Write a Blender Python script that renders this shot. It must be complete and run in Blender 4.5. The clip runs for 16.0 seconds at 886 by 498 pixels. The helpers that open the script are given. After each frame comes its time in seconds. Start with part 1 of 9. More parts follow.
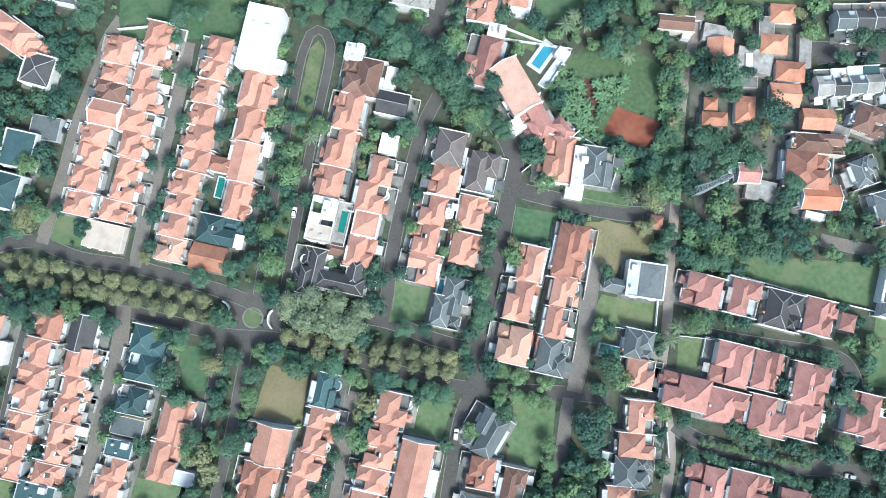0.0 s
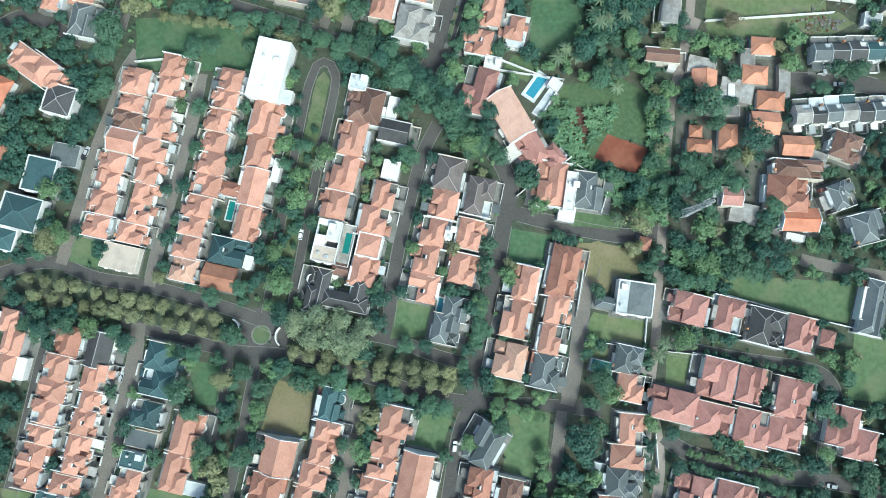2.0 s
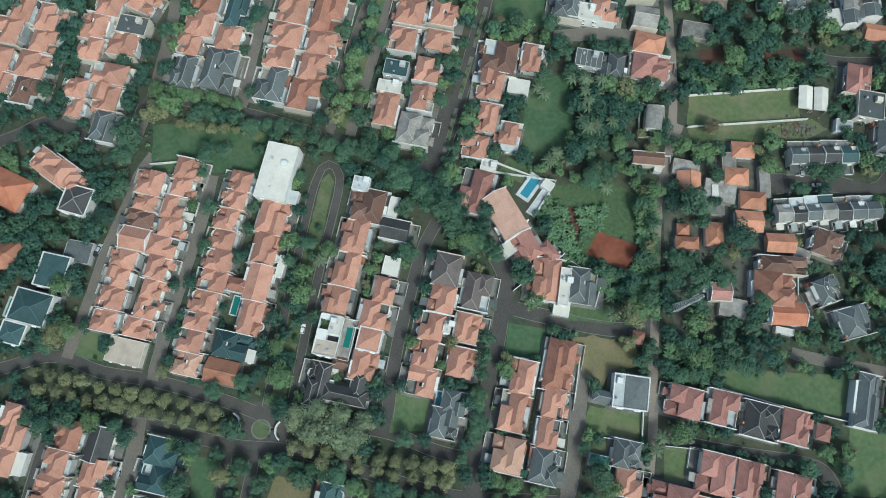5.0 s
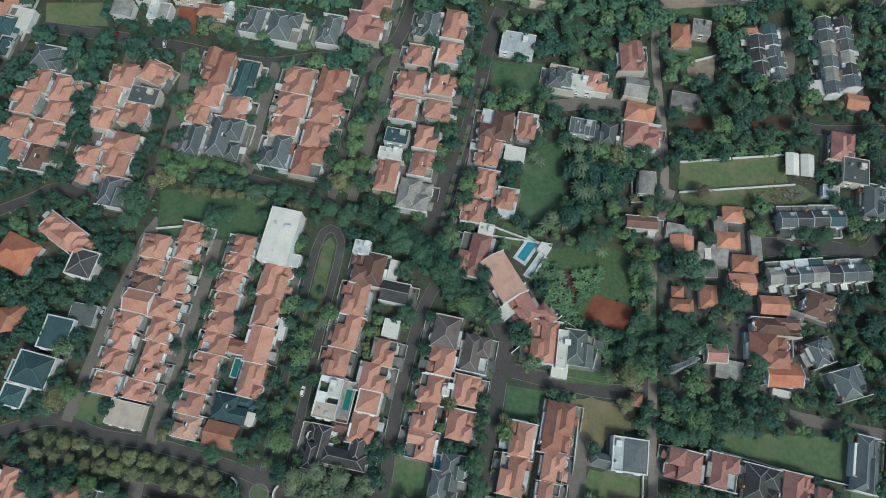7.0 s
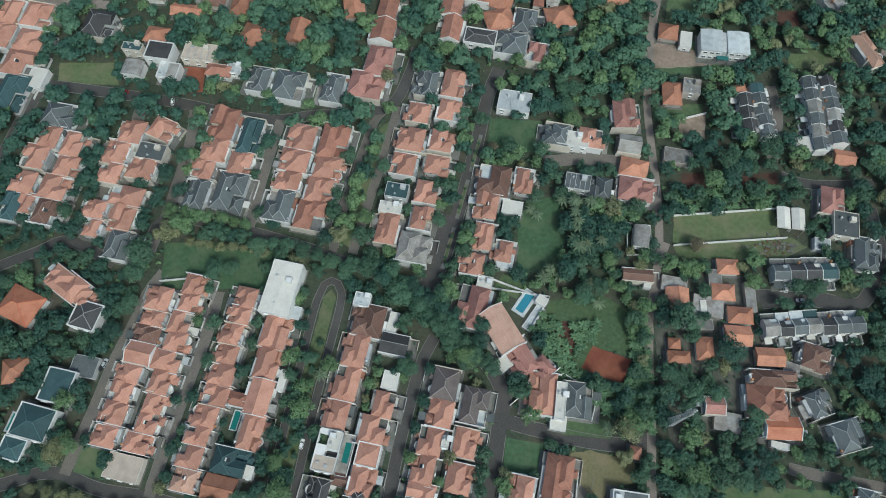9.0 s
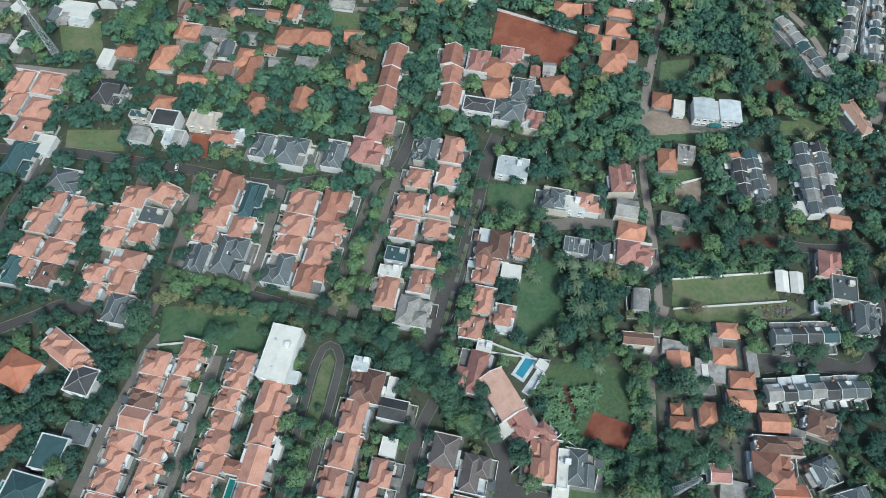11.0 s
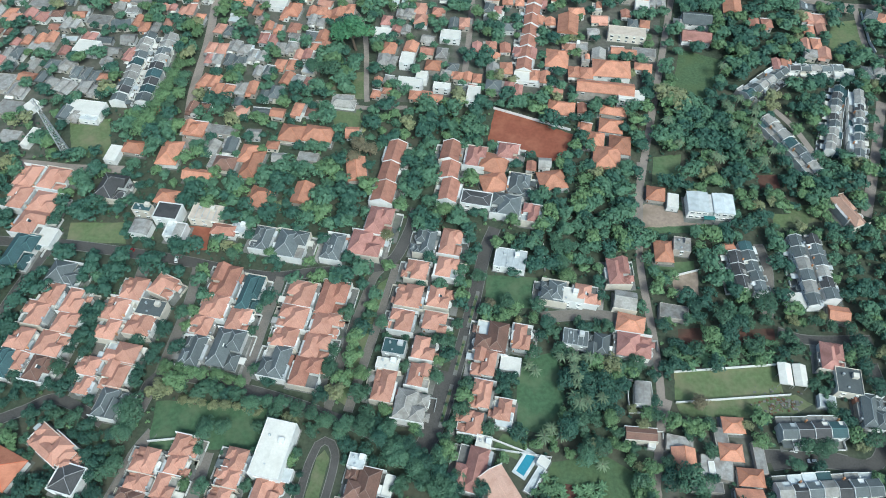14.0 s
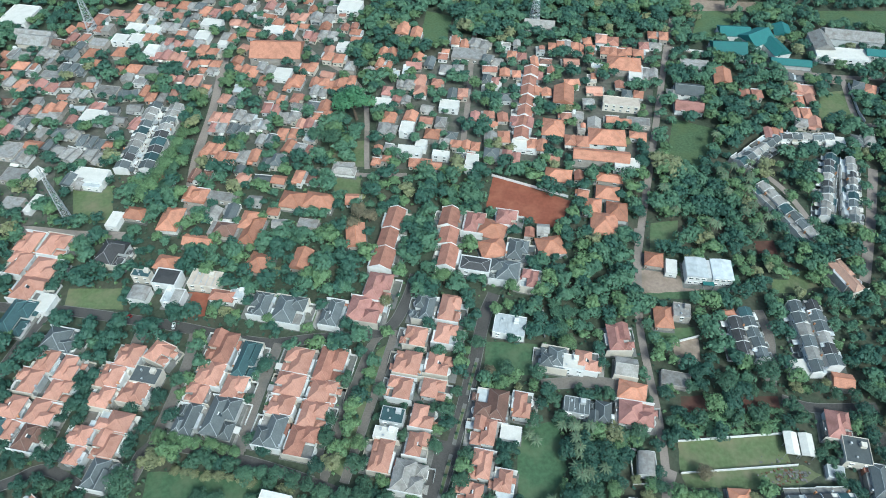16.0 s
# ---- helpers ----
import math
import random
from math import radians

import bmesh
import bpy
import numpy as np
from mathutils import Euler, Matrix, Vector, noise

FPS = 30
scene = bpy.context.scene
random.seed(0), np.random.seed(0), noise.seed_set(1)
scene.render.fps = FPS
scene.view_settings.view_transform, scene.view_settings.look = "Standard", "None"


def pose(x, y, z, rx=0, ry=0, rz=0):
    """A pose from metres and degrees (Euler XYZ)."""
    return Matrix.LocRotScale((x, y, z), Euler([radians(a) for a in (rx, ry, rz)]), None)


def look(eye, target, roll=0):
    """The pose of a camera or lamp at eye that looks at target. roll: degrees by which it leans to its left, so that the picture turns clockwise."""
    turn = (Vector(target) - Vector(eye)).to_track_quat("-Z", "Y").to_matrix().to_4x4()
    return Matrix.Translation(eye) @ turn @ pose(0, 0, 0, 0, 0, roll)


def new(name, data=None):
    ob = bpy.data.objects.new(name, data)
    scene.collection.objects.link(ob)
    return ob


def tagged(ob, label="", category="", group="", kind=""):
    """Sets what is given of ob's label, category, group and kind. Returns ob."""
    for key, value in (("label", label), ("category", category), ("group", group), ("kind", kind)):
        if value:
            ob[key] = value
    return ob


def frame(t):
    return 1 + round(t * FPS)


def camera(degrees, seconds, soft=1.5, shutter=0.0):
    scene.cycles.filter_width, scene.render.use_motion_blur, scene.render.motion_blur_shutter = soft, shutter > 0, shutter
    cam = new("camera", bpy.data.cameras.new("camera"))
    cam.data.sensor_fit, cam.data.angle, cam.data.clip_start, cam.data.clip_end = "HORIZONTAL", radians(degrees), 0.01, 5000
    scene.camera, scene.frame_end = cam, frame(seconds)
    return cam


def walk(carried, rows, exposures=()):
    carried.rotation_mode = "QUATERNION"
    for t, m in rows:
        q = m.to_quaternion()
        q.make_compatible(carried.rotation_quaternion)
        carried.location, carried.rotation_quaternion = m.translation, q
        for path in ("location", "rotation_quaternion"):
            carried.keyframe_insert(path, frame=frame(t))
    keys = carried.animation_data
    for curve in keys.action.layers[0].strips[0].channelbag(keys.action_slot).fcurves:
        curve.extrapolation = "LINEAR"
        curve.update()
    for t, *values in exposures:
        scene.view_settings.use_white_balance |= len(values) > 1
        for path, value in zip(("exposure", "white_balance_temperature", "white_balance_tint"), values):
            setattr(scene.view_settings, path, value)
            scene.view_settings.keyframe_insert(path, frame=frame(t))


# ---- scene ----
cam = camera(65.53, 16.0, 1.0)
ROWS = [
    (0.0, 0.01, 0.02, 274.37, 4.024, 0.212, 0.480),
    (0.5, 0.10, 0.22, 279.14, 3.966, 0.225, 0.457),
    (1.0, 0.20, 0.47, 283.68, 3.939, 0.228, 0.434),
    (1.5, 0.31, 0.77, 287.27, 4.075, 0.222, 0.416),
    (2.0, 0.39, 0.98, 288.81, 5.301, 0.222, 0.403),
    (2.5, 0.46, 1.12, 290.29, 6.601, 0.218, 0.392),
    (3.0, 0.52, 1.20, 292.00, 7.856, 0.205, 0.384),
    (3.5, 0.56, 1.23, 293.51, 9.117, 0.193, 0.383),
    (4.0, 0.58, 1.21, 295.15, 10.383, 0.178, 0.378),
    (6.5, 0.64, 0.92, 302.83, 16.607, 0.079, 0.325),
    (7.0, 0.65, 0.86, 304.37, 17.853, 0.063, 0.315),
    (7.5, 0.67, 0.80, 305.96, 19.024, 0.050, 0.307),
    (8.0, 0.70, 0.74, 307.56, 20.087, 0.040, 0.293),
    (8.5, 0.73, 0.70, 309.17, 20.943, 0.029, 0.281),
    (11.0, 0.94, 0.56, 310.85, 27.159, -0.001, 0.259),
    (11.5, 0.98, 0.55, 310.99, 28.542, -0.009, 0.251),
    (12.0, 1.02, 0.58, 310.86, 29.700, -0.026, 0.238),
    (12.5, 1.04, 0.62, 310.80, 31.083, -0.038, 0.223),
    (13.0, 1.07, 0.68, 310.85, 32.238, -0.055, 0.203),
    (13.5, 1.10, 0.77, 310.78, 33.392, -0.073, 0.181),
    (14.0, 1.11, 0.88, 310.97, 34.727, -0.081, 0.164),
    (14.5, 1.14, 1.02, 311.06, 36.070, -0.087, 0.142),
    (15.0, 1.16, 1.18, 311.14, 37.416, -0.094, 0.125),
    (15.5, 1.18, 1.34, 311.15, 38.769, -0.103, 0.113),
    (16.0, 1.21, 1.51, 311.45, 40.083, -0.121, 0.094),
]
EXPOSURES = [(0, 0.97, 5560, -1), (1.05, 0.96, 5560, -2), (1.5, 0.8, 5560, -10), (2.5, 0.69, 5590, -10), (3.5, 0.41, 5640, -9), (4, 0.32, 5660, -9), (6.5, -0.3, 5730, -6), (8.5, -0.26, 5740, -5), (11, 0.13, 5570, -4), (13.5, 0.35, 5530, -6), (16, 0.44, 5390, -7)]
walk(cam, [(t, pose(x, y, z, rx, ry, rz)) for t, x, y, z, rx, ry, rz in ROWS], EXPOSURES)

# ---- light: a bright overcast day, the sun faint behind thin cloud ----
SUN_ELEVATION, SUN_TURN = 50.0, 152.0
world = bpy.data.worlds.new("sky")
scene.world = world
world.use_nodes = True
sky = world.node_tree.nodes.new("ShaderNodeTexSky")
sky.sky_type, sky.sun_disc = "NISHITA", False
sky.sun_elevation, sky.sun_rotation = radians(SUN_ELEVATION), radians(SUN_TURN)
sky.dust_density = 4.0
world.node_tree.nodes["Background"].inputs["Strength"].default_value = 0.132
world.node_tree.links.new(sky.outputs["Color"], world.node_tree.nodes["Background"].inputs["Color"])
sun_data = bpy.data.lights.new("sun", "SUN")
sun_data.energy, sun_data.angle, sun_data.color = 2.2, radians(14), (1.0, 0.96, 0.9)
sun = new("sun", sun_data)
e, a = radians(SUN_ELEVATION), radians(SUN_TURN)
sun.matrix_world = look((0, 0, 400), Vector((0, 0, 400)) - Vector((math.sin(a) * math.cos(e), math.cos(a) * math.cos(e), math.sin(e))))

# ---- materials ----
def tint(c, k):
    return tuple(min(1.0, v * k) for v in c)


def material(name, colour, rough=0.85, spread=0.18, grain=3.0, patch=0.15, dirt=None, dirt_amount=0.35, courses=0.0, bump=0.3, per_object=0.25, metal=0.0, islands=0.0):
    """A surface with fine grain, broad patches, dirt of its own, tile courses and a shift from piece to piece."""
    m = bpy.data.materials.new(name)
    m.use_nodes = True
    nt = m.node_tree
    n, l = nt.nodes, nt.links
    shader = n["Principled BSDF"]
    shader.inputs["Roughness"].default_value, shader.inputs["Metallic"].default_value = rough, metal
    shader.inputs["Specular IOR Level"].default_value = 0.25
    at = n.new("ShaderNodeTexCoord")
    geo = n.new("ShaderNodeNewGeometry")
    fine = n.new("ShaderNodeTexNoise")
    fine.inputs["Scale"].default_value, fine.inputs["Detail"].default_value = grain, 5
    broad = n.new("ShaderNodeTexNoise")
    broad.inputs["Scale"].default_value, broad.inputs["Detail"].default_value = patch, 4
    for tex in (fine, broad):
        l.new(geo.outputs["Position"], tex.inputs["Vector"])
    ramp = n.new("ShaderNodeMix")
    ramp.data_type = "RGBA"
    ramp.inputs[6].default_value = (*tint(colour, 1 - spread * 1.6), 1)
    ramp.inputs[7].default_value = (*tint(colour, 1 + spread * 1.6), 1)
    l.new(fine.outputs["Fac"], ramp.inputs[0])
    out = ramp.outputs[2]
    if dirt:
        edge = n.new("ShaderNodeMapRange")
        edge.inputs[1].default_value, edge.inputs[2].default_value = 0.45, 0.72
        edge.inputs[3].default_value, edge.inputs[4].default_value = 0, dirt_amount
        l.new(broad.outputs["Fac"], edge.inputs[0])
        mix = n.new("ShaderNodeMix")
        mix.data_type = "RGBA"
        l.new(edge.outputs[0], mix.inputs[0])
        l.new(out, mix.inputs[6])
        mix.inputs[7].default_value = (*dirt, 1)
        out = mix.outputs[2]
    height = fine.outputs["Fac"]
    if courses:
        wave = n.new("ShaderNodeTexWave")
        wave.bands_direction, wave.wave_profile = "Z", "SAW"
        wave.inputs["Scale"].default_value, wave.inputs["Distortion"].default_value = courses, 0.6
        l.new(geo.outputs["Position"], wave.inputs["Vector"])
        rows_mix = n.new("ShaderNodeMix")
        rows_mix.data_type, rows_mix.blend_type = "RGBA", "MULTIPLY"
        rows_mix.inputs[0].default_value = 0.1
        l.new(out, rows_mix.inputs[6])
        l.new(wave.outputs["Color"], rows_mix.inputs[7])
        out, height = rows_mix.outputs[2], wave.outputs["Fac"]
    if per_object or islands:
        info = n.new("ShaderNodeObjectInfo")
        for source, amount in ((info.outputs["Random"], per_object), (geo.outputs["Random Per Island"], islands)):
            if amount:
                shift = n.new("ShaderNodeHueSaturation")
                k = n.new("ShaderNodeMapRange")
                k.inputs[3].default_value, k.inputs[4].default_value = 1 - amount, 1 + amount
                l.new(source, k.inputs[0])
                l.new(k.outputs[0], shift.inputs["Value"])
                l.new(out, shift.inputs["Color"])
                out = shift.outputs["Color"]
    l.new(out, shader.inputs["Base Color"])
    if bump:
        b = n.new("ShaderNodeBump")
        b.inputs["Strength"].default_value, b.inputs["Distance"].default_value = bump, 0.06
        l.new(height, b.inputs["Height"])
        l.new(b.outputs["Normal"], shader.inputs["Normal"])
    return m


TILE = 0.9
ROOFS = {
    "terracotta": material("terracotta tiles", (0.468, 0.25, 0.184), 0.8, 0.18, 1.6, 0.22, (0.32, 0.15, 0.105), 0.65, TILE, 0.5, 0.16, islands=0.16),
    "orange": material("orange clay tiles", (0.45, 0.215, 0.14), 0.8, 0.2, 1.6, 0.25, (0.25, 0.12, 0.08), 0.7, TILE, 0.4, 0.3, islands=0.14),
    "vermilion": material("new orange-red tiles", (0.47, 0.195, 0.118), 0.75, 0.16, 1.6, 0.25, (0.26, 0.08, 0.045), 0.5, TILE, 0.4, 0.1),
    "brown": material("brown tiles", (0.20, 0.115, 0.088), 0.8, 0.2, 1.6, 0.25, (0.12, 0.075, 0.06), 0.6, TILE, 0.4, 0.2),
    "russet": material("russet tiles", (0.36, 0.175, 0.125), 0.8, 0.2, 1.6, 0.25, (0.18, 0.085, 0.062), 0.6, TILE, 0.4, 0.15),
    "rose": material("rose-brown tiles", (0.375, 0.19, 0.16), 0.8, 0.2, 1.6, 0.25, (0.2, 0.095, 0.075), 0.6, TILE, 0.4, 0.18, islands=0.14),
    "grey": material("slate-grey tiles", (0.122, 0.135, 0.135), 0.7, 0.2, 1.6, 0.25, (0.075, 0.085, 0.088), 0.6, TILE, 0.4, 0.22, islands=0.14),
    "charcoal": material("charcoal tiles", (0.07, 0.068, 0.068), 0.7, 0.2, 1.6, 0.25, (0.04, 0.04, 0.04), 0.6, TILE, 0.4, 0.15),
    "umber": material("grey-brown tiles", (0.15, 0.126, 0.118), 0.8, 0.2, 1.6, 0.25, (0.09, 0.078, 0.072), 0.6, TILE, 0.4, 0.15),
    "green": material("blue-green tiles", (0.05, 0.09, 0.095), 0.65, 0.2, 1.6, 0.25, (0.03, 0.055, 0.055), 0.5, TILE, 0.4, 0.25),
    "pink": material("pale pink-beige tiles", (0.50, 0.30, 0.22), 0.8, 0.16, 1.6, 0.25, (0.32, 0.22, 0.17), 0.5, TILE, 0.4, 0.12),
    "striped": material("pale salmon tiles", (0.60, 0.385, 0.30), 0.8, 0.16, 1.6, 0.25, (0.36, 0.2, 0.14), 0.5, TILE, 0.4, 0.1),
    "weathered": material("weathered concrete roof", (0.30, 0.285, 0.26), 0.9, 0.25, 1.0, 0.2, (0.13, 0.115, 0.1), 0.7, 0, 0.4, 0.15),
    "sheet": material("weathered grey sheeting", (0.29, 0.28, 0.262), 0.8, 0.28, 0.8, 0.25, (0.15, 0.12, 0.1), 0.7, 0.6, 0.4, 0.35, islands=0.14),
    "pale": material("light grey roof slab", (0.46, 0.48, 0.48), 0.85, 0.14, 1.2, 0.3, (0.27, 0.28, 0.27), 0.6, 0, 0.2, 0.2, islands=0.14),
    "white": material("white roof slab", (0.62, 0.59, 0.53), 0.85, 0.09, 1.2, 0.25, (0.5, 0.475, 0.42), 0.6, 0, 0.2, 0.08, islands=0.14),
    "teal": material("teal sheeting", (0.04, 0.14, 0.135), 0.6, 0.12, 1.0, 0.3, (0.04, 0.17, 0.15), 0.5, 0, 0.2, 0.1),
    "beige": material("beige roof slab", (0.50, 0.42, 0.345), 0.85, 0.12, 1.2, 0.3, (0.33, 0.28, 0.23), 0.6, 0, 0.2, 0.12),
}
RIDGE = {k: material(k + " ridge", c, 0.85, 0.2, 2.5, 0.3, None, 0, 0, 0.2, 0.15) for k, c in dict(
    terracotta=(0.52, 0.28, 0.2), orange=(0.48, 0.2, 0.11), vermilion=(0.5, 0.14, 0.07), brown=(0.27, 0.19, 0.16), russet=(0.4, 0.21, 0.15), rose=(0.45, 0.24, 0.19),
    grey=(0.34, 0.36, 0.36), teal=(0.07, 0.2, 0.19), umber=(0.32, 0.29, 0.275), charcoal=(0.33, 0.325, 0.32), green=(0.1, 0.18, 0.18), pink=(0.55, 0.38, 0.3), striped=(0.6, 0.38, 0.3), weathered=(0.4, 0.38, 0.35), sheet=(0.4, 0.39, 0.37)).items()}
WALLS = [
    material("white painted plaster", (0.7, 0.69, 0.665), 0.9, 0.06, 0.8, 0.35, (0.5, 0.49, 0.46), 0.5, 0, 0.15, 0.06),
    material("cream painted plaster", (0.6, 0.55, 0.47), 0.9, 0.07, 0.8, 0.35, (0.44, 0.39, 0.33), 0.55, 0, 0.15, 0.08),
    material("grey painted plaster", (0.47, 0.475, 0.465), 0.9, 0.1, 0.8, 0.35, (0.3, 0.29, 0.27), 0.55, 0, 0.15, 0.12),
    material("bare weathered plaster", (0.38, 0.345, 0.305), 0.92, 0.15, 0.8, 0.35, (0.2, 0.175, 0.15), 0.6, 0, 0.2, 0.2),
]
GLASS = material("dark window glass", (0.035, 0.045, 0.05), 0.12, 0.1, 2, 0.5, None, 0, 0, 0, 0.3)
FRAME = material("white window frame", (0.7, 0.7, 0.68), 0.6, 0.05, 2, 0.5, None, 0, 0, 0, 0.1)
TIMBER = material("brown timber", (0.16, 0.085, 0.05), 0.7, 0.25, 6, 0.5, None, 0, 0, 0.2, 0.3)
YARD = material("stained concrete paving", (0.17, 0.165, 0.155), 0.92, 0.25, 0.7, 0.18, (0.085, 0.1, 0.075), 0.8, 0, 0.3, 0.2)
ASPHALT = material("worn asphalt", (0.078, 0.073, 0.068), 0.85, 0.3, 1.2, 0.09, (0.108, 0.1, 0.092), 0.7, 0, 0.3, 0.08)
STREET = material("old grey concrete street", (0.165, 0.145, 0.126), 0.92, 0.25, 1.2, 0.1, (0.115, 0.112, 0.1), 0.7, 0, 0.3, 0.08)
LANE = material("pale concrete lane", (0.26, 0.22, 0.19), 0.92, 0.2, 1.5, 0.1, (0.13, 0.115, 0.1), 0.6, 0, 0.3, 0.08)
KERB = material("concrete kerb", (0.19, 0.185, 0.17), 0.9, 0.15, 1.0, 0.3, (0.12, 0.12, 0.105), 0.7, 0, 0.2, 0)
GROUND = material("damp ground and low growth", (0.056, 0.07, 0.046), 0.95, 0.45, 0.55, 0.045, (0.105, 0.088, 0.066), 0.7, 0, 0.8, 0)
LAWNS = {
    "lawn": material("mown green lawn", (0.092, 0.136, 0.066), 0.95, 0.28, 0.5, 0.09, (0.145, 0.16, 0.09), 0.8, 0, 0.4, 0.1),
    # darker copy of the lawn, with shade put into its colour
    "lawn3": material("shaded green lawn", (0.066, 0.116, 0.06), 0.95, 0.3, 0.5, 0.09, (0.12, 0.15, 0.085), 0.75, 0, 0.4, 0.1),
    "lawn2": material("patchy yellowing lawn", (0.115, 0.15, 0.07), 0.95, 0.28, 0.5, 0.08, (0.2, 0.18, 0.11), 0.8, 0, 0.4, 0.08),
    "dry": material("dry brown grass", (0.17, 0.155, 0.082), 0.95, 0.22, 0.9, 0.06, (0.24, 0.19, 0.12), 0.8, 0, 0.4, 0.08),
    "meadow": material("rough meadow grass", (0.078, 0.12, 0.06), 0.95, 0.35, 0.6, 0.08, (0.095, 0.125, 0.055), 0.8, 0, 0.6, 0.08),
    "park": material("trodden verge grass", (0.1, 0.13, 0.062), 0.95, 0.3, 0.7, 0.12, (0.19, 0.17, 0.11), 0.8, 0, 0.5, 0.08),
    "earth": material("bare red earth", (0.20, 0.068, 0.042), 0.95, 0.2, 0.5, 0.1, (0.3, 0.125, 0.075), 0.7, 0, 0.5, 0.12),
    "paved": material("trodden ground and concrete between houses", (0.115, 0.11, 0.092), 0.95, 0.3, 0.4, 0.12, (0.05, 0.072, 0.045), 0.85, 0, 0.4, 0),
    # dark red soil; the shade of banana plants is painted into this colour
    "earth3": material("dark red soil with painted shade", (0.1, 0.05, 0.038), 0.95, 0.25, 0.5, 0.1, (0.06, 0.05, 0.035), 0.8, 0, 0.5, 0.1),
    "earth2": material("pale trodden earth", (0.27, 0.21, 0.165), 0.95, 0.25, 0.5, 0.1, (0.16, 0.125, 0.09), 0.8, 0, 0.5, 0.1),
}
WATER = material("pool water", (0.05, 0.2, 0.27), 0.08, 0.12, 0.8, 0.6, None, 0, 0, 0.1, 0.15)
TEAL_WATER = material("green pool water", (0.03, 0.17, 0.15), 0.1, 0.12, 0.8, 0.6, None, 0, 0, 0.1, 0.15)
BARK = material("grey-brown bark", (0.13, 0.1, 0.075), 0.95, 0.3, 4, 1, None, 0, 0, 0.4, 0.2)
STEEL = material("galvanised steel", (0.48, 0.50, 0.51), 0.5, 0.12, 2, 0.6, (0.33, 0.24, 0.18), 0.3, 0, 0.1, 0.1, 0.4)
TANK = material("dull orange plastic tank", (0.4, 0.2, 0.1), 0.5, 0.08, 2, 0.6, None, 0, 0, 0, 0.3)
RUBBER = material("tyre rubber", (0.025, 0.025, 0.025), 0.9, 0.1, 4, 1, None, 0, 0, 0, 0)
CARS = [material("car paint " + k, c, 0.3, 0.02, 2, 1, None, 0, 0, 0, 0) for k, c in (("white", (0.75, 0.75, 0.74)), ("silver", (0.4, 0.41, 0.42)), ("black", (0.03, 0.03, 0.035)), ("red", (0.35, 0.03, 0.03)))]


def leaf_material(name, colour, per_object=0.2, islands=0.16):
    m = material(name, colour, 0.6, 0.25, 0.9, 0.12, tuple(v * k for v, k in zip(colour, (1.35, 1.2, 1.05))), 0.55, 0, 0, per_object, 0, islands)
    return m


LEAVES = {
    "dark": leaf_material("dark green leaves", (0.04, 0.088, 0.063)),
    "mid": leaf_material("green leaves", (0.066, 0.126, 0.078)),
    "olive": leaf_material("olive-yellow leaves", (0.175, 0.19, 0.1)),
    "light": leaf_material("pale blossoming leaves", (0.17, 0.215, 0.13)),
    "fresh": leaf_material("fresh green leaves", (0.11, 0.178, 0.084)),
    "banana": leaf_material("banana leaves", (0.086, 0.15, 0.076)),
    "palm": leaf_material("palm fronds", (0.105, 0.145, 0.085)),
    "bright": leaf_material("bright green leaves", (0.085, 0.2, 0.098)),
    "brown": leaf_material("dry brown leaves", (0.14, 0.125, 0.08)),
}


# ---- builders ----
def part(name, verts, faces, mats, parent=None, label="", slots=None):
    me = bpy.data.meshes.new(name)
    me.from_pydata(verts, [], faces)
    for m in mats if isinstance(mats, (list, tuple)) else (mats,):
        me.materials.append(m)
    if slots is not None:
        me.polygons.foreach_set("material_index", slots)
    ob = new(name, me)
    if parent is not None:
        ob.parent = parent
    return tagged(ob, label)


def shared(name, mesh, parent, m):
    ob = new(name, mesh)
    ob.parent = parent
    ob.matrix_basis = m
    return ob


class Soup:
    """Boxes and sheets gathered into one mesh."""

    def __init__(self):
        self.v, self.f, self.s = [], [], []

    def add(self, verts, faces, slot=0):
        k = len(self.v)
        self.v += [tuple(p) for p in verts]
        self.f += [tuple(i + k for i in f) for f in faces]
        self.s += [slot] * len(faces)
        return self

    def box(self, x0, x1, y0, y1, z0, z1, slot=0, bottom=True):
        fs = [(4, 5, 6, 7), (0, 1, 5, 4), (1, 2, 6, 5), (2, 3, 7, 6), (3, 0, 4, 7)] + ([(3, 2, 1, 0)] if bottom else [])
        return self.add([(x0, y0, z0), (x1, y0, z0), (x1, y1, z0), (x0, y1, z0), (x0, y0, z1), (x1, y0, z1), (x1, y1, z1), (x0, y1, z1)], fs, slot)

    def bar(self, a, b, r, slot=0):
        a, b = Vector(a), Vector(b)
        w = (b - a).normalized()
        u = w.cross(Vector((0, 0, 1)) if abs(w.z) < 0.9 else Vector((1, 0, 0))).normalized() * r
        v = w.cross(u).normalized() * r
        q = [a + u, a + v, a - u, a - v, b + u, b + v, b - u, b - v]
        return self.add(q, [(0, 1, 5, 4), (1, 2, 6, 5), (2, 3, 7, 6), (3, 0, 4, 7), (4, 5, 6, 7), (3, 2, 1, 0)], slot)

    def drum(self, x, y, z0, z1, r, slot=0, n=10):
        ring = [(x + r * math.cos(i * math.tau / n), y + r * math.sin(i * math.tau / n)) for i in range(n)]
        vs = [(p, q, z0) for p, q in ring] + [(p, q, z1) for p, q in ring] + [(x, y, z1 + r * 0.35)]
        fs = [(i, (i + 1) % n, n + (i + 1) % n, n + i) for i in range(n)] + [(n + i, n + (i + 1) % n, 2 * n) for i in range(n)]
        return self.add(vs, fs, slot)

    def part(self, name, mats, parent=None, label=""):
        return part(name, self.v, self.f, mats, parent, label, self.s)


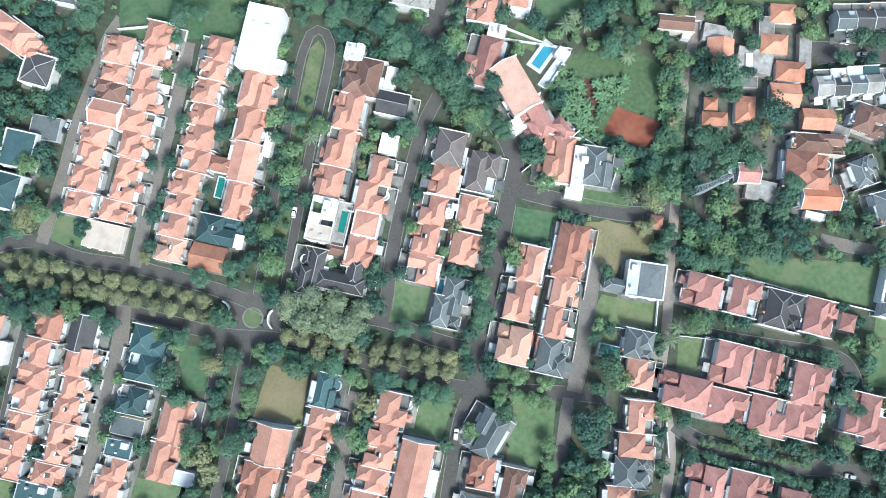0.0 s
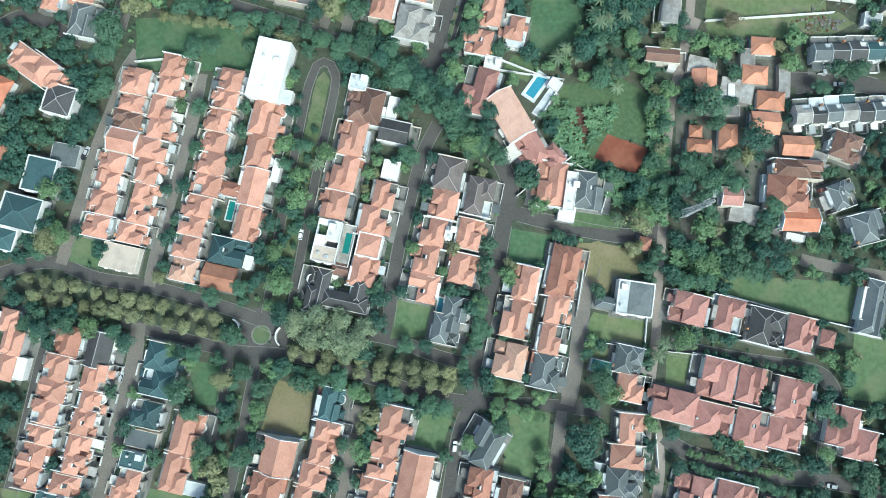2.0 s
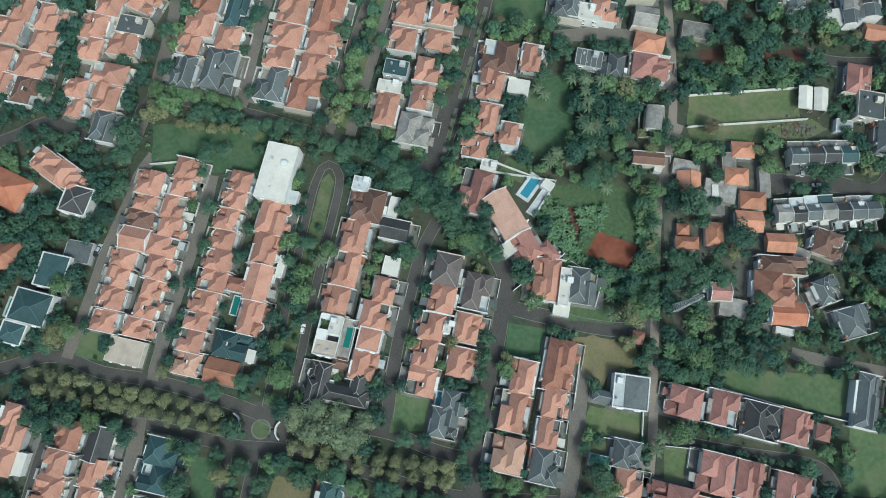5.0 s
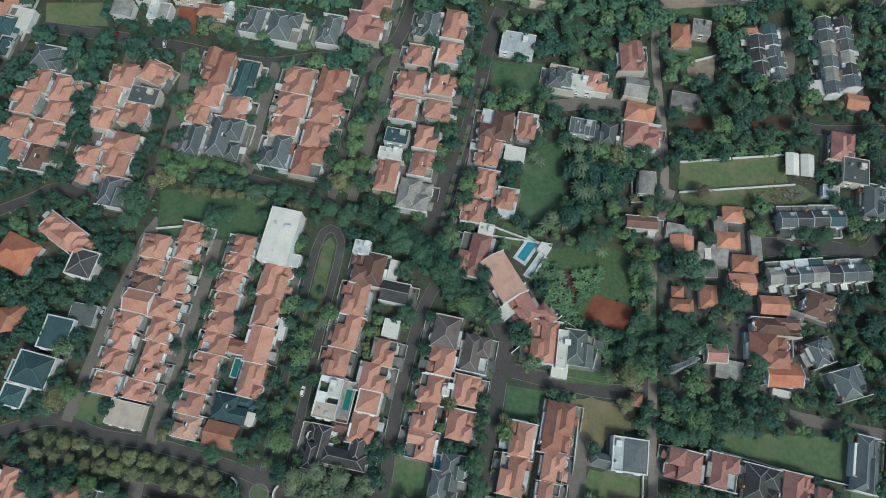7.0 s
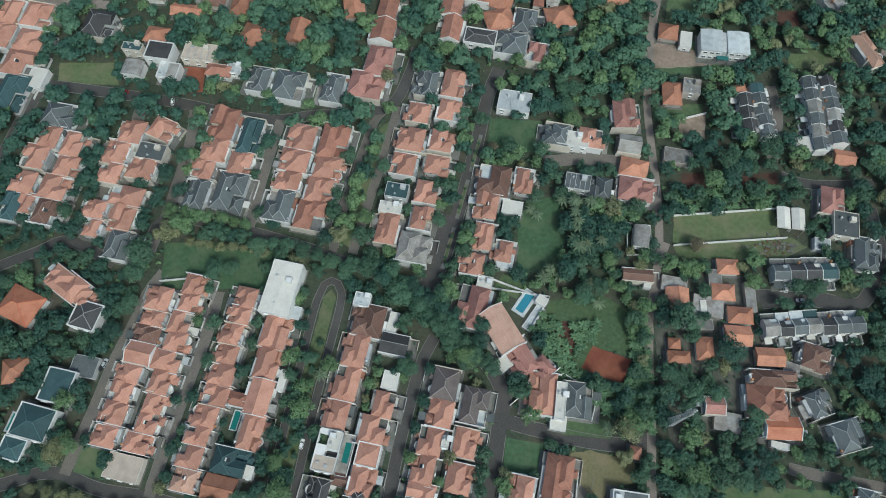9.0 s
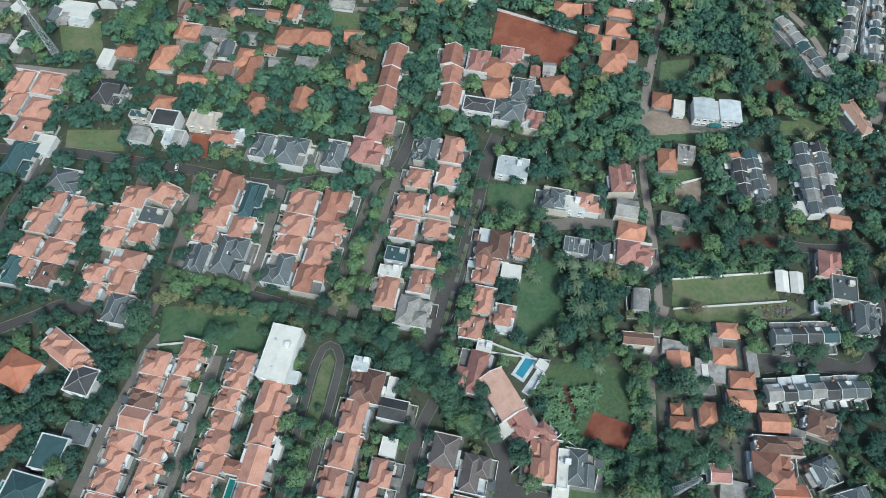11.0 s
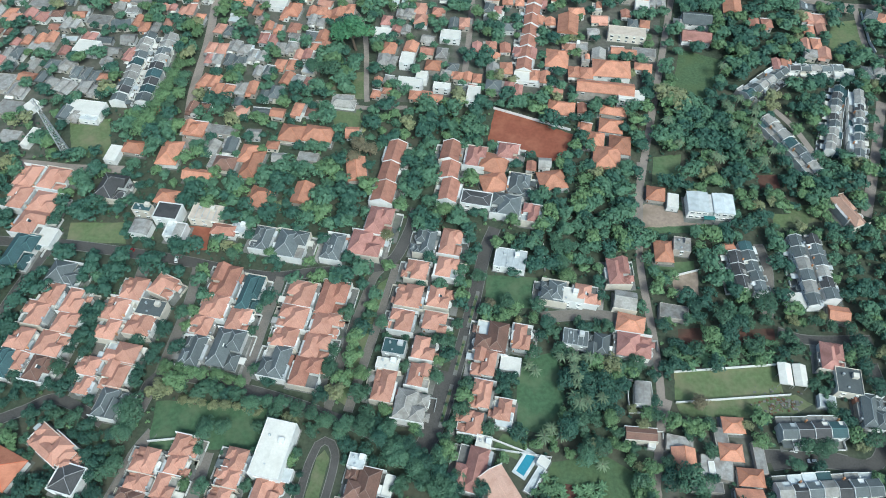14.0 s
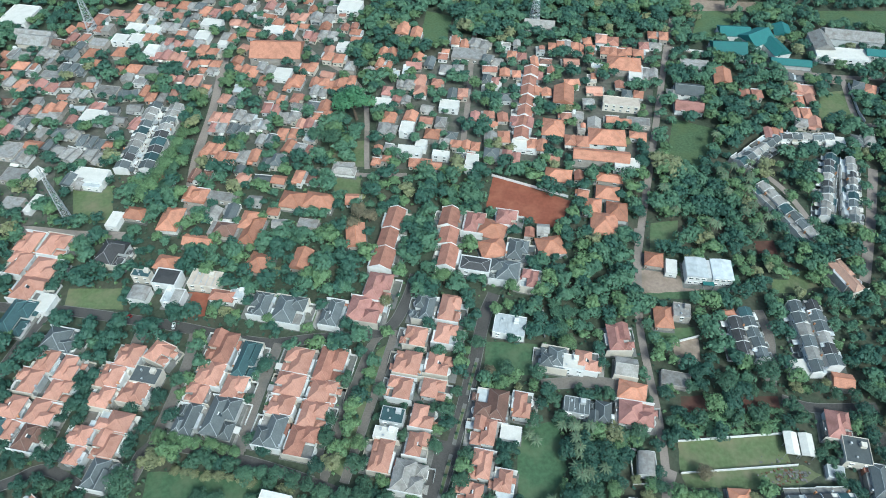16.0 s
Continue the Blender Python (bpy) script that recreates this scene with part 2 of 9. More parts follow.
def hip_shape(cx, cy, w, d, z, rise, hip=True, thick=0.28):
    """Roof body and the lines of its ridge and hips."""
    x0, x1, y0, y1 = cx - w / 2, cx + w / 2, cy - d / 2, cy + d / 2
    top = z + rise
    if d >= w:
        k = (w / 2 if hip else 0)
        k = min(k, d / 2 - 0.3)
        ra, rb = (cx, y0 + k, top), (cx, y1 - k, top)
        fs = [(0, 1, 8), (1, 2, 9, 8), (2, 3, 9), (3, 0, 8, 9)]
    else:
        k = (d / 2 if hip else 0)
        k = min(k, w / 2 - 0.3)
        ra, rb = (x0 + k, cy, top), (x1 - k, cy, top)
        fs = [(0, 1, 9, 8), (1, 2, 9), (2, 3, 8, 9), (3, 0, 8)]
    e = [(x0, y0, z), (x1, y0, z), (x1, y1, z), (x0, y1, z)]
    b = [(p, q, r - thick) for p, q, r in e]
    vs = e + b + [ra, rb]
    fs += [(4, 5, 1, 0), (5, 6, 2, 1), (6, 7, 3, 2), (7, 4, 0, 3), (7, 6, 5, 4)]
    if d >= w:
        lines = [(ra, rb), (e[0], ra), (e[1], ra), (e[2], rb), (e[3], rb)]
    else:
        lines = [(ra, rb), (e[0], ra), (e[3], ra), (e[1], rb), (e[2], rb)]
    return vs, fs, lines


def window_mesh(name, w, h):
    """A framed window with two panes set back, sill and hood, in one closed shape."""
    t = 0.1
    xs, zs = (-w / 2, -w / 2 + t, -t / 2, t / 2, w / 2 - t, w / 2), (-h / 2, -h / 2 + t, h / 2 - t, h / 2)
    vs, fs, slots = [], [], []
    idx = {}

    def v(p):
        if p not in idx:
            idx[p] = len(vs)
            vs.append(p)
        return idx[p]

    def quad(a, b, c, d, slot):
        fs.append((v(a), v(b), v(c), v(d)))
        slots.append(slot)

    for i in range(5):
        for k in range(3):
            x0, x1, z0, z1 = xs[i], xs[i + 1], zs[k], zs[k + 1]
            if k == 1 and i in (1, 3):
                y0, y1 = -0.1, -0.04
                quad((x0, y1, z0), (x1, y1, z0), (x1, y1, z1), (x0, y1, z1), 1)
                quad((x0, y0, z0), (x1, y0, z0), (x1, y1, z0), (x0, y1, z0), 0)
                quad((x1, y0, z1), (x0, y0, z1), (x0, y1, z1), (x1, y1, z1), 0)
                quad((x0, y0, z1), (x0, y0, z0), (x0, y1, z0), (x0, y1, z1), 0)
                quad((x1, y0, z0), (x1, y0, z1), (x1, y1, z1), (x1, y1, z0), 0)
            else:
                quad((x0, -0.1, z0), (x1, -0.1, z0), (x1, -0.1, z1), (x0, -0.1, z1), 0)
    for k in range(3):
        quad((xs[0], 0.04, zs[k]), (xs[0], -0.1, zs[k]), (xs[0], -0.1, zs[k + 1]), (xs[0], 0.04, zs[k + 1]), 0)
        quad((xs[5], -0.1, zs[k]), (xs[5], 0.04, zs[k]), (xs[5], 0.04, zs[k + 1]), (xs[5], -0.1, zs[k + 1]), 0)
    for i in range(5):
        quad((xs[i], -0.1, zs[3]), (xs[i + 1], -0.1, zs[3]), (xs[i + 1], -0.45, zs[3] + 0.1), (xs[i], -0.45, zs[3] + 0.1), 0)
        quad((xs[i], -0.45, zs[3] + 0.1), (xs[i + 1], -0.45, zs[3] + 0.1), (xs[i + 1], 0.04, zs[3] + 0.2), (xs[i], 0.04, zs[3] + 0.2), 0)
    me = bpy.data.meshes.new(name)
    me.from_pydata(vs, [], fs)
    me.materials.append(FRAME), me.materials.append(GLASS)
    me.polygons.foreach_set("material_index", slots)
    return me


WINDOWS = [window_mesh("window", 1.5, 1.4), window_mesh("window", 2.2, 1.5), window_mesh("window", 1.0, 1.6)]
DOOR_SOUP = Soup().box(-0.55, 0.55, -0.04, 0.03, 0, 2.15).box(-0.45, 0.45, -0.07, -0.041, 0.06, 2.05, 1)
DOOR = bpy.data.meshes.new("door")
DOOR.from_pydata(DOOR_SOUP.v, [], DOOR_SOUP.f)
DOOR.materials.append(FRAME), DOOR.materials.append(TIMBER)
DOOR.polygons.foreach_set("material_index", DOOR_SOUP.s)

SIDES = {"s": (0, -1, 0), "n": (0, 1, 180), "e": (1, 0, 90), "w": (-1, 0, -90)}


def opening(mesh, name, house_ob, w, d, side, along, z):
    sx, sy, turn = SIDES[side]
    x = sx * (w / 2 + 0.02) + (along if sx == 0 else 0)
    y = sy * (d / 2 + 0.02) + (along if sy == 0 else 0)
    shared(name, mesh, house_ob, pose(x, y, z, 0, 0, turn))


FOOTPRINTS = []
ESTATE = []
dice = random.Random(7)
WORDS = {"terracotta": "salmon terracotta", "orange": "weathered orange clay", "vermilion": "bright orange-red", "brown": "dark brown", "russet": "russet brown", "rose": "rose-brown", "grey": "slate-grey",
         "charcoal": "charcoal", "green": "dark blue-green", "pink": "pale pink", "striped": "pale salmon", "weathered": "weathered concrete", "sheet": "grey metal sheet", "pale": "light grey", "white": "white", "beige": "beige", "umber": "grey-brown", "teal": "bright teal"}
WALL_WORDS = ["white", "cream", "grey", "weathered"]


def house(x, y, w, d, z, turn, colour, street=0, form="hip", far=False, wing=True):
    """A house with its roof w by d metres, eaves z metres up. street: the side (-1, 1) to which its front looks; 0: to the south."""
    wall_kind = dice.choice((0, 0, 0, 1, 1, 2)) if colour not in ("orange", "vermilion", "sheet") else dice.choice((0, 1, 2, 3, 3))
    if colour in ("grey", "charcoal", "green"):
        wall_kind = dice.choice((0, 0, 2))
    storeys = 2 if z > 4.6 else 1
    kind_word = "gabled" if form == "gable" else "hipped"
    ob = new("townhouse" if storeys == 2 and not far else "bungalow" if storeys == 1 else "house")
    ob.location, ob.rotation_euler = (x, y, 0), (0, 0, radians(turn))
    tagged(ob, f"{'two' if storeys == 2 else 'one'}-storey house, {WALL_WORDS[wall_kind]} walls, {WORDS[colour]} {kind_word} tile roof", "house", "two-storey houses of the estate" if storeys == 2 else "low houses of the quarter")
    FOOTPRINTS.append((x, y, w / 2, d / 2, radians(turn)))
    if storeys == 2 and not far:
        ESTATE.append((x, y, w / 2 + 1.6, d / 2 + 1.2, radians(turn)))
    z += dice.uniform(-0.35, 0.35) - (0.8 if storeys == 2 else 0.0)
    bw, bd = w - 1.1, d - 1.0
    wall = WALLS[wall_kind]
    m = 1.5 if storeys == 2 and not far else 0.8
    part("yard", *slab(-w / 2 - m, w / 2 + m, -d / 2 - m, d / 2 + m, 0.05, 0.15 + dice.uniform(0, 0.02)), YARD, ob)
    shell = Soup()
    pitch = math.tan(radians(dice.uniform(29, 35) if form == "hip" else dice.uniform(23, 29)))
    short = min(w, d)
    rise = short / 2 * pitch
    composed = not far and wing and form == "hip" and short > 7 and storeys == 2
    out = street if street else dice.choice((-1, 1))
    if composed and street:
        d *= 1.09
        bd = d - 1.0
    # a service strip at the back; the main body stands before it, wings make up the front
    back = dice.uniform(0.5, 1.5) if composed and street and w > 9.2 else 0.0
    rw, ox, rd = w - back, out * back / 2, d - 0.12 if composed else d
    mw = rw * dice.uniform(0.64, 0.78) if composed else w
    mx = ox - out * (rw - mw) / 2 if composed else 0.0

    shell.box(mx - mw / 2 + 0.5, mx + mw / 2 - 0.5, -bd / 2, bd / 2, 0, z - 0.05, 0, False)
    if storeys == 2:
        shell.box(mx - mw / 2 + 0.42, mx + mw / 2 - 0.42, -bd / 2 - 0.08, bd / 2 + 0.08, z / 2 - 0.12, z / 2 + 0.12)

    def tiled(name, cx, cy, rw, rd, rz, hipped, cap):
        vs, fs, lines = hip_shape(cx, cy, rw, rd, rz, min(rw, rd) / 2 * pitch, hipped)
        t = Soup().add(vs, fs)
        for a, b in lines if hipped else lines[:1]:
            t.bar(Vector(a) + Vector((0, 0, 0.03)), Vector(b) + Vector((0, 0, 0.03)), cap, 1)
        return t.part(name, (ROOFS[colour], RIDGE[colour]), ob)

    tiled("roof", mx, 0, mw, rd, z, form == "hip", 0.15)
    if form == "gable" and storeys == 2 and not far:
        along_y = d >= w
        for e in (-1, 1):
            half, at, top = (w / 2, e * d / 2, rise) if along_y else (d / 2, e * w / 2, rise)
            tri = [(-half - 0.1, z - 0.3), (half + 0.1, z - 0.3), (half + 0.1, z + 0.25), (0, z + top + 0.4), (-half - 0.1, z + 0.25)]
            inner, outer = sorted((at - e * 0.12, at + e * 0.16))
            ends = [[(p, k, q) if along_y else (k, p, q) for p, q in tri] for k in (inner, outer)]
            Soup().add(ends[0] + ends[1], [(0, 1, 2, 3, 4), (9, 8, 7, 6, 5)] + [(i, (i + 1) % 5, 5 + (i + 1) % 5, 5 + i) for i in range(5)]).part("gable_wall", WALLS[0], ob, "white gable end with a raised coping")
    if colour == "striped":
        ribs = Soup()
        for i in range(int(d / 0.9)):
            y = -d / 2 + 0.5 + i * 0.9
            for e in (-1, 1):
                ribs.bar((e * w / 2, y, z + 0.03), (0, y, z + rise + 0.03), 0.09)
        tagged(ribs.part("roof_ribs", RIDGE["striped"], ob), kind="stuff")
    if composed:
        wd = rd * dice.uniform(0.5, 0.64)
        ww = rw * dice.uniform(0.5, 0.62)
        e = dice.choice((-1, 1))
        wx, wy = ox + out * (rw - ww) / 2, e * (rd - wd) / 2
        wz = z + dice.uniform(0.25, 0.8) if dice.random() < 0.7 else z - dice.uniform(0.1, 0.4)
        tiled("wing_roof", wx, wy, ww, wd, wz, dice.random() < 0.8, 0.13)
        shell.box(wx - ww / 2 + 0.45, wx + ww / 2 - 0.45, wy - wd / 2 + 0.45, wy + wd / 2 - 0.45, 0, wz - 0.05, 0, False)
        # the other half of the front: a lower roof or an open deck behind a white parapet
        fw, fd = rw - mw + 0.5, rd - wd - 0.1
        fx, fy = ox + out * (rw / 2 - fw / 2), -e * (rd / 2 - fd / 2)
        if dice.random() < 0.62:
            tiled("low_roof", fx, fy, fw + 1.2, fd, z * 0.62, True, 0.11)
            shell.box(fx - fw / 2, fx + fw / 2, fy - fd / 2 + 0.4, fy + fd / 2 - 0.4, 0, z * 0.62 - 0.05, 0, False)
        else:
            h = z * dice.uniform(0.5, 0.72)
            q = Soup().box(fx - fw / 2, fx + fw / 2, fy - fd / 2 + 0.1, fy + fd / 2 - 0.1, 0, h, 1, False)
            x0, x1, y0, y1 = fx - fw / 2, fx + fw / 2, fy - fd / 2 + 0.1, fy + fd / 2 - 0.1
            edge = x1 if out > 0 else x0
            q.box(edge - 0.1, edge + 0.1, y0, y1, 0, h + 0.9).box(x0, x1, y0 - 0.1, y0 + 0.1, 0, h + 0.9).box(x0, x1, y1 - 0.1, y1 + 0.1, 0, h + 0.9)
            q.part("deck", (WALLS[dice.choice((0, 0, 1))], dice.choice((ROOFS["pale"], ROOFS["weathered"], YARD))), ob, "open deck with a white parapet")
    shell.part("wall", wall, ob)
    if not far and colour not in ("orange", "vermilion", "sheet") and w > 7 and d > 6:
        # white party walls that stand up beside the roof, and low walls round the forecourt
        sides = (-1, 1) if dice.random() < 0.4 else (dice.choice((-1, 1)),)
        for e in sides:
            y0, y1 = sorted((e * (d / 2 - 0.1), e * (d / 2 + 0.22)))
            Soup().box(-w / 2 - 0.4, w / 2 + 0.5, y0, y1, 0, z + dice.uniform(0.15, 0.7)).part("party_wall", WALLS[dice.choice((0, 0, 1))], ob, "white party wall")
        if street:
            q = Soup()
            fx0, fx1 = street * (w / 2 + 0.2), street * (w / 2 + dice.uniform(3.2, 4.6))
            x0, x1 = sorted((fx0, fx1))
            q.box(x0, x1, d / 2 - 0.15, d / 2, 0, 1.7).box(*sorted((fx1, fx1 - street * 0.2)), d / 2 - d * dice.uniform(0.4, 0.6), d / 2 - 0.15, 0, 1.5)
            court = part("forecourt", *slab(x0, x1, -d / 2 - 0.3, d / 2 + 0.3, 0.02, 0.13), dice.choice((YARD, YARD, ROOFS["weathered"])), ob)
            q.part("forecourt_wall", WALLS[dice.choice((0, 0, 1, 2))], court, "low white forecourt wall")
    n = max(1, int(bw / 6.5))
    for level in range(storeys):
        zz = 1.55 + level * z / 2
        for i in range(n):
            if level == 0 and i == 0 and far:
                pass
            elif level == 0 and i == 0:
                opening(DOOR, "door", ob, bw, bd, "s", mx - mw / 2 + 1.4, 0.05)
            elif not far or (i == 0 and level == 1):
                opening(WINDOWS[(i + level) % 2], "window", ob, bw, bd, "s", mx + (mw - 2.2) * ((i + 0.5) / n - 0.5), zz)
        if not far and dice.random() < 0.35:
            opening(WINDOWS[dice.choice((0, 2))], "window", ob, w - 0.94, bd, "w" if out > 0 else "e", dice.uniform(-0.25, 0.25) * bd, zz)
    if far or not street or storeys == 1:
        return ob
    # front: balcony, canopy over the drive
    fx = street * (bw / 2)
    k = dice.random()
    side_y = dice.choice((-1, 1)) * bd * 0.22
    if k < 0.4:
        # a bow-fronted balcony
        n, cy = 9, side_y
        bow = [Vector((fx + street * (0.1 + 1.75 * math.sin(i * math.pi / n)), cy - 1.9 * math.cos(i * math.pi / n) * street)) for i in range(n + 1)]
        b = Soup().add(*strip(bow, 0.14, -0.14, z / 2, z / 2 + 1.1))
        b.add([(q.x, q.y, z / 2 + 0.16) for q in bow] + [(q.x, q.y, z / 2) for q in bow], [tuple(range(n + 1)), tuple(range(2 * n + 1, n, -1))])
        b.part("balcony", WALLS[0], ob, "white bow-fronted balcony")
    elif k < 0.8:
        b = Soup()
        x0, x1 = sorted((fx, fx + street * 1.5))
        b.box(x0, x1, side_y - 1.9, side_y + 1.9, z / 2, z / 2 + 0.18)
        b.box(*sorted((fx + street * 1.3, fx + street * 1.55)), side_y - 1.9, side_y + 1.9, z / 2 + 0.18, z / 2 + 1.05)
        b.box(x0, x1, side_y - 1.9, side_y - 1.7, z / 2 + 0.18, z / 2 + 1.05).box(x0, x1, side_y + 1.7, side_y + 1.9, z / 2 + 0.18, z / 2 + 1.05)
        b.part("balcony", WALLS[0], ob, "white balcony")
    if dice.random() < 0.16 and composed:
        # a solar water heater on the front slope of the roof
        u, hy = dice.uniform(0.28, 0.36) * mw, dice.uniform(-0.12, 0.12) * rd
        hx, hz = mx + out * (mw / 2 - u), z + min(u, rd / 2 - abs(hy)) * pitch + 0.12
        hb = Soup().bar((hx, hy - 0.8, hz + 0.35), (hx, hy + 0.8, hz + 0.35), 0.33)
        lo = hx + out * 1.5
        hb.add([(hx, hy - 0.8, hz + 0.1), (lo, hy - 0.8, hz - 1.5 * pitch + 0.1), (lo, hy + 0.8, hz - 1.5 * pitch + 0.1), (hx, hy + 0.8, hz + 0.1),
                (hx, hy - 0.8, hz - 0.1), (lo, hy - 0.8, hz - 1.5 * pitch - 0.1), (lo, hy + 0.8, hz - 1.5 * pitch - 0.1), (hx, hy + 0.8, hz - 0.1)], [(0, 1, 2, 3), (0, 4, 5, 1), (1, 5, 6, 2), (2, 6, 7, 3), (3, 7, 4, 0)], 1)
        hb.part("solar_water_heater", (WALLS[0], GLASS), ob, "white tank over a dark solar panel")
    if k < 0.55 and form == "hip":
        # a small tiled porch roof in front
        px, pz = street * (bw / 2 + 1.1), dice.uniform(2.9, 3.6)
        vs, fs, lines = hip_shape(px, -side_y, 3.4, dice.uniform(3.0, 4.4), pz, 0.9, True, 0.2)
        p = Soup().add(vs, fs)
        for a, b in lines:
            p.bar(a, b, 0.1, 1)
        porch = Soup().box(*sorted((px, px + street * 1.3)), -side_y - 1.2, -side_y + 1.2, 0, pz - 0.1, 0, False)
        porch = porch.part("porch", WALLS[0], ob)
        p.part("porch_roof", (ROOFS[colour], RIDGE[colour]), porch)
    elif k > 0.3:
        c = Soup()
        x0, x1 = sorted((fx + street * 0.1, fx + street * dice.uniform(3.2, 4.8)))
        c.box(x0, x1, -side_y - 1.8, -side_y + 1.8, 2.75, 2.93)
        for px in (x0 + 0.2, x1 - 0.2):
            for py in (-side_y - 1.6, -side_y + 1.6):
                c.box(px - 0.09, px + 0.09, py - 0.09, py + 0.09, 0, 2.75)
        c.part("canopy", dice.choice((ROOFS["pale"], ROOFS["white"], ROOFS["sheet"], ROOFS["grey"])), ob, "flat canopy over the drive")
    if back or dice.random() < 0.85:
        # a service deck behind, with a tank
        t = Soup()
        x0, x1 = sorted((-street * (w / 2 - 0.4 - back), -street * (w / 2 + (dice.uniform(-0.2, 0.3) if back else dice.uniform(0.8, 1.8)))))
        y0 = dice.uniform(-0.46, -0.2) * d
        y1 = y0 + dice.uniform(0.35, 0.62) * d
        h = dice.uniform(3.2, 5.6)
        t.box(x0, x1, y0, y1, 0, h)
        t.box(x0, x1, y0 - 0.14, y0, 0, h + 0.8).box(x0, x1, y1, y1 + 0.14, 0, h + 0.8)
        rear = t.part("annexe", dice.choice((WALLS[0], WALLS[2], ROOFS["pale"], ROOFS["weathered"])), ob)
        if dice.random() < 0.6:
            # a second, lower one beside it
            h2, y2 = dice.uniform(2.6, 4.4), y1 + 0.2
            Soup().box(x0 - 0.3, x1 + 0.3, y2, min(y2 + dice.uniform(0.25, 0.45) * d, d / 2), 0, h2).part("lean_to", dice.choice((ROOFS["pale"], ROOFS["sheet"], ROOFS["grey"], ROOFS["white"], ROOFS["russet"])), ob)
        if dice.random() < 0.45:
            Soup().drum((x0 + x1) / 2, y0 + 0.9, h, h + 1.5, 0.55).part("water_tank", dice.choice((STEEL, TANK, STEEL)), rear, "upright water tank")
    return ob


def row_house(x, y, w, d, z, turn, deck):
    """One house of a terrace: w along the row, d deep, its front to local -y; gable-shaped white walls part it from the next."""
    colour = dice.choice(("grey", "grey", "weathered", "grey", "weathered", "charcoal", "green"))
    ob = new("terraced_house")
    ob.location, ob.rotation_euler = (x, y, 0), (0, 0, radians(turn))
    tagged(ob, f"narrow two-storey terraced house with {WORDS[colour]} roof and white party walls", "house", "grey terraced houses")
    FOOTPRINTS.append((x, y, w / 2, d / 2 + 0.5, radians(turn)))
    ESTATE.append((x, y, w / 2 + 0.6, d / 2 + 2.5, radians(turn)))
    z += dice.uniform(-0.4, 0.4)
    rd = d * (dice.uniform(0.6, 0.7) if deck else dice.uniform(0.92, 1.0))
    cy = -d / 2 + rd / 2 + dice.uniform(0, 0.5)
    rise = rd / 2 * math.tan(radians(dice.uniform(21, 26)))
    part("yard", *slab(-w / 2, w / 2, -d / 2 - 4.0, d / 2 + 1.2, 0.04, 0.14 + dice.uniform(0, 0.02)), YARD, ob)
    wall = WALLS[dice.choice((0, 0, 1, 2))]
    y0, y1 = cy - rd / 2, cy + rd / 2
    Soup().box(-w / 2 + 0.12, w / 2 - 0.12, y0 + 0.35, y1 - 0.35, 0, z - 0.04, 0, False).part("wall", wall, ob)
    cut = dice.uniform(0.25, 0.6) * w if dice.random() < 0.45 else 0
    r = Soup()
    t = 0.2

    def slope(xa, xb, ya, yb, za, zb):
        r.add([(xa, ya, za), (xb, ya, za), (xb, yb, zb), (xa, yb, zb), (xa, ya, za + t), (xb, ya, za + t), (xb, yb, zb + t), (xa, yb, zb + t)],
              [(4, 5, 6, 7), (3, 2, 1, 0), (0, 1, 5, 4), (1, 2, 6, 5), (2, 3, 7, 6), (3, 0, 4, 7)])

    xa, xb = -w / 2 + 0.16, w / 2 - 0.16
    slope(xa, xb, y0, cy, z, z + rise)
    slope(xa, xb - cut, y1, cy, z, z + rise)
    if cut:
        slope(xb - cut, xb, y1 - rd * 0.28, cy, z + rise * 0.56, z + rise)
    r.bar((xa, cy, z + rise + t), (xb, cy, z + rise + t), 0.13, 1)
    r.part("roof", (ROOFS[colour], RIDGE[colour]), ob)
    if cut:
        Soup().box(xb - cut, xb, y1 - rd * 0.26, y1 + 0.1, z * 0.5, z + dice.uniform(0.0, 0.4)).part("roof_deck", dice.choice((ROOFS["pale"], WALLS[0], ROOFS["white"], ROOFS["weathered"])), ob, "flat light roof deck")
    up = 0.42
    for e in (-1, 1):
        xp, xq = e * w / 2 - 0.11, e * w / 2 + 0.11
        prof = [(y0 - 0.2, 0), (y0 - 0.2, z + up), (cy, z + rise + up), (y1 + 0.2, z + up), (y1 + 0.2, 0)]
        s = Soup().add([(xp, a, b) for a, b in prof] + [(xq, a, b) for a, b in prof], [(0, 1, 2, 3, 4), (9, 8, 7, 6, 5)] + [(i, 5 + i, 6 + i, 1 + i) for i in range(4)])
        if e < 0 or deck:
            s.part("party_wall", WALLS[dice.choice((0, 0, 2))], ob, "white gable-shaped party wall")
    if deck:
        h = z * dice.uniform(0.45, 0.9)
        q = Soup().box(-w / 2 + 0.14, w / 2 - 0.14, y1 - 0.3, d / 2, 0, h, 1, False)
        q.box(-w / 2 + 0.14, w / 2 - 0.14, d / 2 - 0.2, d / 2 + 0.02, 0, h + 0.7)
        q.part("rear_deck", (WALLS[0], dice.choice((ROOFS["pale"], ROOFS["green"], ROOFS["weathered"], ROOFS["sheet"], YARD))), ob, "flat-roofed rear part behind a parapet")
    # porch slab over the drive, low front wall
    c = Soup().box(-w / 2 + 0.3, -w / 2 + w * dice.uniform(0.45, 0.7), -d / 2 - dice.uniform(1.4, 3.4), y0 + 0.4, 2.7, 2.9)
    c.box(-w / 2 + 0.3, -w / 2 + 0.5, -d / 2 - 1.2, -d / 2 - 1.0, 0, 2.7)
    c.part("porch", dice.choice((WALLS[0], ROOFS["pale"], ROOFS["grey"], ROOFS["white"])), ob, "flat slab over the drive")
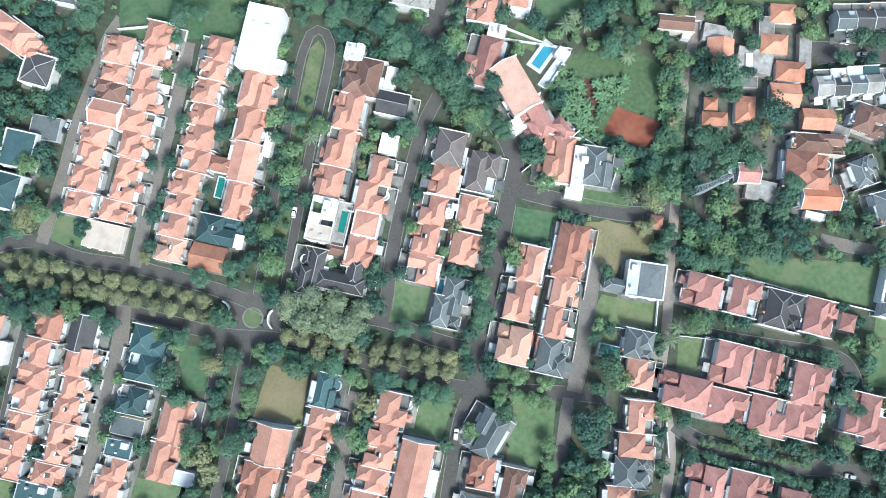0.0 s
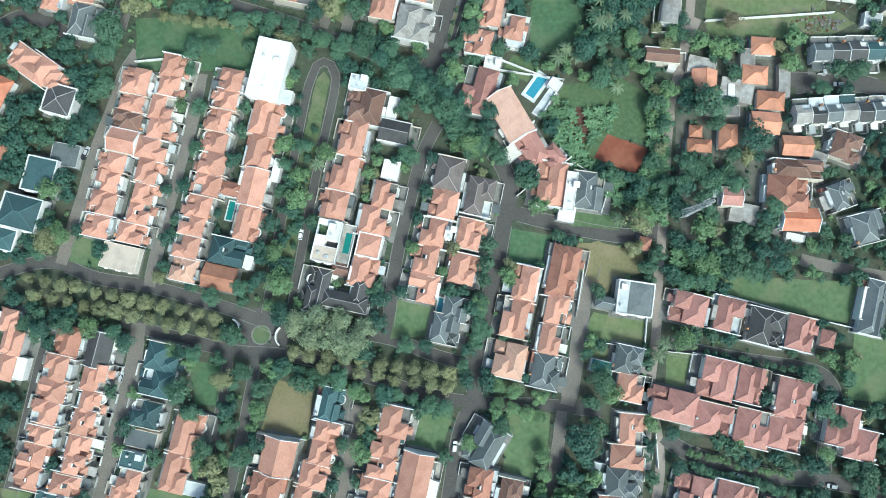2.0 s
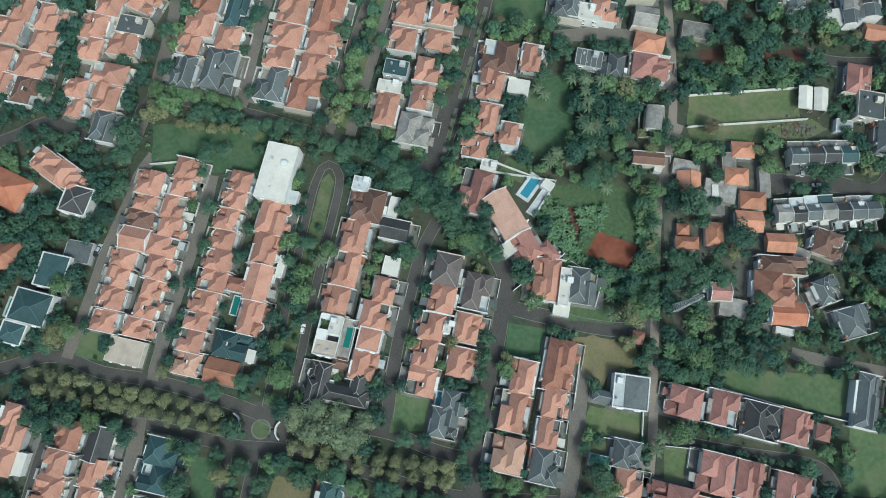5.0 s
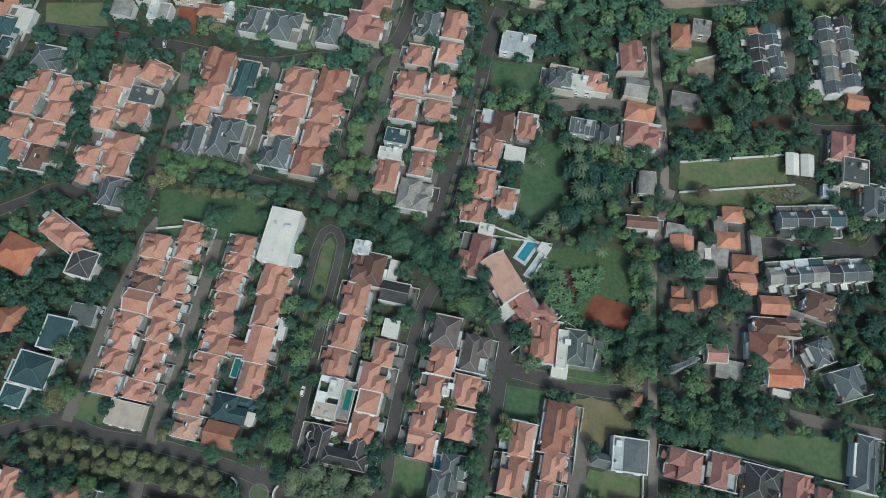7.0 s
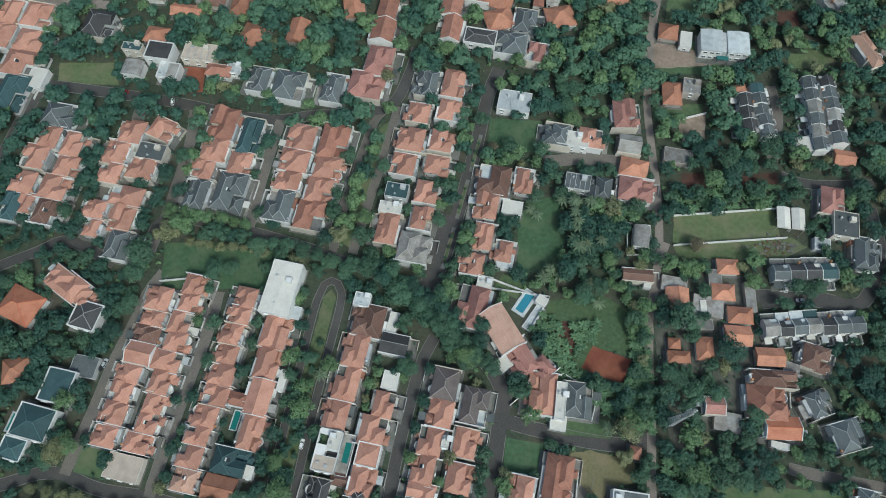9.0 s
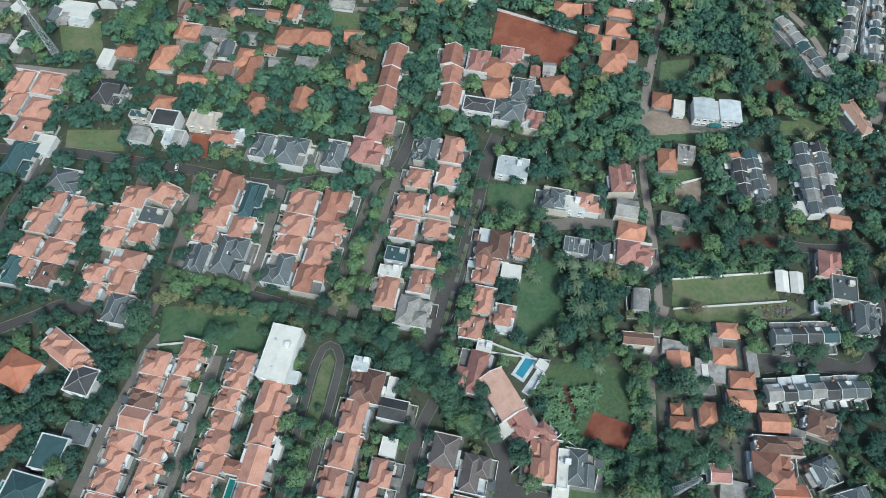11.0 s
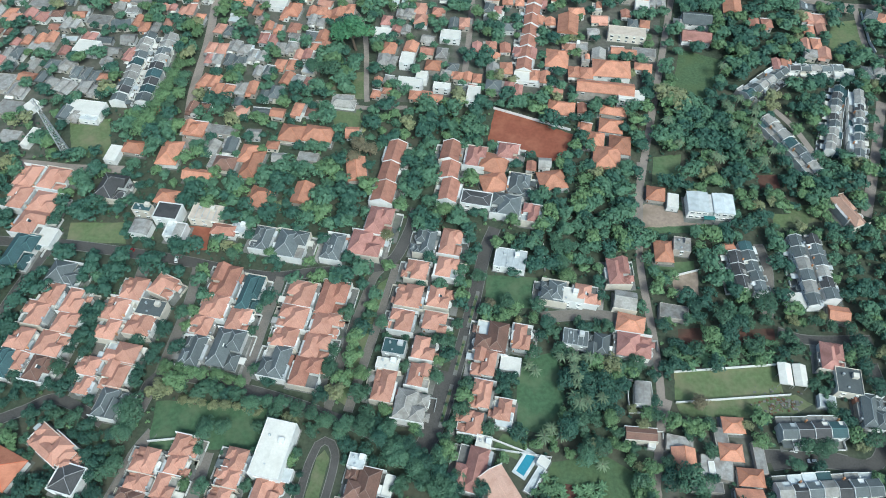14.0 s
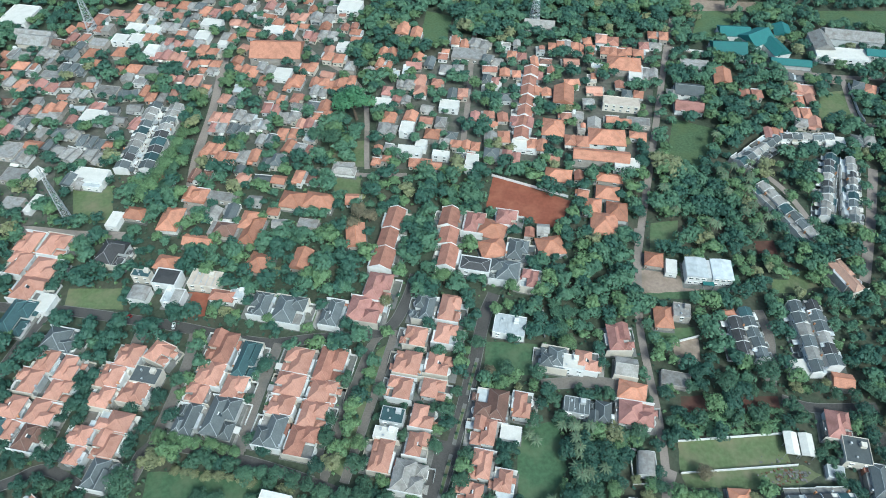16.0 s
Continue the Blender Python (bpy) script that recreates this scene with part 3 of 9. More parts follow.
    Soup().box(w / 2 - 0.2, w / 2, -d / 2 - 3.8, y0, 0, 1.6).box(0, w / 2, -d / 2 - 4.0, -d / 2 - 3.8, 0, 1.4).part("forecourt_wall", WALLS[0], ob)
    for level in (0, 1):
        shared("window", WINDOWS[level], ob, pose(w * 0.2, y0 + 0.33, 1.6 + level * z / 2, 0, 0, SIDES["s"][2]))
    shared("door", DOOR, ob, pose(-w * 0.25, y0 + 0.33, 0.05, 0, 0, SIDES["s"][2]))
    if dice.random() < 0.5:
        Soup().drum(w * 0.2, y1 + (0.8 if deck else -0.2), z * 0.9 if deck else z, z + 1.4, 0.5).part("water_tank", dice.choice((STEEL, TANK)), ob, "upright water tank")
    return ob


def terrace(a, b, d, z=6.0, deck=False, unit=7.0):
    """A row of such houses from a to b; the fronts look to the right hand of that way."""
    a, b = Vector(a), Vector(b)
    n = max(1, round((b - a).length / unit))
    turn = math.degrees(math.atan2(b.y - a.y, b.x - a.x))
    side = Vector((-(b - a).y, (b - a).x)).normalized()
    for i in range(n):
        q = a.lerp(b, (i + 0.5) / n) + side * dice.uniform(-0.5, 0.5)
        row_house(q.x, q.y, (b - a).length / n, d, z, turn, deck)


def slab(x0, x1, y0, y1, z0, z1):
    s = Soup().box(x0, x1, y0, y1, z0, z1, 0, False)
    return s.v, s.f


def flat_house(x, y, w, d, z, turn, colour, ribs=0, far=False, slope=0):
    """A building under a flat slab with a parapet; ribs: raised beams over the slab."""
    ob = new("flat_roofed_house" if z > 4.5 else "annexe")
    ob.location, ob.rotation_euler = (x, y, 0), (0, 0, radians(turn))
    kind = "flat-roofed modern house" if z > 4.5 else "low flat-roofed annexe"
    tagged(ob, f"{kind} with plastered walls and {WORDS[colour]} roof", "house" if z > 4.5 else "annexe")
    FOOTPRINTS.append((x, y, w / 2, d / 2, radians(turn)))
    wall = WALLS[0] if colour in ("white", "pale") else WALLS[dice.choice((1, 2))]
    if colour == "sheet":
        wall = WALLS[3]
    part("yard", *slab(-w / 2 - 0.6, w / 2 + 0.6, -d / 2 - 0.6, d / 2 + 0.6, 0.05, 0.16), YARD, ob)
    s = Soup().box(-w / 2, w / 2, -d / 2, d / 2, 0, z, 0, False)
    t, up = 0.22, 0.55 if z > 4.5 else 0.25
    s.box(-w / 2, w / 2, -d / 2, -d / 2 + t, z, z + up).box(-w / 2, w / 2, d / 2 - t, d / 2, z, z + up)
    s.box(-w / 2, -w / 2 + t, -d / 2 + t, d / 2 - t, z, z + up).box(w / 2 - t, w / 2, -d / 2 + t, d / 2 - t, z, z + up)
    s.part("wall", wall, ob)
    if slope:
        vs, fs, lines = hip_shape(0, 0, w - 0.5, d - 0.5, z + 0.3, 0.35, False, 0.25)
        part("roof", vs, fs, ROOFS[colour], ob)
    else:
        part("roof", *slab(-w / 2 + t, w / 2 - t, -d / 2 + t, d / 2 - t, z + 0.02, z + 0.14), ROOFS[colour], ob)
    if ribs:
        r = Soup()
        for i in range(1, 5):
            r.box(-w / 2 + w * i / 5 - 0.12, -w / 2 + w * i / 5 + 0.12, -d / 2 + 0.3, d / 2 - 0.3, z + 0.15, z + 0.45)
        r.part("roof_beam", ROOFS["pale"], ob)
    n = max(1, int(w / 5))
    if z > 3.4:
        for level in range(2 if z > 4.6 else 1):
            for i in range(n):
                opening(WINDOWS[(i + level) % 2], "window", ob, w, d, "s", -w / 2 + w * (i + 0.5) / n, 1.6 + level * z / 2)
    if z > 6.4 and w > 10 and d > 10 and not slope and not far:
        # set-back upper floor, a tiled terrace, a pergola
        u = Soup().box(-w * 0.46, -w * 0.02, d * 0.02, d * 0.46, z + 0.14, z + 2.9)
        u.box(-w * 0.48, w * 0.0, 0.0, d * 0.48, z + 2.9, z + 3.1)
        u.part("upper_floor", WALLS[0], ob)
        part("terrace", *slab(-w * 0.46, w * 0.1, -d * 0.46, -d * 0.06, z + 0.141, z + 0.2), ROOFS["pale"], ob, "light grey tiled terrace")
        g = Soup()
        for i in range(6):
            g.box(w * 0.14 + i * w * 0.05, w * 0.14 + i * w * 0.05 + 0.15, -d * 0.44, -d * 0.1, z + 2.3, z + 2.5)
        for px in (w * 0.14, w * 0.39):
            for py in (-d * 0.43, -d * 0.11):
                g.box(px, px + 0.18, py, py + 0.18, z + 0.14, z + 2.3)
        tagged(g.part("pergola", WALLS[2], ob, "grey pergola beams"), kind="stuff")
    elif z > 4.5 and not far:
        k = Soup()
        k.box(w * 0.12, w * 0.12 + 2.6, d * 0.1, d * 0.1 + 2.4, z + 0.14, z + 2.2)
        k.part("stair_head", wall, ob)
        Soup().drum(-w * 0.22, d * 0.2, z + 0.15, z + 1.6, 0.55).part("water_tank", STEEL, ob, "upright water tank")
        Soup().box(-w * 0.1, -w * 0.1 + 0.9, -d * 0.3, -d * 0.3 + 0.7, z + 0.15, z + 0.8).part("cooling_unit", STEEL, ob)
    return ob


def parapet_house(x, y, w, d, z, turn, colour, rise=1.6, deck=0.0):
    """A house whose tiled roof sits within a broad white parapet; deck: the share of the width left as an open roof deck."""
    ob = new("parapet_house")
    ob.location, ob.rotation_euler = (x, y, 0), (0, 0, radians(turn))
    tagged(ob, f"two-storey house with a {WORDS[colour]} roof inside a broad white parapet", "house", "two-storey houses of the estate")
    FOOTPRINTS.append((x, y, w / 2, d / 2, radians(turn)))
    ESTATE.append((x, y, w / 2 + 1.2, d / 2 + 1.2, radians(turn)))
    part("yard", *slab(-w / 2 - 1.5, w / 2 + 1.5, -d / 2 - 1.5, d / 2 + 1.5, 0.05, 0.16), YARD, ob)
    t = 0.45
    Soup().box(-w / 2 + t, w / 2 - t, -d / 2 + t, d / 2 - t, 0, z - 0.1, 0, False).part("wall", WALLS[0], ob)
    rim = Soup().box(-w / 2, w / 2, -d / 2, -d / 2 + t, 0, z + 0.5).box(-w / 2, w / 2, d / 2 - t, d / 2, 0, z + 0.5)
    rim.box(-w / 2, -w / 2 + t, -d / 2 + t, d / 2 - t, 0, z + 0.5).box(w / 2 - t, w / 2, -d / 2 + t, d / 2 - t, 0, z + 0.5)
    rim.part("parapet", WALLS[0], ob, "broad white parapet")
    x0 = -w / 2 + t + deck * w
    cx, rw, rd = (x0 + w / 2 - t) / 2, w / 2 - t - x0 - 0.2, d - 2 * t - 0.2
    vs, fs, lines = hip_shape(cx, 0, rw, rd, z + 0.15, rise, True)
    roof = Soup().add(vs, fs)
    for a, b in lines if rise > 1 else ():
        roof.bar(Vector(a) + Vector((0, 0, 0.03)), Vector(b) + Vector((0, 0, 0.03)), 0.13, 1)
    roof.part("roof", (ROOFS[colour], RIDGE[colour]), ob)
    if deck:
        part("roof_deck", *slab(-w / 2 + t, x0 - 0.1, -d / 2 + t, d / 2 - t, z - 0.6, z - 0.05), ROOFS["pale"], ob, "light grey roof deck")
        Soup().box(-w / 2 + t + 0.6, x0 - 1.2, d * 0.2, d * 0.2 + 2.4, z - 0.05, z + 1.6).part("stair_head", WALLS[0], ob)
        Soup().drum(-w / 2 + t + 1.2, -d * 0.25, z - 0.05, z + 1.4, 0.55).part("water_tank", STEEL, ob, "upright water tank")
    for level in (0, 1):
        for u in (-0.25, 0.25):
            shared("window", WINDOWS[1], ob, pose(w * u, -d / 2 - 0.02, 1.6 + level * z / 2, 0, 0, SIDES["s"][2]))
    return ob


def villa(x, y, w, d, z, turn):
    """A white flat-roofed villa: a broad paved roof terrace, a sunken light well and a long narrow pool on the lower side."""
    ob = new("villa")
    ob.location, ob.rotation_euler = (x, y, 0), (0, 0, radians(turn))
    tagged(ob, "white modern villa with a paved roof terrace and narrow pool", "house")
    FOOTPRINTS.append((x, y, w / 2, d / 2, radians(turn)))
    part("yard", *slab(-w / 2 - 0.8, w / 2 + 0.8, -d / 2 - 0.8, d / 2 + 0.8, 0.05, 0.16), YARD, ob)
    mx = w * 0.16
    body = Soup().box(-w / 2, -w * 0.22, -d / 2, d * 0.12, 0, z, 0, False).box(-w * 0.22, mx, -d / 2, -d * 0.12, 0, z, 0, False)
    body.box(-w * 0.22, mx, d * 0.02, d / 2, 0, z, 0, False).box(-w / 2, -w * 0.22, d * 0.36, d / 2, 0, z, 0, False)
    body.box(-w * 0.22, mx, -d * 0.12, d * 0.02, 0, z * 0.55, 0, False).box(-w / 2, -w * 0.22, d * 0.12, d * 0.36, 0, z * 0.5, 0, False)
    body.part("wall", WALLS[0], ob)
    part("roof_terrace", *slab(-w * 0.46, mx - 0.5, -d * 0.47, -d * 0.14, z + 0.004, z + 0.12), ROOFS["beige"], ob, "pale paved roof terrace")
    part("roof_slab", *slab(-w * 0.2, mx - 0.5, d * 0.05, d * 0.47, z + 0.004, z + 0.1), ROOFS["white"], ob)
    part("light_well", *slab(-w * 0.2, mx - 0.2, -d * 0.11, d * 0.01, z * 0.55 + 0.004, z * 0.55 + 0.1), ROOFS["charcoal"], ob, "dark floor of the light well")
    part("planted_deck", *slab(-w * 0.47, -w * 0.24, d * 0.13, d * 0.35, z * 0.5 + 0.004, z * 0.5 + 0.12), LAWNS["lawn3"], ob)
    rim = Soup()
    for x0, x1, y0, y1 in ((-w / 2, mx, -d / 2, -d / 2 + 0.35), (-w / 2, mx, d / 2 - 0.35, d / 2), (-w / 2, -w / 2 + 0.35, -d / 2, d / 2), (mx - 0.35, mx, -d / 2, d / 2)):
        rim.box(x0, x1, y0, y1, z * 0.5, z + 0.6)
    rim.part("parapet", WALLS[0], ob)
    # the lower side with the pool
    low = Soup().box(mx + 0.02, w / 2, -d / 2, d / 2, 0, 3.0, 1, False)
    low.box(w / 2 - 0.3, w / 2, -d / 2, d / 2, 3.0, 3.9).box(mx + 0.02, w / 2, d / 2 - 0.3, d / 2, 3.0, 3.9).box(mx + 0.02, w / 2, -d / 2, -d / 2 + 0.3, 3.0, 3.9)
    low.part("pool_deck", (WALLS[0], ROOFS["weathered"]), ob)
    part("pool_water", *slab(mx + w * 0.09, mx + w * 0.26, -d * 0.18, d * 0.3, 3.004, 3.1), TEAL_WATER, ob, "narrow blue-green pool")
    for i, (px, py) in enumerate(((-0.34, -0.3), (-0.1, -0.36), (-0.12, 0.18), (-0.04, 0.34))):
        k = 0.5 + 0.25 * (i % 2)
        Soup().box(w * px - k, w * px + k, d * py - k, d * py + k, z + 0.1, z + 0.8).part("cooling_unit", STEEL, ob)
    Soup().box(-w * 0.18, -w * 0.02, d * 0.3, d * 0.42, z + 0.1, z + 2.3).part("stair_head", WALLS[0], ob)
    for u in (-0.3, -0.05):
        for level in (0, 1):
            shared("window", WINDOWS[1], ob, pose(w * u, -d / 2 - 0.02, 1.6 + level * z / 2, 0, 0, SIDES["s"][2]))
    return ob


def vault_house(x, y, w, d, z, turn):
    """A house under a low grey barrel roof."""
    ob = new("vaulted_house")
    ob.location, ob.rotation_euler = (x, y, 0), (0, 0, radians(turn))
    tagged(ob, "white house under a low grey barrel-vaulted metal roof", "house")
    FOOTPRINTS.append((x, y, w / 2, d / 2, radians(turn)))
    Soup().box(-w / 2 + 0.4, w / 2 - 0.4, -d / 2 + 0.3, d / 2 - 0.3, 0, z, 0, False).part("wall", WALLS[0], ob)
    n, arc = 12, []
    for i in range(n + 1):
        a = math.pi * i / n
        arc.append((-w / 2 * math.cos(a), z + 1.7 * math.sin(a)))
    vs = [(p, -d / 2, q) for p, q in arc] + [(p, d / 2, q) for p, q in arc] + [(p, -d / 2, q - 0.25) for p, q in arc] + [(p, d / 2, q - 0.25) for p, q in arc]
    m = n + 1
    fs = [(i, i + 1, m + i + 1, m + i) for i in range(n)] + [(2 * m + i + 1, 2 * m + i, 3 * m + i, 3 * m + i + 1) for i in range(n)] + [(2 * m + i, 2 * m + i + 1, i + 1, i) for i in range(n)] + [(m + i, m + i + 1, 3 * m + i + 1, 3 * m + i) for i in range(n)]
    part("roof", vs, fs, ROOFS["sheet"], ob, "grey barrel roof")
    Soup().add([(p, -d / 2 + 0.31, q - 0.02) for p, q in arc], [tuple(range(m))]).add([(p, d / 2 - 0.31, q - 0.02) for p, q in arc], [tuple(range(m))]).part("gable", WALLS[0], ob)
    for u in (-0.25, 0.25):
        shared("window", WINDOWS[1], ob, pose(w * u, -d / 2 + 0.28, 1.6, 0, 0, SIDES["s"][2]))
    return ob


def hall(x, y, w, d, z, turn):
    """A white two-part hall: two broad low-pitched roofs, a slot between them, a row of windows and a teal awning in front."""
    ob = new("hall")
    ob.location, ob.rotation_euler = (x, y, 0), (0, 0, radians(turn))
    tagged(ob, "white two-part hall with pale roofs and a teal awning", "building")
    FOOTPRINTS.append((x, y, w / 2, d / 2, radians(turn)))
    part("yard", *slab(-w / 2 - 1, w / 2 + 1, -d / 2 - 3, d / 2 + 1, 0.05, 0.16), YARD, ob)
    for e in (-1, 1):
        cx, rw = e * (w / 4 + 0.6), w / 2 - 1.2
        Soup().box(cx - rw / 2 + 0.3, cx + rw / 2 - 0.3, -d / 2 + 0.3, d / 2 - 0.3, 0, z - 0.1, 0, False).part("wall", WALLS[0], ob)
        vs, fs, lines = hip_shape(cx, 0, rw, d, z, 0.7, False, 0.25)
        part("roof", vs, fs, ROOFS["pale"], ob, "pale grey low-pitched roof")
        for level in (0, 1):
            for k in (-0.28, 0.02, 0.3):
                shared("window", WINDOWS[1], ob, pose(cx + rw * k, -d / 2 + 0.28, 1.8 + level * z / 2, 0, 0, SIDES["s"][2]))
    Soup().box(-1.25, 1.25, -d / 2 + 0.8, d / 2 - 0.8, 0, z - 0.6, 0, False).part("link", WALLS[2], ob)
    Soup().box(-3.6, 2.6, -d / 2 - 2.4, -d / 2 + 0.2, 3.4, 3.65).box(-3.5, -3.3, -d / 2 - 2.3, -d / 2 - 2.1, 0, 3.4).box(2.3, 2.5, -d / 2 - 2.3, -d / 2 - 2.1, 0, 3.4).part("awning", ROOFS["teal"], ob, "teal awning on posts")
    return ob


def shelter(x, y, w, d, z, turn):
    """An open shelter: a white pitched canopy on posts."""
    ob = new("shelter")
    ob.location, ob.rotation_euler = (x, y, 0), (0, 0, radians(turn))
    tagged(ob, "open shelter with a white pitched canopy on steel posts", "shelter", "shelters beside the playing field")
    FOOTPRINTS.append((x, y, w / 2, d / 2, radians(turn)))
    vs, fs, lines = hip_shape(0, 0, w, d, z, 1.1, False, 0.2)
    part("canopy", vs, fs, ROOFS["white"], ob)
    for px in (-w / 2 + 0.3, w / 2 - 0.3):
        for py in (-d / 2 + 0.4, 0, d / 2 - 0.4):
            Soup().box(px - 0.1, px + 0.1, py - 0.1, py + 0.1, 0, z - 0.15).part("post", STEEL, ob)
    return ob


def smooth(points, step=3.0):
    """A curve through the points, in short steps."""
    p = [Vector(q) for q in points]
    p = [p[0] * 2 - p[1]] + p + [p[-1] * 2 - p[-2]]
    out = []
    for i in range(1, len(p) - 2):
        n = max(1, int((p[i + 1] - p[i]).length / step))
        for k in range(n):
            t = k / n
            out.append(0.5 * (2 * p[i] + (p[i + 1] - p[i - 1]) * t + (2 * p[i - 1] - 5 * p[i] + 4 * p[i + 1] - p[i + 2]) * t ** 2 + (3 * p[i] - p[i - 1] - 3 * p[i + 1] + p[i + 2]) * t ** 3))
    out.append(p[-2])
    return out


ROADS = []


def strip(pts, left, right, z0, z1=None):
    """A ribbon along pts between two offsets; with z1 a solid one."""
    vs, fs = [], []
    for i, q in enumerate(pts):
        w = (pts[min(i + 1, len(pts) - 1)] - pts[max(i - 1, 0)]).normalized()
        n = Vector((-w.y, w.x))
        a, b = q + n * left, q + n * right
        vs += [(a.x, a.y, z0), (b.x, b.y, z0)] + ([(a.x, a.y, z1), (b.x, b.y, z1)] if z1 is not None else [])
    k = 4 if z1 is not None else 2
    for i in range(len(pts) - 1):
        j = i * k
        if k == 2:
            fs.append((j, j + 1, j + 3, j + 2))
        else:
            fs += [(j + 2, j + 3, j + 7, j + 6), (j, j + 2, j + 6, j + 4), (j + 3, j + 1, j + 5, j + 7)]
    return vs, fs


LEVEL = [0.03]


def road(name, width, points, surface=None, kerbs=True):
    LEVEL[0] += 0.004
    pts = smooth(points)
    ROADS.append((pts, width / 2))
    ob = part(name, *strip(pts, width / 2, -width / 2, LEVEL[0]), surface or ASPHALT)
    tagged(ob, "worn grey asphalt street with concrete kerbs" if kerbs else "narrow pale concrete lane", "road", "", "structure")
    KERBED.append((ob, pts, width / 2, kerbs))
    return ob


KERBED = []


def lay_kerbs():
    """Kerbs along every street, left open where another street joins."""
    cells = {}
    for n, (_, pts, half, _) in enumerate(KERBED):
        for q in pts:
            cells.setdefault((int(q.x // 12), int(q.y // 12)), []).append((n, q, half))
    for n, (ob, pts, half, kerbs) in enumerate(KERBED):
        if not kerbs:
            continue
        for side in (-1, 1):
            run = []
            for i, q in enumerate(pts + [None]):
                clear = q is not None
                if clear:
                    w = (pts[min(i + 1, len(pts) - 1)] - pts[max(i - 1, 0)]).normalized()
                    k = q + Vector((-w.y, w.x)) * side * (half + 0.15)
                    near = [c for a in (-1, 0, 1) for b in (-1, 0, 1) for c in cells.get((int(k.x // 12) + a, int(k.y // 12) + b), ())]
                    clear = all(c[0] == n or (c[1] - k).length > c[2] + 0.6 for c in near)
                if clear:
                    run.append(q)
                else:
                    if len(run) > 2:
                        lo, hi = sorted((side * half, side * (half + 0.3)))
                        part("kerb", *strip(run, hi, lo, 0.0, 0.26), KERB, ob)
                    run = []


PLOTS = []


def plot(kind, points):
    """A piece of lawn, meadow or bare earth, a low sheet with an uneven rim."""
    LEVEL[0] += 0.002
    pts = []
    for a, b in zip(points, list(points[1:]) + [points[0]]):
        a, b = Vector(a), Vector(b)
        n = max(1, int((b - a).length / 2.5))
        pts += [a + (b - a) * i / n for i in range(n)]
    pts = [q + Vector((noise.noise((q.x * 0.3, q.y * 0.3, 1)), noise.noise((q.x * 0.3, q.y * 0.3, 7)))) * 0.6 for q in pts]
    PLOTS.append((kind, [(q.x, q.y) for q in pts]))
    bm = bmesh.new()
    vs = [bm.verts.new((q.x, q.y, 0.02 + LEVEL[0] * 0.3)) for q in pts]
    bm.faces.new(vs)
    bmesh.ops.recalc_face_normals(bm, faces=bm.faces)
    if bm.faces[:][0].normal.z < 0:
        bmesh.ops.reverse_faces(bm, faces=bm.faces)
    me = bpy.data.meshes.new(kind)
    bm.to_mesh(me)
    bm.free()
    me.materials.append(LAWNS[kind])
    words = {"lawn": "mown green lawn between the houses", "lawn3": "green lawn beside tall trees, shade put into its colour", "lawn2": "patchy yellow-green lawn with bare spots", "dry": "dry yellow-brown grass plot", "meadow": "rough green meadow beside the trees",
             "park": "trodden grass verge with bare patches", "earth": "bare red earth field", "earth2": "pale trodden earth yard", "earth3": "dark red soil plot, shade of plants put into its colour", "paved": "trodden ground and concrete between close houses"}
    return tagged(new("bare_earth" if "earth" in kind else "paving" if kind == "paved" else "lawn", me), words[kind], "ground", "", "structure")


# ---- small builders ----
def pool(x, y, w, d, turn, deck=1.4, water=None):
    ob = new("swimming_pool")
    ob.location, ob.rotation_euler = (x, y, 0), (0, 0, radians(turn))
    tagged(ob, "blue-tiled garden swimming pool with a pale stone rim", "pool")
    part("water", *slab(-w / 2, w / 2, -d / 2, d / 2, 0.02, 0.24), water or WATER, ob)
    s = Soup()
    k = deck
    s.box(-w / 2 - k, w / 2 + k, -d / 2 - k, -d / 2, 0, 0.32).box(-w / 2 - k, w / 2 + k, d / 2, d / 2 + k, 0, 0.32)
    s.box(-w / 2 - k, -w / 2, -d / 2, d / 2, 0, 0.32).box(w / 2, w / 2 + k, -d / 2, d / 2, 0, 0.32)
    s.part("rim", ROOFS["pale"], ob)
    FOOTPRINTS.append((x, y, w / 2 + k, d / 2 + k, radians(turn)))
    return ob


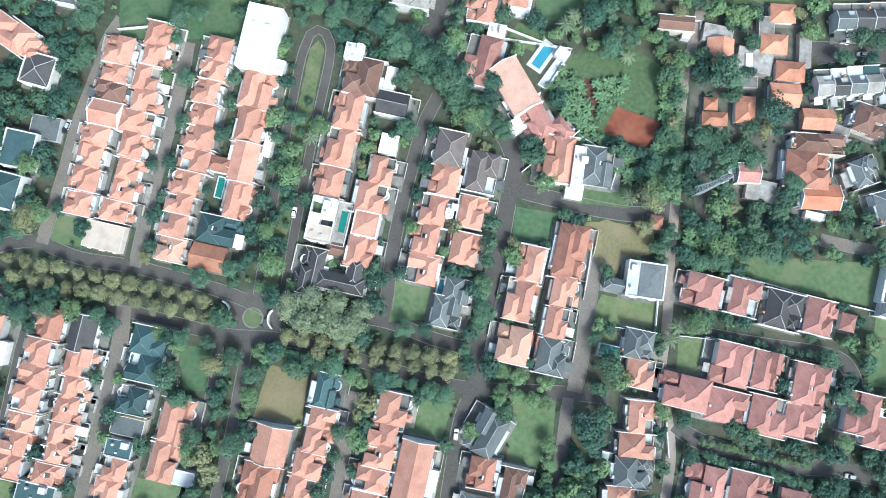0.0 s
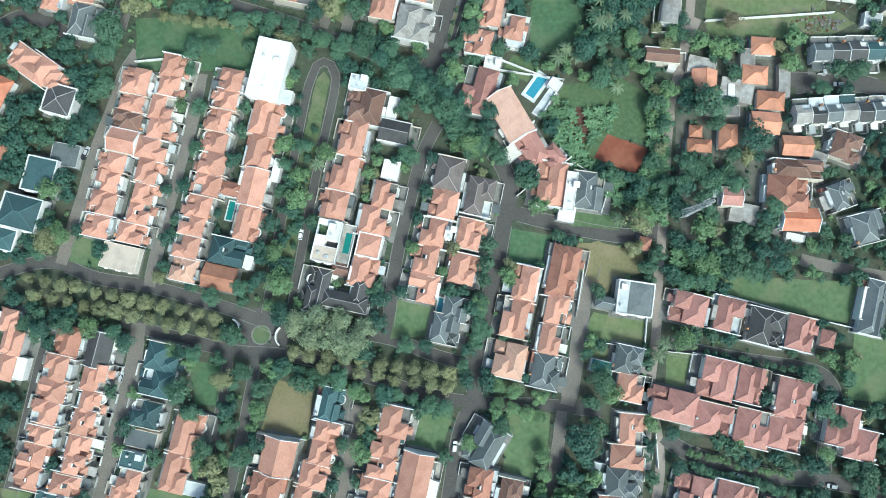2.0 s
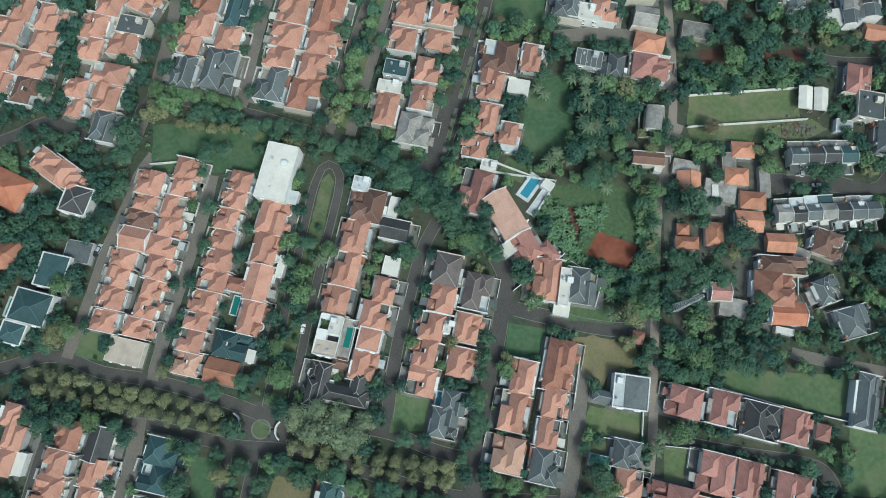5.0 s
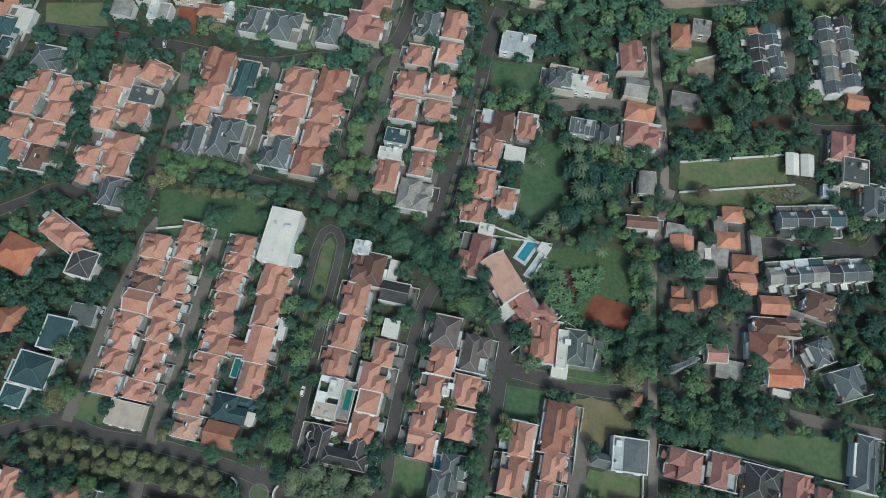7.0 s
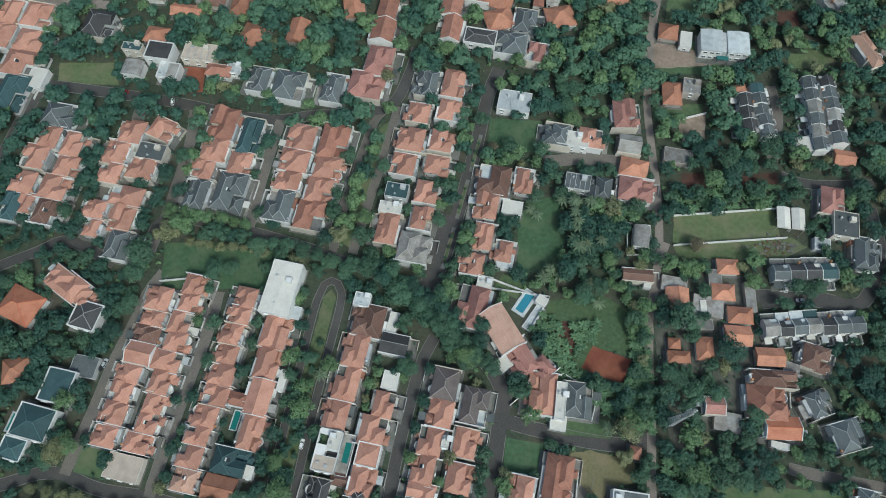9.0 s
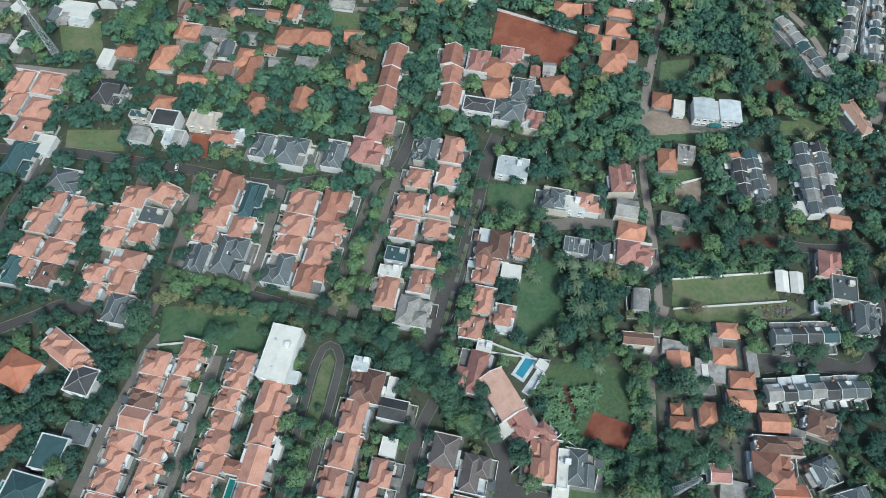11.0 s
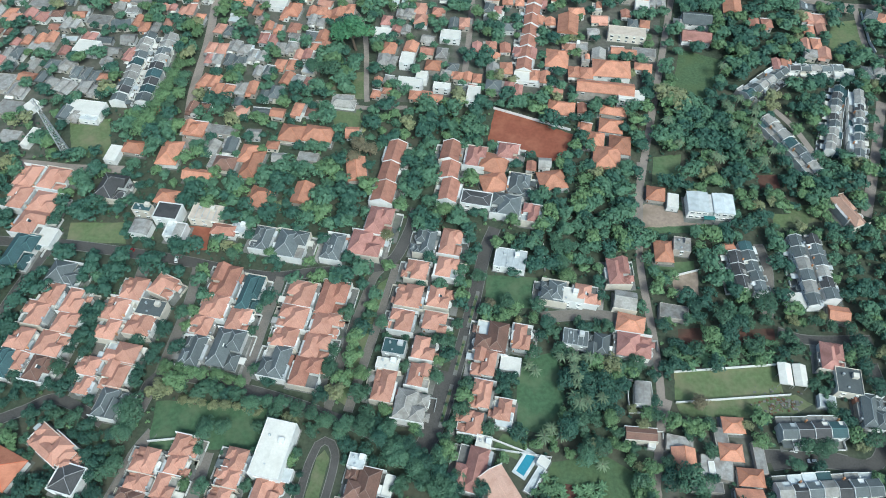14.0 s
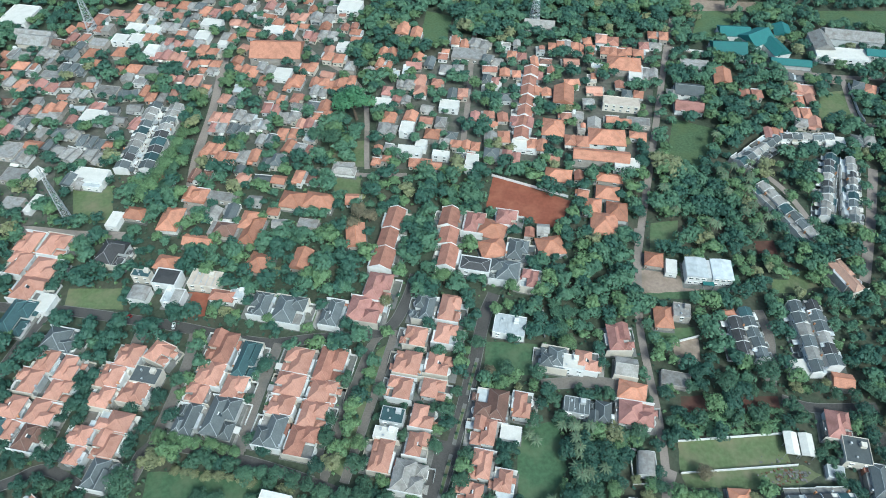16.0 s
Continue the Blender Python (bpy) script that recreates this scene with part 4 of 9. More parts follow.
def car(x, y, turn, paint=0):
    ob = new("car")
    ob.location, ob.rotation_euler = (x, y, 0.0), (0, 0, radians(turn))
    for (pts, half), (road_ob, _, _, _) in zip(ROADS, KERBED):
        if min((q - Vector((x, y))).length for q in pts) < half + 0.5:
            ob.location.z = max(ob.location.z, road_ob.data.vertices[0].co.z)
    tagged(ob, f"{('white', 'silver', 'black', 'red')[paint]} family car parked at the kerb", "car", "parked cars")

    def loft(rings):
        vs = [p for r in rings for p in r]
        n = len(rings[0])
        fs = [(k * n + i, k * n + (i + 1) % n, (k + 1) * n + (i + 1) % n, (k + 1) * n + i) for k in range(len(rings) - 1) for i in range(n)]
        return vs, fs + [tuple(range((len(rings) - 1) * n, len(rings) * n))]

    def ring(hw, y0, y1, z, c):
        return [(-hw + c, y0, z), (hw - c, y0, z), (hw, y0 + c, z), (hw, y1 - c, z), (hw - c, y1, z), (-hw + c, y1, z), (-hw, y1 - c, z), (-hw, y0 + c, z)]

    part("body", *loft([ring(0.82, -2.1, 2.1, 0.25, 0.2), ring(0.88, -2.2, 2.2, 0.55, 0.3), ring(0.86, -2.15, 2.15, 0.92, 0.35)]), CARS[paint], ob)
    part("glasshouse", *loft([ring(0.8, -1.95, 1.05, 0.9, 0.25), ring(0.68, -1.65, 0.45, 1.48, 0.25)]), GLASS, ob, "dark window band")
    part("roof", *loft([ring(0.69, -1.68, 0.48, 1.47, 0.25), ring(0.62, -1.5, 0.3, 1.56, 0.25)]), CARS[paint], ob)
    for px in (-0.78, 0.78):
        for py in (-1.35, 1.35):
            shared("wheel", WHEEL, ob, pose(px, py, 0.31, 0, 90, 0))
    for px in (-0.55, 0.55):
        Soup().box(px - 0.2, px + 0.2, 2.12, 2.22, 0.62, 0.78).part("headlight", FRAME, ob)
    return ob


WHEEL_SOUP = Soup().drum(0, 0, -0.1, 0.1, 0.31, 0, 14)
WHEEL = bpy.data.meshes.new("wheel")
WHEEL.from_pydata(WHEEL_SOUP.v, [], WHEEL_SOUP.f)
WHEEL.materials.append(RUBBER)


def mast(x, y, h, foot=3.2, head=0.9, turn=10):
    """A lattice mast of four legs with crossed braces."""
    ob = new("lattice_mast")
    ob.location, ob.rotation_euler = (x, y, 0), (0, 0, radians(turn))
    tagged(ob, "tall galvanised steel lattice mast with crossed braces", "mast", "lattice masts")

    def at(i, z):
        k = (foot + (head - foot) * z / h) / 2
        return Vector(((-k, k, k, -k)[i % 4], (-k, -k, k, k)[i % 4], z))

    for i in range(4):
        Soup().bar(at(i, 0), at(i, h), 0.16).part("leg", STEEL, ob)
    stages = int(h / 3)
    s = Soup()
    for j in range(stages):
        z0, z1 = h * j / stages, h * (j + 1) / stages
        for i in range(4):
            s.bar(at(i, z0), at(i + 1, z1), 0.07).bar(at(i + 1, z0), at(i, z1), 0.07).bar(at(i, z1), at(i + 1, z1), 0.07)
    tagged(s.part("lattice", STEEL, ob), "", "", "", "stuff")
    for z in (0.82, 0.92):
        for i in range(3):
            p = Soup()
            a = i * 2.094
            p.box(math.cos(a) * 1.3 - 0.2, math.cos(a) * 1.3 + 0.2, math.sin(a) * 1.3 - 0.2, math.sin(a) * 1.3 + 0.2, h * z - 1.2, h * z + 1.2)
            p.bar((0, 0, h * z), (math.cos(a) * 1.3, math.sin(a) * 1.3, h * z), 0.06)
            p.part("antenna", FRAME, ob, "white antenna panel")
    FOOTPRINTS.append((x, y, foot / 2, foot / 2, 0))
    return ob


def garden_wall(points, h=1.9, surface=None):
    pts = [Vector(q) for q in points]
    fine = []
    for a, b in zip(pts, pts[1:]):
        n = max(1, int((b - a).length / 6))
        fine += [a + (b - a) * i / n for i in range(n)]
    fine.append(pts[-1])
    ob = part("garden_wall", *strip(fine, 0.16, -0.16, 0, h), surface or WALLS[0])
    tagged(ob, "white plastered garden wall with stained top", "wall", "", "structure")
    return ob


def ring_strip(x, y, r0, r1, z0, z1, a0=0.0, a1=math.tau, n=28):
    pts = [Vector((x + (r0 + r1) / 2 * math.cos(a0 + (a1 - a0) * i / n), y + (r0 + r1) / 2 * math.sin(a0 + (a1 - a0) * i / n))) for i in range(n + 1)]
    return strip(pts, (r1 - r0) / 2, -(r1 - r0) / 2, z0, z1)


BLOCK_ROOFS = ["orange", "terracotta", "rose", "sheet", "grey", "white", "pale", "russet", "brown", "green", "charcoal", "weathered"]
BLOCK_MATS = WALLS + [ROOFS[k] for k in BLOCK_ROOFS] + [GLASS]
CROWD = Soup()


def crowd_house(x, y, w, d, z, turn, colour, form="hip", into=None, single=False):
    """A small house of the crowded quarters, gathered with the others of its kind."""
    FOOTPRINTS.append((x, y, w / 2, d / 2, radians(turn)))
    into = into or CROWD
    wall = dice.choice((0, 1, 1, 2, 3, 3))
    one = Soup().box(-w / 2 + 0.6, w / 2 - 0.6, -d / 2 + 0.6, d / 2 - 0.6, 0, z, wall, False)
    slot = 4 + BLOCK_ROOFS.index("pale" if colour == "white" else colour)
    if form == "flat":
        one.box(-w / 2 + 0.3, w / 2 - 0.3, -d / 2 + 0.3, d / 2 - 0.3, z + 0.01, z + 0.25, slot)
        for e in (-1, 1):
            one.box(-w / 2 + 0.3, w / 2 - 0.3, *sorted((e * (d / 2 - 0.3), e * (d / 2 - 0.55))), z + 0.25, z + 0.7, wall)
            one.box(*sorted((e * (w / 2 - 0.3), e * (w / 2 - 0.55))), -d / 2 + 0.55, d / 2 - 0.55, z + 0.25, z + 0.7, wall)
        if dice.random() < 0.5:
            one.box(-w / 2 + 0.6, -w / 2 + 2.6, d / 2 - 2.8, d / 2 - 0.6, z + 0.25, z + 2.1, dice.choice((0, 2)))
        else:
            vs, fs, lines = hip_shape(w * 0.15, d * 0.1, w * 0.55, d * 0.6, z + 1.8, 0.8, False, 0.12)
            one.add(vs, fs, 4 + BLOCK_ROOFS.index(dice.choice(("orange", "sheet", "russet"))))
            one.box(w * 0.15 - w * 0.24, w * 0.15 + w * 0.24, d * 0.1 - d * 0.26, d * 0.1 + d * 0.26, z + 0.2, z + 1.7, wall)
    else:
        rise = min(w, d) / 2 * dice.uniform(0.4, 0.55)
        vs, fs, lines = hip_shape(0, 0, w, d, z, rise, form == "hip")
        one.add(vs, fs, slot)
        for a, b in () if single else lines if form == "hip" else lines[:1]:
            one.bar(Vector(a) + Vector((0, 0, 0.04)), Vector(b) + Vector((0, 0, 0.04)), 0.13, 4 + BLOCK_ROOFS.index("terracotta") if colour in ("orange", "rose", "russet", "terracotta", "brown") else 4 + BLOCK_ROOFS.index("weathered"))
        if dice.random() < 0.7:
            # a lean-to or porch roof in front
            vs, fs, lines = hip_shape(w * dice.choice((-0.22, 0.22)), -d * 0.46, w * 0.55, d * 0.42, z - 0.9, 0.7, False)
            one.add(vs, fs, dice.choice((slot, slot, 7, 9, 15)))
        if dice.random() < 0.5:
            # a back room under its own lower roof
            e = dice.choice((-1, 1))
            one.box(e * w * 0.5 - 1.4, e * w * 0.5 + 1.4, -d * 0.1, d * 0.46, 0, z - 0.7, wall, False)
            one.box(e * w * 0.5 - 1.7, e * w * 0.5 + 1.7, -d * 0.13, d * 0.5, z - 0.7, z - 0.5, dice.choice((7, 7, 10, 15, slot)))
        if dice.random() < 0.25:
            one.box(-w / 2 - 0.15, w / 2 + 0.15, d / 2 - 0.1, d / 2 + 0.15, 0, z + 0.6, 0)
    for u in (-0.24, 0.24):
        one.box(w * u - 0.6, w * u + 0.6, -d / 2 + 0.54, -d / 2 + 0.61, 1.0, 2.2, len(BLOCK_MATS) - 1)
    if single:
        ob = new("small_house")
        ob.location, ob.rotation_euler = (x, y, 0), (0, 0, radians(turn))
        tagged(ob, f"small low house with {WORDS[colour]} {'flat' if form == 'flat' else 'tiled'} roof", "house", "small houses of the near quarter")
        pieces, last = [], -1
        for f, k in zip(one.f, one.s):
            if min(f) > last:
                pieces.append(([], []))
            pieces[-1][0].append(f)
            pieces[-1][1].append(k)
            last = max(last, max(f))
        roofs = 0
        for fs, ks in pieces:
            is_roof = 4 <= ks[0] < len(BLOCK_MATS) - 1
            low = min(min(f) for f in fs)
            vs = one.v[low:max(max(f) for f in fs) + 1]
            name = ("lean_to_roof" if roofs else "roof") if is_roof else "window" if ks[0] == len(BLOCK_MATS) - 1 else "wall"
            roofs += is_roof
            part(name, vs, [tuple(v - low for v in f) for f in fs], BLOCK_MATS[ks[0]], ob)
        return
    c, q = math.cos(radians(turn)), math.sin(radians(turn))
    into.add([(x + c * vx - q * vy, y + q * vx + c * vy, vz) for vx, vy, vz in one.v], [])
    k = len(into.v) - len(one.v)
    into.f += [tuple(i + k for i in f) for f in one.f]
    into.s += one.s


# ---- plants ----
grow = np.random.default_rng(11)


def crown_arrays(seed, lobes, leaves, size, flat=0.75):
    """Leaf sheets over many lobes, about a crown of radius 1 that sits with its middle at 0."""
    r = np.random.default_rng(seed)
    c = r.normal(size=(lobes, 3))
    c /= np.linalg.norm(c, axis=1)[:, None]
    c *= r.uniform(0.35, 0.78, (lobes, 1))
    c[:, 2] = np.abs(c[:, 2]) * 0.75 - 0.12
    c[0] = (0, 0, 0.1)
    rad = r.uniform(0.22, 0.4, lobes)
    rad[0] = 0.55
    pick = r.choice(lobes, leaves, p=rad ** 2 / (rad ** 2).sum())
    d = r.normal(size=(leaves, 3))
    d[:, 2] = np.abs(d[:, 2]) * 1.1 - 0.35
    d /= np.linalg.norm(d, axis=1)[:, None]
    p = c[pick] + d * rad[pick][:, None] * r.uniform(0.72, 1.06, (leaves, 1))
    n = d + r.normal(size=d.shape) * 0.24 + (0, 0, 0.22)
    n /= np.linalg.norm(n, axis=1)[:, None]
    u = np.cross(n, r.normal(size=n.shape))
    u /= np.linalg.norm(u, axis=1)[:, None]
    v = np.cross(n, u)
    s = size * r.uniform(0.6, 1.25, (leaves, 1))
    corners = np.stack([p + u * s, p - u * s * 0.5 + v * s * 0.87, p - u * s * 0.5 - v * s * 0.87], 1)
    corners[:, :, 2] *= flat
    return corners.reshape(-1, 3)


def leaf_mesh(name, verts, mat, k=3):
    """Loose leaves of k corners each."""
    me = bpy.data.meshes.new(name)
    n = len(verts) // k
    me.vertices.add(len(verts))
    me.vertices.foreach_set("co", verts.astype(np.float32).ravel())
    me.loops.add(n * k)
    me.loops.foreach_set("vertex_index", np.arange(n * k, dtype=np.int32))
    me.polygons.add(n)
    me.polygons.foreach_set("loop_start", np.arange(0, n * k, k, dtype=np.int32))
    me.update(calc_edges=True)
    me.materials.append(mat)
    return me


def trunk_mesh(seed):
    r = random.Random(seed)
    s = Soup()
    prev, rad = Vector((0, 0, -0.1)), 0.075
    tip = Vector((r.uniform(-0.1, 0.1), r.uniform(-0.1, 0.1), 0.9))
    n = 7

    def limb(a, b, ra, rb):
        w = (b - a).normalized()
        u = w.cross(Vector((0.3, 1, 0.1))).normalized()
        v = w.cross(u)
        q = [a + (u * math.cos(i * math.tau / n) + v * math.sin(i * math.tau / n)) * ra for i in range(n)] + [b + (u * math.cos(i * math.tau / n) + v * math.sin(i * math.tau / n)) * rb for i in range(n)]
        s.add(q, [(i, (i + 1) % n, n + (i + 1) % n, n + i) for i in range(n)])

    limb(prev, tip, 0.08, 0.05)
    for i in range(5):
        k = i * math.tau / 5 + r.uniform(-0.4, 0.4)
        limb(tip * r.uniform(0.75, 1.0), tip + Vector((math.cos(k) * 0.5, math.sin(k) * 0.5, r.uniform(0.25, 0.55))), 0.04, 0.015)
    me = bpy.data.meshes.new("trunk")
    me.from_pydata(s.v, [], s.f)
    me.materials.append(BARK)
    return me


TRUNKS = [trunk_mesh(i) for i in range(3)]
SHAPES = [crown_arrays(20 + i, 18, 1800, 0.066, 0.72 + 0.08 * (i % 3)) for i in range(5)]
ROUND = [crown_arrays(40 + i, 34, 1800, 0.064, 0.9) for i in range(5)]
CROWNS = {(k, i): leaf_mesh("crown", v, LEAVES[k]) for k in ("dark", "mid", "olive", "light", "fresh", "brown", "bright") for i, v in enumerate(ROUND if k in ("olive", "light") else SHAPES)}
TREE_WORDS = {"dark": "dense dark green leafy tree", "mid": "leafy green garden tree", "olive": "round olive-yellow avenue tree", "light": "broad pale blossoming tree", "fresh": "fresh green spreading tree", "brown": "sparse brownish tree", "bright": "tall bright green spreading tree"}
TREES = []


def tree(x, y, r, kind="mid", group="", lift=0.95):
    """A tree whose crown is r metres in radius."""
    ob = new("avenue_tree" if group else "tree")
    ob.location = (x, y, 0)
    ob.rotation_euler = (0, 0, dice.uniform(0, 6.28))
    tagged(ob, TREE_WORDS[kind] + " with a round uneven crown", "tree", group or "garden and street trees")
    shared("trunk", dice.choice(TRUNKS), ob, Matrix.Diagonal((r, r, r * lift, 1)))
    k = r * dice.uniform(0.85, 1.1)
    shared("crown", CROWNS[kind, dice.randrange(5)], ob, Matrix.LocRotScale((0, 0, r * (lift + 0.25)), None, (r, r, k)))
    TREES.append((x, y, r))
    return ob


def tree_row(a, b, n, r, kind, wobble=0.8):
    for i in range(n):
        t = (i + 0.5) / n
        tree(a[0] + (b[0] - a[0]) * t + dice.uniform(-wobble, wobble), a[1] + (b[1] - a[1]) * t + dice.uniform(-wobble, wobble), r * dice.uniform(0.82, 1.15), kind, "avenue trees")


def frond_arrays(seed, fronds, length, width, droop, rise):
    """Arching leaves about a stem's head: short sheets in a row for each."""
    r = np.random.default_rng(seed)
    out = []
    for i in range(fronds):
        a = i * math.tau / fronds + r.uniform(-0.25, 0.25)
        L, up = length * r.uniform(0.8, 1.15), rise * r.uniform(0.3, 1.2)
        ahead, side = np.array([math.cos(a), math.sin(a), 0]), np.array([-math.sin(a), math.cos(a), 0])
        steps = 5
        mid = [ahead * L * k / steps + np.array([0, 0, up * k / steps - droop * (k / steps) ** 2]) for k in range(steps + 1)]
        wide = [width * math.sin(math.pi * (0.12 + 0.83 * k / steps)) for k in range(steps + 1)]
        for k in range(steps):
            for sg in (-1, 1):
                lo = np.array([0, 0, -0.35])
                quad = [mid[k], mid[k + 1], mid[k + 1] + (side * sg + lo) * wide[k + 1], mid[k] + (side * sg + lo) * wide[k]]
                out += quad if sg > 0 else quad[::-1]
    return np.array(out)


PALM_HEADS = [leaf_mesh("fronds", frond_arrays(i, 15, 3.4, 0.42, 2.4, 1.5), LEAVES["palm"], 4) for i in range(3)]
POLE = Soup().drum(0, 0, -0.1, 1.0, 1.0, 0, 8)
STEM = bpy.data.meshes.new("stem")
STEM.from_pydata(POLE.v, [], POLE.f)
STEM.materials.append(BARK)


def palm(x, y, h, size=1.0):
    ob = new("palm")
    ob.location, ob.rotation_euler = (x, y, 0), (0, 0, dice.uniform(0, 6.28))
    tagged(ob, "tall coconut palm with arching grey-green fronds", "palm", "palms")
    shared("stem", STEM, ob, Matrix.Diagonal((0.2, 0.2, h, 1)))
    shared("fronds", dice.choice(PALM_HEADS), ob, Matrix.LocRotScale((0, 0, h), None, (size, size, size)))
    TREES.append((x, y, 2.4 * size))


STEM_BITS = Soup().drum(0, 0, -0.1, 1.9, 0.16, 0, 7)


def banana_mesh(seed):
    leaf = frond_arrays(seed, 9, 2.7, 0.5, 1.3, 1.5) + np.array([0, 0, 1.9])
    k = len(STEM_BITS.v)
    me = bpy.data.meshes.new("banana_plant")
    me.from_pydata(STEM_BITS.v + [tuple(q) for q in leaf], [], STEM_BITS.f + [(k + i, k + i + 1, k + i + 2, k + i + 3) for i in range(0, len(leaf), 4)])
    me.materials.append(BARK), me.materials.append(LEAVES["banana"])
    me.polygons.foreach_set("material_index", [0] * len(STEM_BITS.f) + [1] * (len(leaf) // 4))
    return me


BANANAS = [banana_mesh(10 + i) for i in range(4)]


def banana(x, y, size=1.0):
    ob = new("banana_plant", dice.choice(BANANAS))
    ob.matrix_basis = Matrix.LocRotScale((x, y, 0), Euler((0, 0, dice.uniform(0, 6.28))), (size, size, size * dice.uniform(0.9, 1.2)))
    tagged(ob, "banana plant with broad drooping green leaves", "plant", "banana plants")
    TREES.append((x, y, 1.6 * size))


# occupied ground, metre by metre
X0, Y0, NX, NY = -440, -150, 880, 900
gx, gy = np.meshgrid(np.arange(NX) + X0 + 0.5, np.arange(NY) + Y0 + 0.5)


def inside(poly, px, py):
    hit = np.zeros(np.shape(px), bool)
    for (ax, ay), (bx, by) in zip(poly, poly[1:] + poly[:1]):
        if ay != by:
            hit ^= ((ay > py) != (by > py)) & (px < (bx - ax) * (py - ay) / (by - ay) + ax)
    return hit


def stamp(mask, poly, value=True):
    xs, ys = [p[0] for p in poly], [p[1] for p in poly]
    i0, i1 = max(0, int(min(xs) - X0) - 1), min(NX, int(max(xs) - X0) + 2)
    j0, j1 = max(0, int(min(ys) - Y0) - 1), min(NY, int(max(ys) - Y0) + 2)
    if i1 > i0 and j1 > j0:
        mask[j0:j1, i0:i1] |= inside(list(poly), gx[j0:j1, i0:i1], gy[j0:j1, i0:i1])


def rect(x, y, hw, hd, a, grow_by=0.0):
    c, s = math.cos(a), math.sin(a)
    return [(x + c * u - s * v, y + s * u + c * v) for u, v in ((-hw - grow_by, -hd - grow_by), (hw + grow_by, -hd - grow_by), (hw + grow_by, hd + grow_by), (-hw - grow_by, hd + grow_by))]


def occupied(with_plots=True, grow_by=0.0):
    mask = np.zeros((NY, NX), bool)
    for f in FOOTPRINTS:
        stamp(mask, rect(*f, grow_by))
    for pts, half in ROADS:
        for q in pts:
            i, j, k = int(q.x - X0), int(q.y - Y0), int(half + 0.5)
            if 0 <= i < NX and 0 <= j < NY:
                mask[max(0, j - k):j + k + 1, max(0, i - k):i + k + 1] = True
    if with_plots:
        for kind, poly in PLOTS:
            if kind not in ("park", "paved"):
                stamp(mask, poly)
    return mask


def taken(mask, x, y):
    i, j = int(x - X0), int(y - Y0)
    return not (0 <= i < NX and 0 <= j < NY) or mask[j, i]


def in_view(x, y):
    return abs(x) < 195 + 0.40 * max(y, 0) and -135 < y < 640


FILL = [crown_arrays(70 + i, 14, 660, 0.102, 0.75 + 0.08 * (i % 3)) for i in range(6)]


MIDDLE_FILL = [crown_arrays(75 + i, 12, 340, 0.145, 0.8) for i in range(6)]
FAR_FILL = [crown_arrays(80 + i, 10, 190, 0.195, 0.8) for i in range(6)]
BUSHES = [crown_arrays(90 + i, 5, 60, 0.3, 0.8) for i in range(6)]


def woods(name, kind, spots, label, shapes=None):
    """Trees that nobody could count, as one growth."""
    out = []
    for x, y, r in spots:
        v = (shapes or FILL)[grow.integers(6)]
        a = grow.uniform(0, math.tau)
        m = np.array([[math.cos(a), -math.sin(a), 0], [math.sin(a), math.cos(a), 0], [0, 0, 1]]) * r
        out.append(v @ m.T + (x, y, r * grow.uniform(0.75, 1.15)))
    ob = new(name, leaf_mesh(name, np.concatenate(out), LEAVES[kind]))
    return tagged(ob, label, "trees", "", "stuff")


# ---- ground, streets and plots ----
bm = bmesh.new()
bmesh.ops.create_grid(bm, x_segments=60, y_segments=60, size=3500)
me = bpy.data.meshes.new("ground")
bm.to_mesh(me)
bm.free()
me.materials.append(GROUND)
ground = tagged(new("ground", me), "damp dark ground with low growth and soil", "ground", "", "structure")
road("street", 5, [(-200.7, 12.9), (-186.6, 16.4), (-172.6, 20.7), (-161.9, 20.3), (-146.2, 14.5), (-122.3, 10.7), (-91.3, 2.4), (-74.6, -3.8), (-67.5, -7.3)])
road("street", 5, [(-134.8, -3.1), (-128.8, -5.4), (-107.4, -11.1), (-86.1, -15.6), (-69.6, -16.6), (-53.1, -19.3), (-20.2, -29.0), (7.8, -35.3), (40.5, -36.6), (64.9, -38.7)])
road("street", 5, [(-67.5, -7.3), (-44.0, -7.1), (-22.8, -9.8), (-4.0, -16.6), (12.4, -20.7)])
road("street", 5, [(-161.9, 20.3), (-154.7, 46.7), (-149.7, 68.5), (-143.3, 88.1), (-139.1, 102.9), (-133.4, 112.8)], STREET)
road("street", 5, [(-124.2, 11.1), (-119.7, 34.9), (-114.5, 59.0), (-108.7, 83.4), (-105.9, 103.1)], STREET)
road("street", 3.4, [(-75.1, -2.7), (-70.8, 30.5), (-65.6, 61.8), (-60.3, 93.5), (-57.8, 102.6), (-56.2, 106.8), (-53.1, 108.8), (-49.9, 107.4), (-48.1, 103.4), (-48.2, 95.5), (-53.7, 66.7), (-59.9, 30.6), (-64.8, -2.6)])
road("street", 5, [(-24.0, -8.1), (-20.8, 21.3), (-15.2, 47.6), (-9.4, 69.4), (-3.6, 81.6)])
road("street", 6.5, [(1.2, -82.5), (6.8, -48.4), (12.0, -34.5), (15.9, -6.7), (21.7, 21.6), (25.5, 43.1), (27.6, 52.7), (24.8, 62.3), (19.3, 70.8)])
road("street", 6, [(25.5, 44.3), (40.7, 40.3), (64.4, 35.2), (80.9, 33.9), (94.0, 36.9)])
road("street", 6, [(50.9, -36.6), (55.0, -15.7), (58.2, 7.7), (62.4, 21.9)], STREET)
road("lane", 4, [(84.8, -29.4), (88.1, -6.1), (89.7, 19.7), (91.6, 36.4), (94.0, 67.6), (95.9, 84.6), (102.5, 114.2), (108.8, 129.1)], LANE, False)
